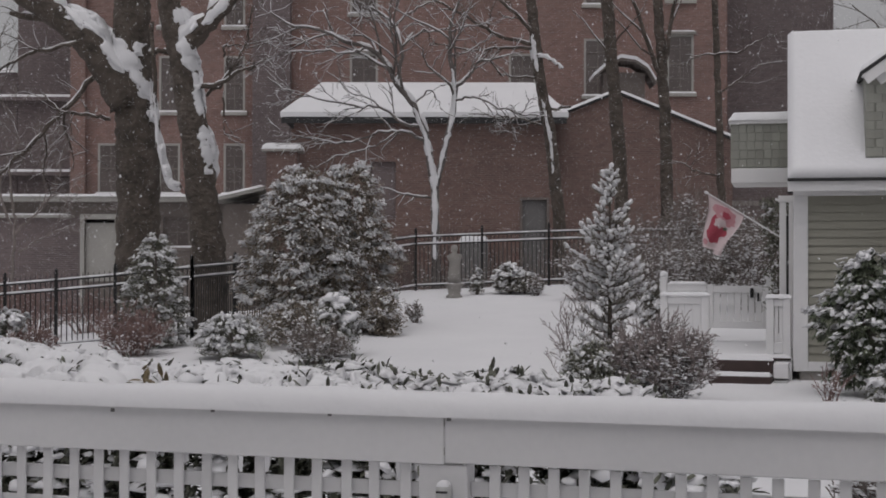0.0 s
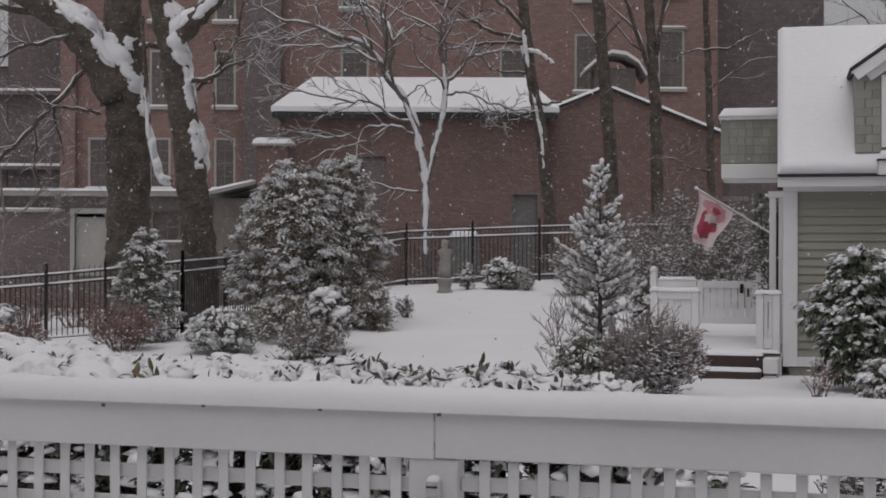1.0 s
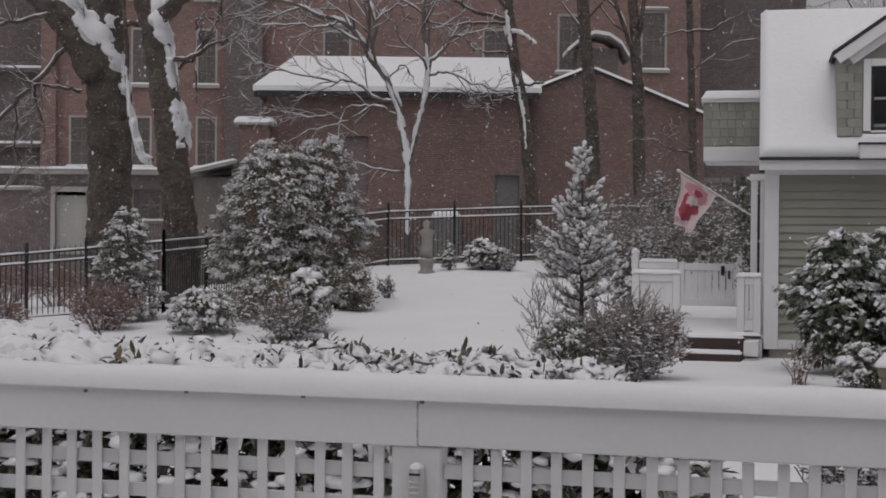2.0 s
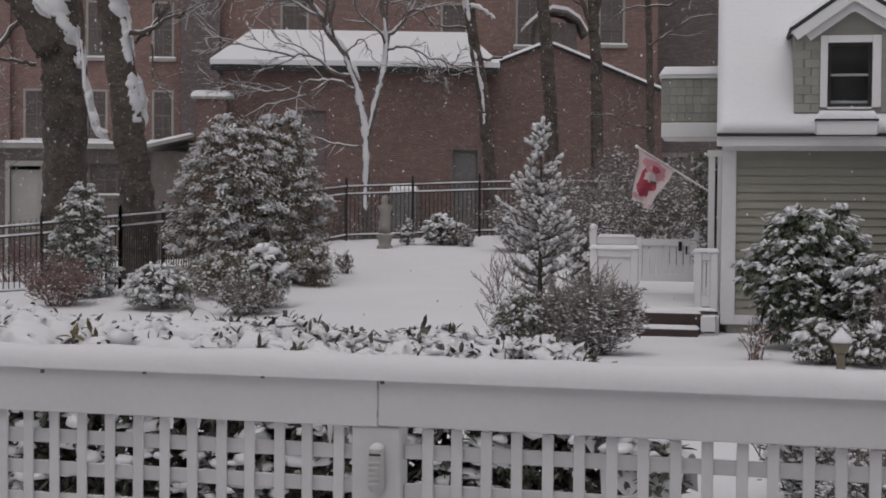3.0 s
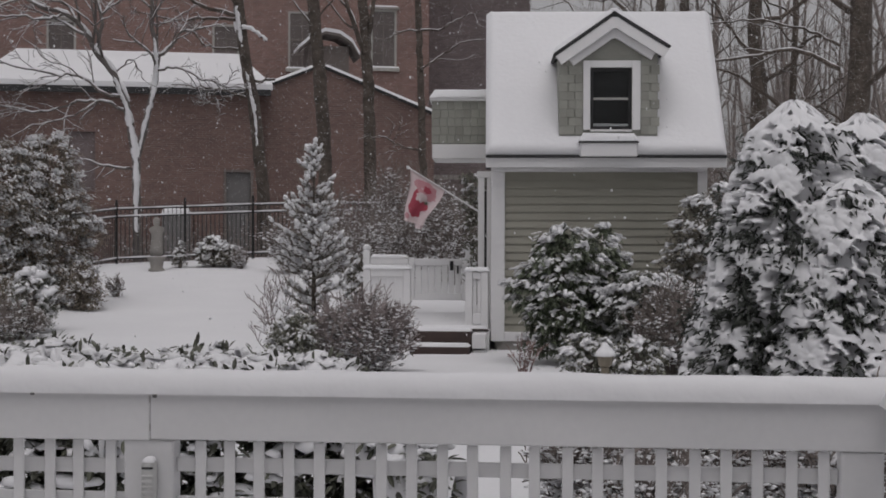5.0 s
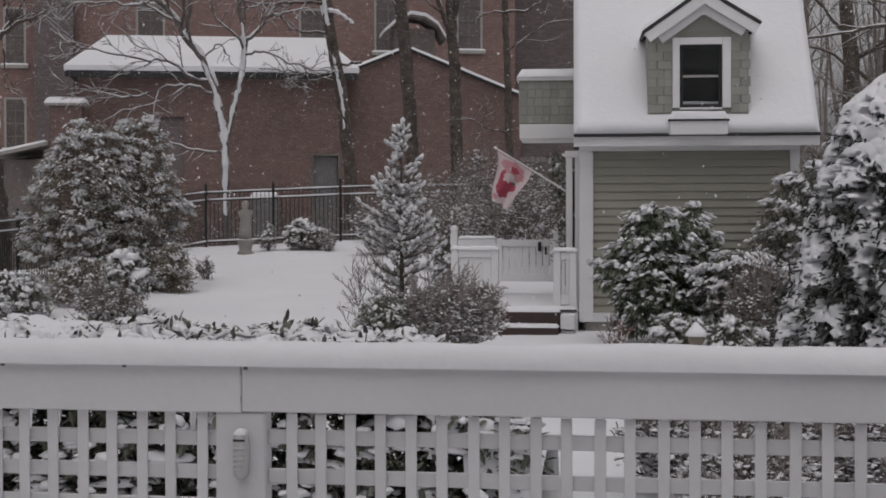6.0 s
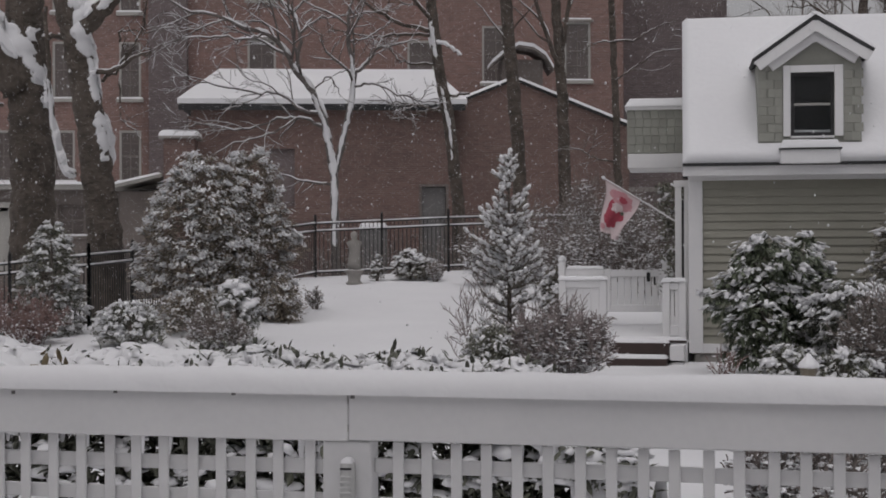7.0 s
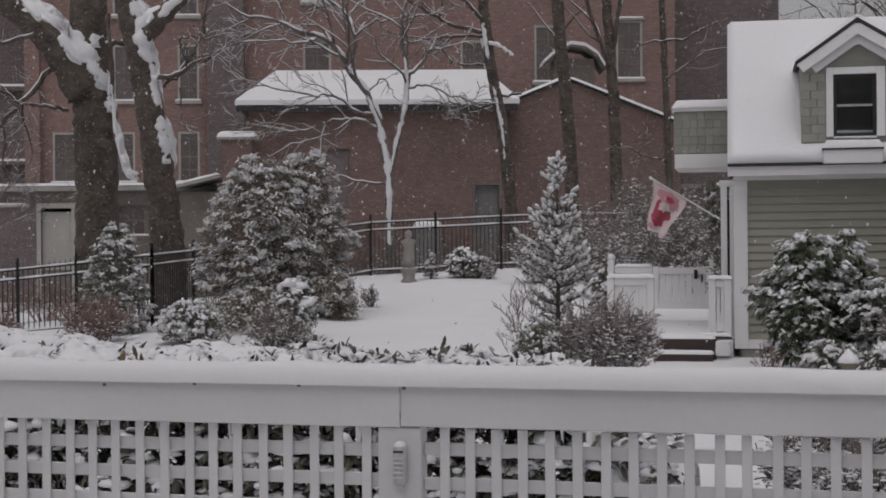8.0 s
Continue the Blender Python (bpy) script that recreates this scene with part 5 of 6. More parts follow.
b4 = ((3.35, 43, 2.75))
t4 = tree("tall_tree", b4[:2], "tall thin bare tree with snow caught in its crotches", [
    ([(3.35, 43, 2.75), (3.27, 43, 3.89), (3.05, 43, 5.84), (2.81, 43, 7.14), (2.63, 43, 8.60), (2.44, 43, 10.55)], 0.19, 0.14, 0, 0, "trunk"),
    ([(2.6, 43, 8.29), (1.57, 42.8, 8.52), (0.72, 42.6, 8.98), (-0.2, 42.5, 9.44), (-0.97, 42.4, 9.66)], 0.06, 0.02, 2, 8, "limb", SWEEP),
    ([(2.62, 43, 8.17), (1.64, 43.1, 8.21), (0.88, 43.2, 8.13), (-0.35, 43.3, 8.4)], 0.05, 0.015, 2, 8, "limb", SWEEP),
    ([(2.64, 43, 8.5), (2.18, 42.8, 9.06), (1.49, 42.6, 9.59), (1.03, 42.5, 10.05)], 0.06, 0.03, 2, 6, "limb", SWEEP),
    ([(2.78, 43, 7.37), (1.8, 42.8, 7.36), (1.41, 42.7, 7.67), (1.18, 42.6, 7.94)], 0.04, 0.012, 2, 7, "limb", SWEEP),
    ([(3.0, 43, 5.95), (2.18, 42.8, 6.14), (1.57, 42.7, 6.21), (0.73, 42.6, 6.25)], 0.035, 0.012, 2, 9, "limb", SWEEP),
    ([(2.98, 43, 6.2), (1.95, 43.1, 5.83), (1.49, 43.1, 5.75)], 0.03, 0.012, 2, 8, "limb", SWEEP),
    ([(2.92, 43, 6.5), (3.18, 42.9, 6.44), (3.66, 42.8, 6.48)], 0.05, 0.03, 1, 3, "limb", SWEEP),
    ([(2.68, 42.8, 7.96), (3.08, 42.7, 7.83), (3.40, 42.6, 7.54)], 0.035, 0.03, 0, 0, "limb", dict(thick=1.6, snowy=1)),
], BARK, 14)
plaster(t4, b4[:2], [(3.16, 43, 4.3), (3.10, 43, 5.3), (2.95, 43, 6.1), (2.80, 43, 6.9)], 0.07, 33, 0.75)
plaster(t4, b4[:2], [(2.72, 43, 7.4), (2.62, 43, 8.1), (2.56, 43, 8.7)], 0.08, 34, 0.7)
b5 = ((5.37, 45, 3.13))
tree("tall_tree", b5[:2], "tall straight bare tree in front of a brick gable", [
    ([(5.37, 45, 3.13), (5.27, 45, 5.68), (5.05, 45, 8.23), (4.83, 45, 10.95)], 0.23, 0.17, 1, 3, "trunk"),
], BARK, 15)
b6 = ((6.73, 45, 2.79))
tree("tall_tree", b6[:2], "tall bare tree forking high over the roofs", [
    ([(6.73, 45, 2.79), (6.70, 45, 5.68), (6.60, 45, 7.72), (6.49, 45, 9.25), (6.39, 45, 10.95)], 0.2, 0.13, 0, 0, "trunk"),
    ([(6.55, 44.9, 7.54), (6.11, 44.8, 8.62), (5.60, 44.8, 10.23)], 0.08, 0.05, 1, 3, "limb"),
    ([(6.65, 44.9, 8.05), (6.87, 44.8, 9.39), (7.04, 44.8, 10.74)], 0.07, 0.05, 1, 3, "limb"),
], BARK, 16)
b7 = ((8.18, 44, 3.77))
tree("tall_tree", b7[:2], "thin bare tree with snowy side twigs", [
    ([(8.18, 44, 3.77), (8.13, 44, 5.93), (8.05, 44, 8.09), (7.96, 44, 10.75)], 0.12, 0.09, 0, 0, "trunk"),
    ([(8.01, 43.9, 8.13), (8.70, 43.8, 8.20), (9.26, 43.7, 8.54), (9.76, 43.7, 8.71)], 0.035, 0.012, 2, 4, "limb", LONG),
    ([(8.01, 43.9, 8.13), (7.55, 43.8, 8.10), (7.03, 43.7, 7.85)], 0.03, 0.012, 1, 3, "limb", LONG),
    ([(8.09, 43.9, 4.59), (7.55, 43.8, 4.67), (7.03, 43.7, 4.91), (6.70, 43.7, 4.99)], 0.03, 0.012, 2, 5, "limb", LONG),
    ([(8.08, 43.9, 7.00), (8.70, 43.8, 7.40), (9.26, 43.7, 7.80), (9.92, 43.7, 7.92)], 0.03, 0.012, 1, 4, "limb", LONG),
], BARK, 17)
b8 = ((-11.55, 40, 1.19))
tree("bare_thicket", b8[:2], "tangle of thin bare saplings with snow on the twigs", [
    ([(-11.55, 40, 1.19), (-11.47, 40, 3.00), (-11.62, 40, 4.51)], 0.05, 0.03, 0, 0, "trunk"),
    ([(-11.47, 40, 2.70), (-10.94, 40, 3.31), (-10.34, 40, 4.06), (-10.11, 40, 5.27)], 0.04, 0.01, 3, 6, "limb", LONG),
    ([(-11.55, 40, 3.00), (-11.85, 40, 4.06), (-11.39, 40, 5.12), (-11.70, 40, 6.33)], 0.04, 0.01, 3, 6, "limb", LONG),
    ([(-11.39, 40, 2.25), (-10.64, 40, 2.70), (-9.88, 40, 3.00), (-9.13, 40, 3.46)], 0.03, 0.01, 3, 6, "limb", LONG),
], TWIG, 18, 0.35)


# ---- bare woods behind the cottage ----
def plain_tree(name, x, y, h, r, lean, seed, label, fork=0.45, depth=3, kids=5):
    rng = np.random.default_rng(seed)
    z = float(ground_z(np.float64(x), np.float64(y))) - 0.1
    t = thing(name, pose(x, y, z), label, "tree", "bare woods")
    top = np.array([lean, 0, h])
    trunk = bend([np.zeros(3), top * 0.3 + rng.normal(0, 0.15, 3), top * 0.65 + rng.normal(0, 0.2, 3), top], 5, rng, 0.03)
    g = Geo()
    g.add(*tube(trunk, np.linspace(r * 1.1, r * 0.45, len(trunk)), 10, 0.06, rng))
    part("trunk", g, BARK, t, "", True)
    w, s = Geo(), Geo()
    for i in range(7):
        f = fork + (0.97 - fork) * i / 7
        k = int(f * (len(trunk) - 1))
        a = rng.uniform(0, 2 * math.pi)
        d1 = np.array([math.cos(a), 0.6 * math.sin(a), rng.uniform(0.15, 0.9)])
        ln = h * rng.uniform(0.25, 0.42)
        q = [trunk[k], trunk[k] + d1 * ln * 0.4, trunk[k] + d1 * ln * 0.7 + (0, 0, ln * 0.12), trunk[k] + d1 * ln + (0, 0, ln * 0.1)]
        grow(bend(q, 4, rng, 0.04), r * 0.24, 0.015, rng, w, s, depth, 0.9, kids, 0.5, 0.15, 6, 0.5, 0.2, 0.32, 0.4)
    part("crown", w, BARK, t, kind="stuff")
    part("branch_snow", s, SNOW, t, "", True, "stuff")
    return t


w1 = plain_tree("woodland_tree", 5.75, 36, 14, 0.33, 0.9, 31, "large dark bare tree beyond the cottage", 0.3)
rngw = np.random.default_rng(5)
lw, ls = Geo(), Geo()
grow(bend([np.array((5.5, 35.8, 5.95)), np.array((4.4, 35.6, 6.4)), np.array((3.4, 35.6, 6.25)), np.array((2.3, 35.6, 6.1))], 5, rngw, 0.02), 0.055, 0.025, rngw, lw, ls, 1, 0.8, 4, 0.4, 0.2, snowy=1.0, thick=0.55)
grow(bend([np.array((5.5, 35.8, 6.5)), np.array((4.6, 35.6, 6.9)), np.array((3.4, 35.5, 7.1)), np.array((2.4, 35.5, 7.0))], 5, rngw, 0.02), 0.035, 0.015, rngw, lw, ls, 2, 0.8, 4, 0.4, 0.2, snowy=0.8, thick=0.5)
inv = w1.matrix_basis.inverted()
part("limb", moved(lw, inv), BARK, w1)
part("snow_on_limb", moved(ls, inv), SNOW, w1, "", True)
plain_tree("woodland_tree", 5.0, 50, 13, 0.36, -0.3, 32, "forked dark bare tree in the woods", 0.35)
plain_tree("woodland_tree", 6.1, 52, 13, 0.16, 0.4, 33, "thin bare tree in the woods", 0.3)
plain_tree("woodland_tree", 7.6, 40, 12, 0.22, 0.8, 34, "leaning bare tree in the woods", 0.3)
plain_tree("woodland_tree", 0.8, 46, 12, 0.22, 1.0, 35, "bare tree rising behind the cottage roof", 0.4)
plain_tree("woodland_tree", 2.4, 52, 14, 0.25, 0.5, 36, "bare tree rising behind the cottage roof", 0.35)


def build_woods():
    """The far woods: many thin trunks and twigs."""
    rng = np.random.default_rng(77)
    w, s = Geo(), Geo()
    for i in range(100):
        x, y = rng.uniform(-1, 22), rng.uniform(56, 100)
        h, r = rng.uniform(9, 17), rng.uniform(0.06, 0.2)
        z = float(ground_z(np.float64(x), np.float64(y))) - 0.1
        lean = rng.normal(0, 0.8)
        line = bend([np.array((x, y, z)), np.array((x + lean * 0.3, y, z + h * 0.5)), np.array((x + lean, y, z + h))], 5, rng, 0.05)
        grow(line, r, 0.03, rng, w, s, 2, 0.8, 9, 0.36, 0.25, 5, 0.25, 0.12, 0.4, 0.6)
    for i in range(150):
        x, y = rng.uniform(1, 20), rng.uniform(40, 75)
        z = float(ground_z(np.float64(x), np.float64(y))) - 0.1
        h = rng.uniform(2.0, 5.0)
        line = [np.array((x, y, z)), np.array((x + rng.normal(0, 0.3), y, z + h * 0.5)), np.array((x + rng.normal(0, 0.6), y, z + h))]
        grow(line, 0.035, 0.012, rng, w, s, 2, 0.8, 6, 0.45, 0.3, 4, 0.3, 0.1, 0.5, 0.3)
    solid("woods", w, TWIG, "far bare winter woods", "woods", "stuff")
    solid("woods_snow", s, SNOW, "snow on the twigs of the far woods", "snow", "stuff")


build_woods()
plain_tree("woodland_tree", -38.3, 62, 14, 0.3, 0.8, 37, "bare tree rising behind the dark brick annex", 0.3)
plain_tree("woodland_tree", -41, 60, 13, 0.25, -0.5, 38, "bare tree rising behind the dark brick annex", 0.3)


# ---- shrubs ----
def bumps(rng, k=6):
    a = rng.uniform(0, 2 * math.pi, k)
    fa, fs = rng.integers(1, 6, k), rng.uniform(2, 14, k)
    return lambda ang, s: sum(np.sin(fa[i] * ang + fs[i] * s + a[i]) for i in range(k)) / k


def evergreen(name, m, label, h, prof, clumps, per, leaf, wide, pad, npad, material, seed, lump=0.3, spread=0.12, upward=0.3,
              category="shrub", inner=0.5, foot=0.05, stem=0.04, tall=0.6, group="", stretch=1.6, whorl=False, lean=(0.0, 0.0)):
    """A leafy shrub: tufts of leaves on a lumpy outline, stems inside, snow heaped unevenly on the tufts."""
    rng = np.random.default_rng(seed)
    t = thing(name, m, label, category, group)
    ss = np.linspace(0, 1, 200)
    R = np.array([prof(s) for s in ss])
    cdf = np.cumsum(R + 0.02)
    s = np.interp(rng.random(clumps), cdf / cdf[-1], ss)
    ang = rng.uniform(0, 2 * math.pi, clumps)
    b = bumps(rng)
    u = 1 - inner * rng.random(clumps) ** 1.6
    rr = np.interp(s, ss, R) * (1 + lump * b(ang, s)) * u
    c = np.stack([rr * np.cos(ang) + lean[0] * s, rr * np.sin(ang) + lean[1] * s, foot + s * (h - foot) * (1 + 0.06 * b(ang * 2, s))], 1)
    outw = np.stack([np.cos(ang), np.sin(ang), 0.25 + 0.9 * s], 1)
    if whorl:
        spin = rng.uniform(0, 2 * math.pi, (clumps, per)) * 0.25 + np.arange(per)[None] * 2 * math.pi / per
        axis = outw / np.linalg.norm(outw, axis=1, keepdims=True)
        e1 = np.cross(axis, np.array([0.3, 0.2, 1.0]))
        e1 /= np.linalg.norm(e1, axis=1, keepdims=True)
        e2 = np.cross(axis, e1)
        dirs = (np.cos(spin)[..., None] * e1[:, None] + np.sin(spin)[..., None] * e2[:, None] + 0.25 * axis[:, None]).reshape(-1, 3)
        dirs += rng.normal(0, 0.22, dirs.shape) + np.array([0, 0, upward])
        pos = np.repeat(c, per, 0) + rng.normal(0, spread * 0.25, (clumps * per, 3))
    else:
        pos = np.repeat(c, per, 0) + rng.normal(0, spread, (clumps * per, 3)) * np.array([1, 1, 0.7])
        dirs = np.repeat(outw, per, 0) * 0.8 + rng.normal(0, 0.75, pos.shape) + np.array([0, 0, upward])
    pos[:, 2] = np.maximum(pos[:, 2], 0.04)
    g = Geo()
    leaves(g, pos, dirs, leaf, wide, rng, 0, material in (RHODO, LAUREL))
    part("foliage", g, material, t, kind="stuff")
    if npad:
        idx = np.where(u > 1 - inner * 0.75)[0]
        load = rng.exponential(1, len(idx)) ** 1.25 * (0.8 + 0.4 * s[idx])
        pick = rng.choice(idx, npad, p=load / load.sum())
        q = c[pick] + rng.normal(0, spread * 0.62, (npad, 3)) * np.array([1, 1, 0.5]) + outw[pick] * 0.55 * spread + np.array([0, 0, 0.5 * spread])
        q[:, 2] = np.maximum(q[:, 2], 0.08)
        dd = outw[pick] * np.array([1, 1, 0]) + rng.normal(0, 0.5, (npad, 3)) * np.array([1, 1, 0.3]) + np.array([0, 0, -0.45])
        sg = Geo()
        pads(sg, q, pad, rng, 0, tall, dd, stretch)
        part("snow_clumps", sg, SNOW, t, "lumps of snow on the leaves", True, "stuff")
    w = Geo()
    w.add(*tube([np.array((0, 0, -0.1)), np.array((0.02, 0, h * 0.4)), np.array((0, 0, h * 0.9))], [stem * 1.2, stem, stem * 0.4], 7))
    for i in range(9):
        a = i * 2.4
        f = 0.08 + 0.07 * i
        z0 = f * h * 0.8
        rr = prof(min(f + 0.1, 1)) * 0.7
        w.add(*tube([np.array((0, 0, z0)), np.array((rr * 0.5 * math.cos(a), rr * 0.5 * math.sin(a), z0 + 0.08 * h)), np.array((rr * math.cos(a), rr * math.sin(a), z0 + 0.13 * h))], [stem * 0.5, stem * 0.35, stem * 0.15], 5))
    part("stem", w, TWIG, t, kind="stuff")
    return t


def twig_bush(name, m, label, h, r, stems, seed, material=TWIG, snow_n=0, pad=0.03, leaf_n=0, kids=5, depth=2, rad=0.009, category="shrub"):
    """A bare twiggy shrub dusted with snow."""
    rng = np.random.default_rng(seed)
    t = thing(name, m, label, category)
    w, s = Geo(), Geo()
    tips = []
    for i in range(stems):
        a = rng.uniform(0, 2 * math.pi)
        o = r * math.sqrt(rng.random())
        hh = h * rng.uniform(0.6, 1.05) * (1 - 0.35 * (o / r) ** 2)
        q = [np.array((0.25 * o * math.cos(a), 0.25 * o * math.sin(a), -0.08)), np.array((0.6 * o * math.cos(a), 0.6 * o * math.sin(a), hh * 0.5)), np.array((o * math.cos(a), o * math.sin(a), hh))]
        line = bend(q, 3, rng, 0.012)
        tips += line[2:]
        grow(line, rad, rad * 0.3, rng, w, None, depth, 0.8, kids, 0.5, 0.25, 3, 0.5, 0.25, 0.7, 0.05)
    part("brush", w, material, t, kind="stuff")
    tips = np.array(tips)
    sg = s
    snow_n = int(snow_n * 4)
    if snow_n:
        p = tips[rng.integers(0, len(tips), snow_n)] + rng.normal(0, r * 0.16, (snow_n, 3)) * np.array([1, 1, 0.6])
        p[:, 2] = np.maximum(p[:, 2], 0.05)
        pads(sg, p, pad, rng, 0, 0.6)
    part("snow_dust", sg, SNOW, t, "snow caught in the twigs", True, "stuff")
    if leaf_n:
        p = tips[rng.integers(0, len(tips), leaf_n)] + rng.normal(0, r * 0.15, (leaf_n, 3)) * np.array([1, 1, 0.6])
        g = Geo()
        leaves(g, p, rng.normal(0, 1, (leaf_n, 3)), 0.06, 0.025, rng)
        part("dry_leaves", g, GREYGREEN, t)
    return t


def egg(r, low=0.75, wide=0.35, power=2.0):
    """Radius up a rounded shrub: low at the foot, widest at 'wide', closing at the top."""
    def f(s):
        if s < wide:
            return r * (low + (1 - low) * (1 - (1 - s / wide) ** 2))
        return r * max(0.02, 1 - ((s - wide) / (1 - wide)) ** power) ** 0.6
    return f


def on_lawn(l, d, dz=0.0):
    return town(l, d, gz_town(l, d) + dz)


evergreen("arborvitae", on_lawn(-5.19, 27), "young conical arborvitae dusted with snow by the fence", 1.96, egg(0.54, 0.8, 0.40, 1.8), 520, 18, 0.06, 0.02, 0.034, 3300, CONIFER, 101, 0.4, 0.052, stretch=1.9)
evergreen("yew", on_lawn(-2.64, 28), "broad dark evergreen heavily flecked with snow", 3.12, egg(0.94, 0.82, 0.42, 1.6), 1000, 22, 0.075, 0.024, 0.031, 11500, YEW, 102, 0.6, 0.085, stretch=2.1, inner=0.42)
evergreen("yew", on_lawn(-1.78, 28.6), "upright dark evergreen flecked with snow", 3.14, egg(0.76, 0.80, 0.42, 1.6), 780, 22, 0.075, 0.024, 0.031, 8000, YEW, 103, 0.6, 0.085, stretch=2.1, inner=0.42)
evergreen("yew", on_lawn(-1.12, 27.6), "low spreading yew flecked with snow", 0.85, egg(0.30, 0.8, 0.4, 1.6), 130, 20, 0.07, 0.024, 0.034, 560, YEW, 122, 0.5, 0.07, stretch=2.0)
dwarf = evergreen("dwarf_spruce", on_lawn(-1.78, 25), "small dwarf spruce with a dome of snow", 1.06, egg(0.34, 0.9, 0.3, 1.8), 260, 12, 0.05, 0.022, 0.05, 360, CONIFER, 104, 0.2, 0.05)
cap = Geo()
pads(cap, np.array([(0.0, 0.0, 0.98), (0.07, -0.10, 0.90), (-0.09, -0.08, 0.92), (0.0, -0.16, 0.86), (0.03, 0.08, 0.92), (0.20, -0.16, 0.64), (-0.19, -0.17, 0.66), (0.26, -0.08, 0.52)]), 0.17, np.random.default_rng(9), 0, 0.95, None, 1.1)
part("snow_dome", cap, SNOW, dwarf, "dome of snow on its crown", True)
evergreen("low_evergreen", on_lawn(-2.55, 26.4), "low spreading evergreen under light snow", 0.75, egg(0.62, 0.9, 0.3), 320, 14, 0.06, 0.02, 0.03, 1100, YEW, 105, 0.3, 0.07)
evergreen("round_shrub", on_lawn(-3.55, 25), "low rounded shrub capped with snow", 0.66, egg(0.5, 0.85, 0.35), 300, 14, 0.055, 0.02, 0.042, 1400, CONIFER, 106, 0.25, 0.06)
evergreen("low_evergreen", on_lawn(-7.65, 26), "low evergreen at the fence foot under snow", 0.75, egg(0.45, 0.9, 0.3), 200, 12, 0.07, 0.03, 0.06, 420, CONIFER, 107, 0.25, 0.07)
twig_bush("barberry", on_lawn(-5.3, 25.6), "reddish twiggy barberry with specks of snow", 0.75, 0.68, 60, 108, TWIG_RED, 160, 0.022, 0)
twig_bush("barberry", on_lawn(-7.05, 25.6), "reddish twiggy barberry with specks of snow", 0.5, 0.45, 40, 109, TWIG_RED, 120, 0.025, 0)
twig_bush("spirea", on_lawn(-2.05, 24.1), "low brown twiggy shrub dusted with snow", 0.52, 0.55, 60, 110, TWIG, 260, 0.024, 120)
twig_bush("seedling", on_lawn(-0.55, 30), "small bare shrub poking through the lawn snow", 0.35, 0.22, 16, 111, TWIG, 60, 0.022, 50)
twig_bush("seedling", on_lawn(-1.3, 28.0), "small bare twigs poking through the snow", 0.22, 0.3, 14, 112, TWIG, 40, 0.02, 20)
evergreen("clipped_shrub", on_lawn(0.82, 36.2), "small upright shrub by the back fence", 0.55, egg(0.14, 0.9, 0.4), 90, 10, 0.05, 0.025, 0.045, 110, GREYGREEN, 113, 0.2, 0.04)
evergreen("clipped_shrub", on_lawn(1.62, 36.2), "rounded snowy shrub by the back fence", 0.66, egg(0.36, 0.9, 0.4), 200, 10, 0.06, 0.03, 0.06, 330, GREYGREEN, 114, 0.25, 0.06)
evergreen("clipped_shrub", on_lawn(1.98, 35.9), "low snowy shrub by the back fence", 0.42, egg(0.3, 0.9, 0.4), 120, 10, 0.06, 0.03, 0.05, 180, GREYGREEN, 115, 0.25, 0.06)
twig_bush("spirea", on_lawn(2.2, 35.4), "small twiggy shrub dusted with snow", 0.42, 0.22, 24, 116, TWIG, 70, 0.025, 30)
evergreen("clipped_shrub", on_lawn(3.86, 26.3), "small rounded evergreen with a snowy crown", 0.95, egg(0.33, 0.9, 0.45), 240, 11, 0.06, 0.03, 0.055, 380, GREYGREEN, 117, 0.25, 0.06)


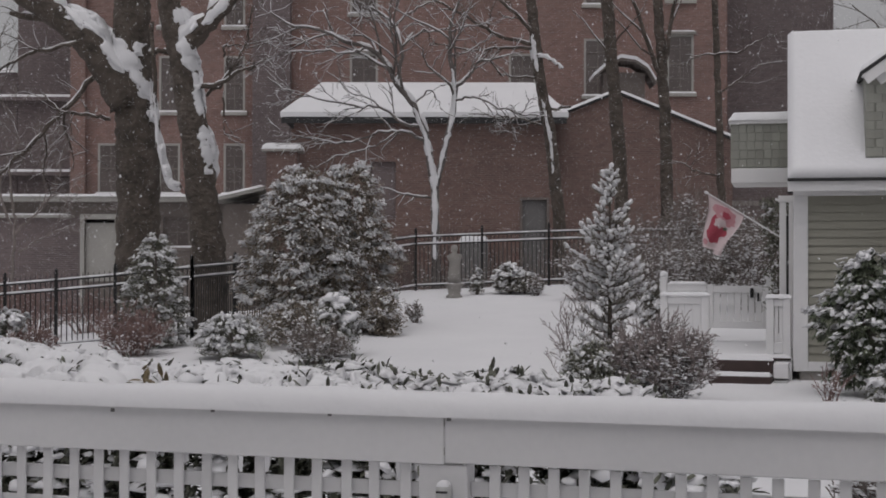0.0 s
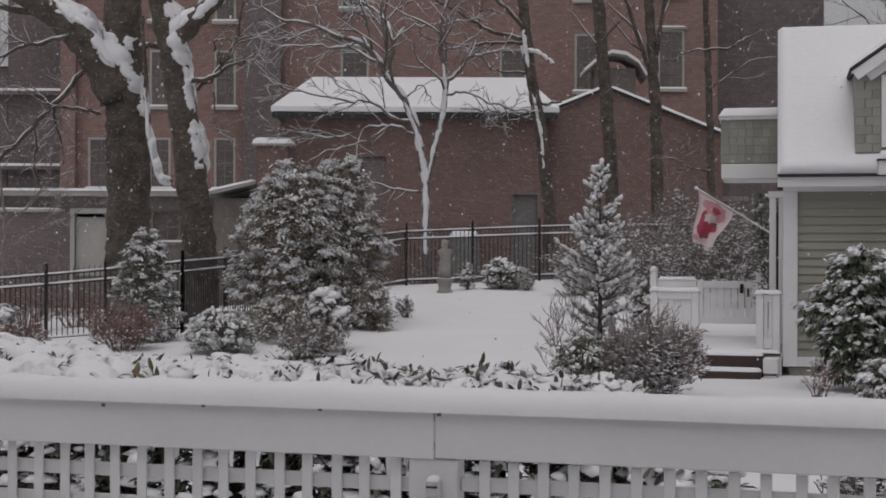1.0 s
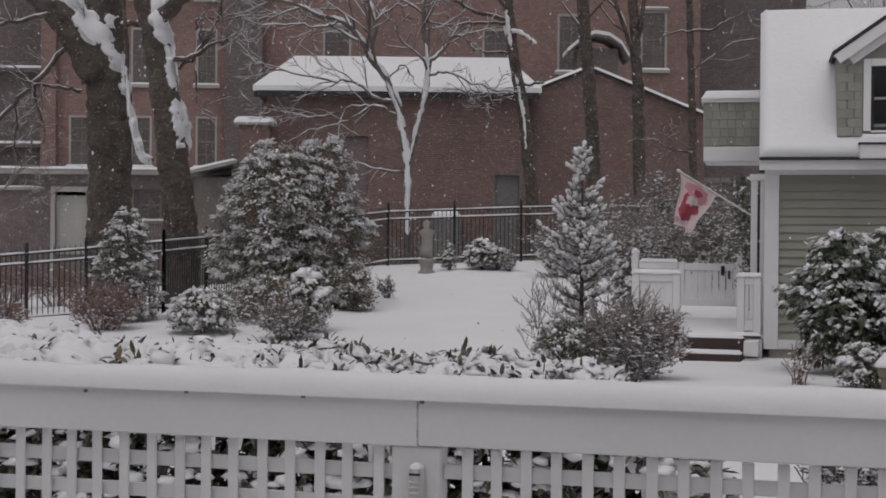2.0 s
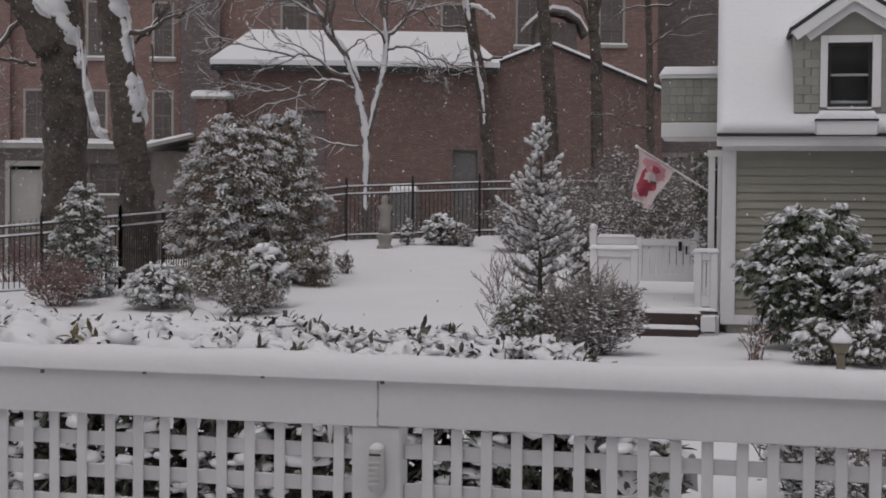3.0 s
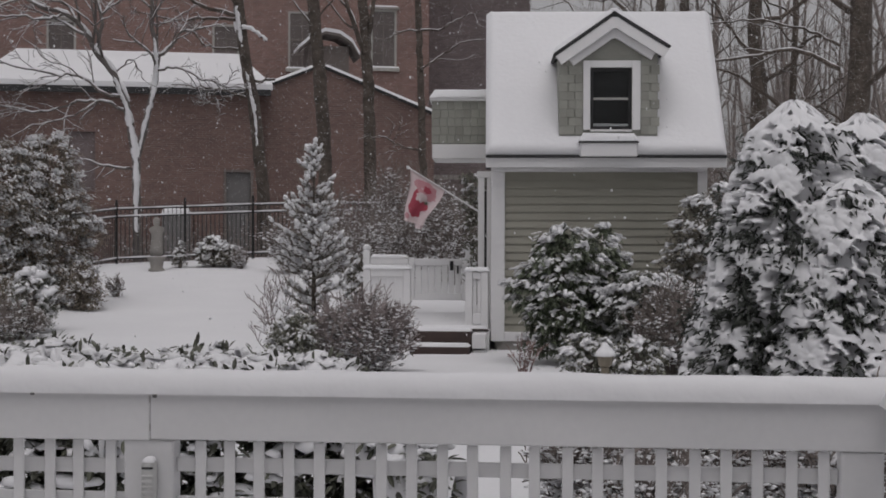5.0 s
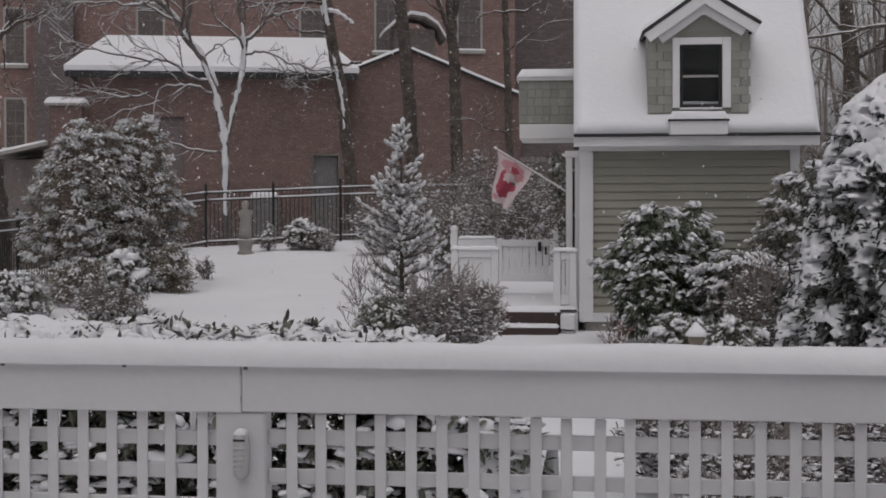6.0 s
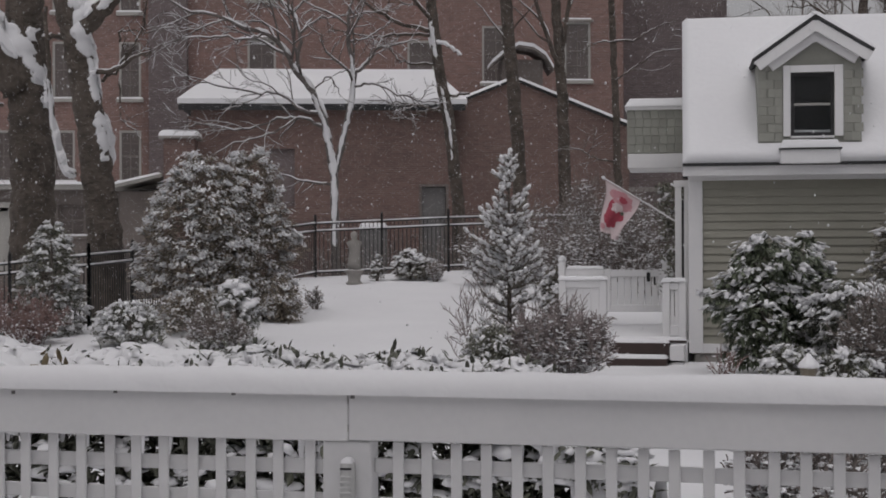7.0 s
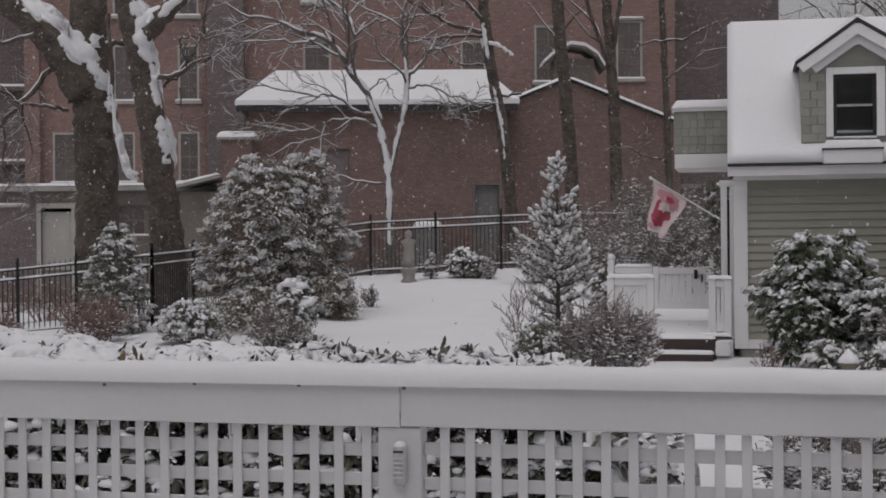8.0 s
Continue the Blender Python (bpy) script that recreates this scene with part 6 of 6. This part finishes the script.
def build_spruce():
    """A slender young fir: whorls of upswept boughs that end in snowy fingers, thin and open towards the foot."""
    l, d, h = 2.17, 19.5, 2.98
    rng = np.random.default_rng(40)
    t = thing("spruce_tree", on_lawn(l, d), "slender young spruce with snow on every bough", "tree")
    part("trunk", Geo().add(*tube([np.array((0, 0, -0.1)), np.array((0.01, 0, h * 0.5)), np.array((0, 0, h * 0.99))], [0.035, 0.025, 0.006], 8)), BARK, t)
    needles, snow, wood = Geo(), Geo(), Geo()

    def shoot(p, v, ln, load):
        """One finger: needles all round a twig and snow along its top."""
        tip = p + v * ln + np.array((0, 0, 0.25 * ln))
        wood.add(*tube([p, (p + tip) / 2, tip], [0.006, 0.005, 0.003], 4))
        k = max(6, int(ln * 130))
        f = rng.random((k, 1))
        pos = p + (tip - p) * f
        leaves(needles, pos, v + rng.normal(0, 0.7, (k, 3)), 0.05, 0.012, rng)
        if rng.random() < load:
            n = 4
            line = [p + (tip - p) * q + np.array((0, 0, 0.016)) + rng.normal(0, 0.004, 3) for q in np.linspace(0.15, 1.04, n)]
            w = rng.uniform(0.016, 0.029)
            snow.add(*tube(line, [w * 0.6, w, w * 1.25, w * 0.5], 6, 0.2, rng))

    z = 0.5
    while z < h - 0.1:
        s = z / h
        r = float(np.interp(s, [0.1, 0.3, 0.42, 0.5, 0.62, 0.78, 0.9, 1.0], [0.20, 0.26, 0.36, 0.40, 0.35, 0.22, 0.12, 0.035]))
        n = 4 if s > 0.75 else 6
        a0 = rng.uniform(0, 6.3)
        for i in range(n):
            if rng.random() < (0.3 if s < 0.34 else 0.16):
                continue
            a = a0 + i * 2 * math.pi / n + rng.normal(0, 0.25)
            rr = r * rng.uniform(0.5, 1.4)
            e = np.array((math.cos(a), math.sin(a), 0.0))
            sidev = np.array((-e[1], e[0], 0))
            line = bend([np.array((0, 0, z)), e * rr * 0.5 + (0, 0, z + rr * 0.16), e * rr + (0, 0, z + rr * 0.5)], 4, rng, 0.008)
            wood.add(*tube(line, np.linspace(0.010, 0.004, len(line)), 5))
            li = np.array(line)
            load = 0.95 if s > 0.42 else 0.5
            k = max(3, int(rr / 0.042))
            for j in range(k):
                f = (j + rng.uniform(0.4, 1)) / k
                p = np.array([np.interp(f, np.linspace(0, 1, len(li)), li[:, q]) for q in range(3)])
                sg = 1 if j % 2 else -1
                v = e * 0.75 + sidev * sg * rng.uniform(0.4, 0.9) + (0, 0, rng.uniform(0.1, 0.6))
                shoot(p, v / np.linalg.norm(v), rng.uniform(0.07, 0.15) * (1.1 - 0.3 * f), load)
            v = e + (0, 0, 0.75)
            shoot(li[-1], v / np.linalg.norm(v), 0.09, load)
        z += 0.118
    for q in np.linspace(h - 0.26, h - 0.02, 5):
        shoot(np.array((0, 0, q)), np.array((rng.normal(0, 0.25), rng.normal(0, 0.25), 0.95)), 0.08, 1.0)
    part("bough", wood, TWIG, t, kind="stuff")
    part("needles", needles, GREYGREEN, t, kind="stuff")
    part("snow_clumps", snow, SNOW, t, "snow on the boughs", True, "stuff")


build_spruce()
evergreen("low_evergreen", on_lawn(1.86, 18.8), "low dark evergreen under the spruce", 0.72, egg(0.30, 0.9, 0.35), 170, 14, 0.07, 0.024, 0.036, 520, CONIFER, 118, 0.3, 0.07)
twig_bush("rose_bush", on_lawn(2.80, 19.0), "dense twiggy brown bush flecked with snow", 0.92, 0.60, 120, 119, TWIG_GREY, 1100, 0.024, 900, 6, 2, 0.005)
twig_bush("dogwood", on_lawn(1.72, 20.6), "fine bare shrub leaning beside the spruce", 1.4, 0.34, 5, 120, TWIG_GREY, 70, 0.018, 0, 5, 2, 0.005)
twig_bush("rose_bush", on_lawn(2.36, 18.9), "twiggy brown bush at the spruce foot", 0.80, 0.30, 50, 121, TWIG_GREY, 420, 0.022, 400, 6, 2, 0.005)
for i, (l, d, h, r) in enumerate(((4.2, 30, 1.5, 0.8), (5.3, 31, 1.8, 0.9), (6.3, 30.5, 1.7, 0.9), (4.6, 34, 1.9, 1.0), (6.0, 35, 2.2, 1.1), (7.2, 34, 2.2, 1.0), (3.3, 33.5, 1.2, 0.7))):
    twig_bush("forsythia", on_lawn(l, d), "tangled bare garden shrub with snow on its twigs", h, r, 34, 130 + i, TWIG, 330, 0.032, 120)
for i, (l, d, h, r) in enumerate(((-9.8, 36, 1.0, 1.0), (-8.7, 36.5, 1.0, 0.9), (-11.0, 37, 1.5, 1.2))):
    twig_bush("brush", on_lawn(l, d), "brown winter brush behind the iron fence", h, r, 34, 170 + i, TWIG_RED, 40, 0.03, 0, 5, 2, 0.012)
for i, (l, d, h, r) in enumerate(((-0.2, 41.5, 1.6, 1.0), (1.6, 42, 1.6, 1.1), (3.2, 41.5, 1.8, 1.1))):
    twig_bush("brush", on_lawn(l, d), "brown winter brush behind the back fence", h, r, 30, 180 + i, TWIG, 40, 0.03, 0, 5, 2, 0.012)
evergreen("climbing_vine", pose(-2.02, 24.0, 1.0), "evergreen vine climbing by the side door", 1.95, lambda s: 0.06 + 0.20 * s, 170, 10, 0.07, 0.04, 0.05, 120, CONIFER, 140, 0.3, 0.06, category="vine")

# ---- shrubs before the cottage ----
evergreen("rhododendron", pose(-0.54, 20.6, 0.25), "large glossy rhododendron with snow on its leaf whorls", 1.78, egg(0.60, 0.7, 0.6, 3.6), 620, 10, 0.105, 0.036, 0.044, 1900, RHODO, 141, 0.65, 0.065, -0.25, inner=0.6, foot=0.16, tall=0.5, stretch=2.0, whorl=True)
evergreen("rhododendron", pose(-0.02, 20.9, 0.25), "tall rhododendron limb with snow on its whorls", 1.86, egg(0.38, 0.8, 0.6, 3.2), 300, 10, 0.105, 0.036, 0.044, 950, RHODO, 149, 0.65, 0.065, -0.25, inner=0.6, foot=0.16, tall=0.5, stretch=2.0, whorl=True)
evergreen("viburnum", pose(0.58, 20.0, 0.25), "rounded viburnum with drooping leaves under snow", 1.24, egg(0.58, 0.7, 0.55, 3.0), 380, 10, 0.085, 0.03, 0.042, 1500, LAUREL, 142, 0.6, 0.07, -0.4, inner=0.55, foot=0.3, tall=0.55, stretch=2.0, whorl=True)
twig_bush("rose_bush", pose(0.9, 19.2, 0.25), "brown twiggy bush dusted with snow", 1.05, 0.55, 90, 143, TWIG, 420, 0.024, 700)
evergreen("juniper", pose(1.5, 21.6, 0.3), "upright grey-green juniper with frosted tips", 2.42, egg(0.55, 0.8, 0.5, 1.6), 260, 22, 0.085, 0.03, 0.05, 2100, GREYGREEN, 144, 0.6, 0.08, stretch=2.2)
evergreen("juniper", pose(2.0, 21.9, 0.3), "upright grey-green juniper with frosted tips", 2.75, egg(0.5, 0.8, 0.45, 1.6), 220, 22, 0.085, 0.03, 0.05, 1900, GREYGREEN, 145, 0.6, 0.08, stretch=2.2)
twig_bush("bare_shrub", pose(-1.01, 19.0, 0.24), "small bare branching shrub in the snow", 0.5, 0.24, 9, 146, TWIG_RED, 20, 0.022, 0, 3, 2, 0.014)
evergreen("low_evergreen", pose(-0.18, 18.75, 0.24), "low snowy evergreen beside the path lamp", 0.48, egg(0.3, 0.9, 0.4), 140, 10, 0.06, 0.03, 0.05, 240, CONIFER, 147, 0.25, 0.06)
evergreen("low_evergreen", pose(0.42, 18.7, 0.24), "low snowy evergreen beside the path lamp", 0.42, egg(0.34, 0.9, 0.4), 140, 10, 0.06, 0.03, 0.05, 240, CONIFER, 148, 0.25, 0.06)


def weeping(name, x, y, h, r, seed, label, clumps, cover, fine=240):
    """A conifer whose drooping sprays carry heavy snow."""
    rng = np.random.default_rng(seed)
    z = 0.22
    t = thing(name, pose(x, y, z), label, "tree", "snow-laden arborvitae")
    prof = lambda s: r * (0.23 + 0.79 * (1 - s) ** 0.84) * (0.9 + 0.1 * min(1, s / 0.1)) * 1.06
    part("trunk", Geo().add(*tube([np.array((0, 0, -0.1)), np.array((0, 0, h * 0.5)), np.array((0, 0, h * 0.93))], [0.09, 0.06, 0.02], 8)), BARK, t)
    b = bumps(rng, 8)
    s = 1 - np.sqrt(1 - rng.random(clumps) * 0.995)
    ang = rng.uniform(0, 2 * math.pi, clumps)
    R = np.array([prof(q) for q in s]) * (1 + 0.16 * b(ang, s * 1.5))
    u = 1 - 0.28 * rng.random(clumps)
    c = np.stack([R * u * np.cos(ang), R * u * np.sin(ang), 0.05 + s * (h - 0.08)], 1)
    o = np.stack([np.cos(ang), np.sin(ang), np.zeros(clumps)], 1)
    per = 26
    pos = np.repeat(c, per, 0) + rng.normal(0, 0.06, (clumps * per, 3))
    pos[:, 2] = np.maximum(pos[:, 2], 0.03)
    g = Geo()
    leaves(g, pos, np.repeat(o, per, 0) * 0.8 + rng.normal(0, 0.55, pos.shape) + (0, 0, -0.25), 0.10, 0.03, rng)
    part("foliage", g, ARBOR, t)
    # Added solid core; its near-black colour is the shade inside the sprays.
    core = Geo()
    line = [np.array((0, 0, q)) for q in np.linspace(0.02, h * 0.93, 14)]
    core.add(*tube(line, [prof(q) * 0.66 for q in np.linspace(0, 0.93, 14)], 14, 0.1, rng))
    part("shade_core", core, ARBOR, t)
    def at(u, v):
        an, q = u * 2 * math.pi, v ** 1.15
        e = (math.cos(an), math.sin(an))
        zz = 0.02 + q * h
        r0 = prof(q) * (1 + 0.13 * float(b(np.float64(an), np.float64(q * 1.5))))
        x1, y1 = r0 * e[0], r0 * e[1]
        x1, tilt = x1 + 0.45 * zz, zz
        m1 = mounds(x1 + seed, y1, tilt, 0.12)
        m2 = mounds(x1, y1 + seed, tilt, 0.05)
        hole = 0.85 * noise.noise((x1 * 4 + seed, y1 * 4, tilt * 4)) + 0.7 * noise.noise((x1 * 9, y1 * 9 + seed, tilt * 9)) + 0.55 * noise.noise((x1 * 19, y1 * 19, tilt * 19 + seed)) + 0.2 * noise.noise((x1 * 38, y1 * 38, tilt * 38))
        k = min(1.0, max(0.0, (hole + cover + 0.4 * max(0.0, q - 0.75) / 0.25) / 0.13))
        k = k * k * (3 - 2 * k)
        rr = r0 * 0.95 + (0.02 + 0.032 * m1 + 0.014 * m2) * k * min(1, 0.35 + 3.5 * (1 - q)) - 0.12 * (1 - k)
        rr = max(rr, 0.0) * min(1.0, (1.003 - v) * 12) ** 0.5
        return (rr * e[0], rr * e[1], zz - 0.035 * (1 - m1) * k)
    part("snow_cloak", shell(fine, int(fine * 0.9), at, True), SNOW, t, "heavy drooping cloak of snow", True)


weeping("arborvitae", 1.60, 12.6, 2.92, 1.04, 151, "tall arborvitae bowed under heavy wet snow", 620, 0.04, 360)
weeping("arborvitae", 2.22, 13.0, 2.84, 1.0, 152, "tall arborvitae laden with heavy wet snow", 560, 0.05, 360)
weeping("arborvitae", 2.0, 12.15, 2.25, 0.85, 153, "arborvitae laden with heavy wet snow", 400, 0.08, 320)
weeping("arborvitae", 3.3, 12.4, 2.9, 1.0, 154, "tall arborvitae laden with heavy wet snow", 300, 0.14, 160)


# ---- laurel hedge behind the lattice ----
def build_hedge():
    rng = np.random.default_rng(61)
    t = thing("laurel_hedge", pose(0, 8.9, 0.25), "low laurel hedge bowed under clumps of snow", "hedge")
    xa, xb = -7.2, -0.95

    def crest(x):
        return 1.10 - 0.030 * (x + 7.0) + 0.06 * np.sin(x * 2.3) * np.cos(x * 0.9 + 1) + 0.03 * np.sin(x * 7) - 0.30 * np.clip((x + 1.75) / 0.8, 0, 1)

    # leaves: a dark inside, a front face, and tips that poke out of the snow
    g = Geo()
    for n, per, face in ((1500, 7, "inside"), (1100, 7, "front"), (620, 4, "tips")):
        x = rng.uniform(xa, xb, n)
        y = {"inside": rng.uniform(-0.45, 0.5, n), "front": -0.48 + rng.normal(0, 0.07, n), "tips": rng.uniform(-0.5, 0.5, n)}[face]
        z = (crest(x) - 0.10) * rng.uniform(0.04, 1, n) if face != "tips" else crest(x) - 0.14 * (y / 0.55) ** 2 + rng.normal(0.015, 0.022, n)
        pos = np.repeat(np.stack([x, y, z], 1), per, 0) + rng.normal(0, 0.028, (n * per, 3))
        out = np.array({"inside": (0, 0, 0.1), "front": (0, -0.5, -0.1), "tips": (0, 0, 0.55)}[face])
        ln, wd = (0.11, 0.042) if face != "tips" else (0.075, 0.028)
        leaves(g, pos, out + rng.normal(0, 0.7, pos.shape) * (1, 1, 0.7), ln, wd, rng, 0, True)
        if face == "front":
            front = np.stack([x, y, z], 1)
    part("foliage", g, LAUREL, t, "dark green laurel leaves")
    k = 160
    q = np.stack([rng.uniform(-4.9, -4.0, k), rng.normal(-0.1, 0.25, k), rng.uniform(0.75, 1.0, k)], 1)
    g = Geo()
    leaves(g, q, rng.normal(0, 0.7, (k, 3)) + (0, -0.2, 0.4), 0.11, 0.04, rng, 0, True)
    part("withered_leaves", g, LEAF_BROWN, t, "withered tan leaves")
    w = Geo()
    for i in range(60):
        a = rng.uniform(xa + 0.1, xb - 0.1)
        w.add(*tube([np.array((a, rng.normal(0, 0.2), -0.1)), np.array((a + rng.normal(0, 0.1), rng.normal(0, 0.2), 0.4)), np.array((a + rng.normal(0, 0.2), rng.normal(-0.1, 0.25), 0.7))], [0.014, 0.011, 0.006], 5))
    part("stem", w, TWIG, t, kind="stuff")

    def at(u, v):
        x1 = xa - 0.1 + (xb - xa + 0.2) * u
        y1 = -0.60 + 1.2 * v
        tp = float(crest(x1))
        arch = 0.14 * (y1 / 0.55) ** 2 + (1.6 * (abs(y1) - 0.5) if abs(y1) > 0.5 else 0)
        wx = x1 + 0.07 * noise.noise((x1 * 3, y1 * 3, 7.0))
        m1, m2 = mounds(wx, y1 * 1.25, 0.3, 0.25), mounds(x1, y1, 5.3, 0.09)
        heavy = min(1.0, max(0.0, (-3.6 - x1) / 1.2))
        hole = 0.55 * noise.noise((x1 * 4, y1 * 4, 1.0)) + 0.75 * noise.noise((x1 * 10, y1 * 10, 2.0)) + 0.6 * noise.noise((x1 * 22, y1 * 22, 3.0)) + 0.5 * (m1 - 0.45)
        c = min(1.0, max(0.0, (hole + 0.18 + 0.02 * heavy) / 0.14))
        c = c * c * (3 - 2 * c) * min(1.0, 12 * u, 12 * (1 - u))
        return (x1, y1 - 0.05 * m1 * (1 - v), tp - arch - 0.08 + (0.03 + (0.10 + 0.05 * heavy) * m1 + 0.03 * m2) * c - 0.12 * (1 - c))
    part("snow_cloak", shell(620, 100, at), SNOW, t, "heavy lumpy snow over the hedge", True)
    # snow lying along single leaves and caught on the front
    sg = Geo()
    n = 1900
    x, y = rng.uniform(xa, xb, n), rng.uniform(-0.55, 0.5, n)
    p = np.stack([x, y, crest(x) - 0.14 * (y / 0.55) ** 2 + rng.normal(0.012, 0.024, n)], 1)
    pads(sg, p, 0.043, rng, 0, 0.85, np.stack([rng.normal(0, 1, n), rng.normal(-0.3, 0.7, n), rng.normal(0.0, 0.35, n)], 1), 2.6)
    pk = rng.choice(len(front), 850)
    pads(sg, front[pk] + rng.normal(0, 0.03, (850, 3)) + (0, -0.05, 0.03), 0.066, rng, 0, 0.95)
    part("snow_clumps", sg, SNOW, t, "lumps of snow caught on the leaves", True, "stuff")


build_hedge()
for i, (x, y, h, r) in enumerate(((-0.05, 9.6, 0.62, 0.42), (0.75, 9.3, 0.75, 0.55), (1.5, 9.0, 0.8, 0.5), (0.3, 8.4, 0.5, 0.4))):
    twig_bush("low_shrub", pose(x, y, 0.22), "low dense shrub sprinkled with snow", h, r, 60, 160 + i, TWIG, 1300, 0.019, 0)


# ---- small things ----
def build_small():
    s = solid("garden_statue", Geo().add(*tube([np.array(p, float) for p in ((0, 0, 0.0), (0, 0, 0.25), (0.01, 0, 0.5), (0, 0, 0.66), (0, 0, 0.72), (0, 0, 0.80), (0, 0, 0.88), (0, 0, 0.92))], [0.16, 0.14, 0.13, 0.19, 0.06, 0.085, 0.08, 0.02], 12)), STONE,
              "weathered stone garden statue standing on a pedestal", "statue", m=on_lawn(0.27, 35.6, 0.33), smooth=True)
    p = thing("pedestal", on_lawn(0.27, 35.6, -0.05), "squat stone pedestal with snow on its rim", "pedestal")
    part("base", Geo().add(*tube([np.array((0, 0, q)) for q in (0, 0.08, 0.12, 0.28, 0.34, 0.375)], [0.20, 0.19, 0.14, 0.17, 0.22, 0.22], 14)), STONE, p, "", True)
    r = Geo()
    rng = np.random.default_rng(3)
    a = np.linspace(0, 2 * math.pi, 14)[:-1]
    pads(r, np.stack([0.185 * np.cos(a), 0.185 * np.sin(a), 0.38 + 0 * a], 1), 0.05, rng)
    part("snow_rim", r, SNOW, p, "", True)
    b = thing("cellar_hatch", town(1.0, 48.9), "dark cellar hatch with a slab of snow on top", "hatch")
    part("hatch_body", block(-0.45, 0.45, -0.5, 0.95, 0.2, 2.68, 0.02), DARKROOM, b)
    part("snow_cap", snow_slab(-0.48, 0.48, -0.53, 0.95, 2.681, 0.2, 0.12, 14, 12), SNOW, b, "", True)
    q = thing("path_lamp", pose(0.03, 18.0, 0.24), "squat tan path lamp wearing a pointed cap of snow", "lamp")
    part("post", block(-0.05, 0.05, -0.05, 0.05, 0, 0.2, 0.01), COPPER, q)
    part("lantern", Geo().add(*tube([np.array((0, 0, z)) for z in (0.2, 0.22, 0.31, 0.33)], [0.06, 0.078, 0.10, 0.115], 8)), COPPER, q)
    part("snow_cap", Geo().add(*tube([np.array((0, 0, z)) for z in (0.328, 0.345, 0.39, 0.45, 0.50)], [0.125, 0.132, 0.11, 0.05, 0.012], 12, 0.05, np.random.default_rng(8))), SNOW, q, "", True)


build_small()


def build_flakes():
    """Falling snow in the air over the garden, and a far swarm that stands in for haze."""
    rng = np.random.default_rng(99)
    n = 1000
    d = 7 + 33 * rng.random(n) ** 0.7
    a = np.radians(rng.uniform(-36, 14, n))
    e = np.radians(rng.uniform(-5, 11, n))
    p = np.stack([d * np.sin(a), d * np.cos(a), 2 + d * np.tan(e)], 1)
    p = p[p[:, 2] > ground_z(p[:, 0], p[:, 1]) + 0.1]
    v = np.array([(1, 0, 0), (0, 1, 0), (-1, 0, 0), (0, -1, 0), (0, 0, 1.3), (0, 0, -1.3)])
    f = [(0, 1, 4), (1, 2, 4), (2, 3, 4), (3, 0, 4), (1, 0, 5), (2, 1, 5), (3, 2, 5), (0, 3, 5)]
    r = rng.uniform(0.005, 0.012, len(p)) * (0.6 + np.linalg.norm(p[:, :2], axis=1) / 30)
    g = Geo()
    g.bulk(v[None] * r[:, None, None] * rng.uniform(0.7, 1.3, (len(p), 6, 1)) + p[:, None, :], f)
    # Dense tiny white specks added far off to lift the darks like haze.
    far = 60000
    d = rng.uniform(22, 48, far)
    a, e = np.radians(rng.uniform(-37, 13, far)), np.radians(rng.uniform(-2, 10.5, far))
    p = np.stack([d * np.sin(a), d * np.cos(a), 2 + d * np.tan(e)], 1)
    p = p[(p[:, 2] > ground_z(p[:, 0], p[:, 1]) + 0.1) & ~((p[:, 0] > -3.2) & (p[:, 0] < 2.2) & (p[:, 1] < 26.5) & (p[:, 2] < 6))]
    tet = np.array([(1, 0, -0.6), (-0.5, 0.87, -0.6), (-0.5, -0.87, -0.6), (0, 0, 1.0)])
    g.bulk(tet[None] * rng.uniform(0.0035, 0.0075, (len(p), 1, 1)) + p[:, None, :], [(0, 2, 1), (0, 1, 3), (1, 2, 3), (2, 0, 3)])
    solid("falling_snow", g, SNOW, "loose snowflakes falling through the air, with far specks as haze", "snowflakes", "stuff", smooth=True)


build_flakes()
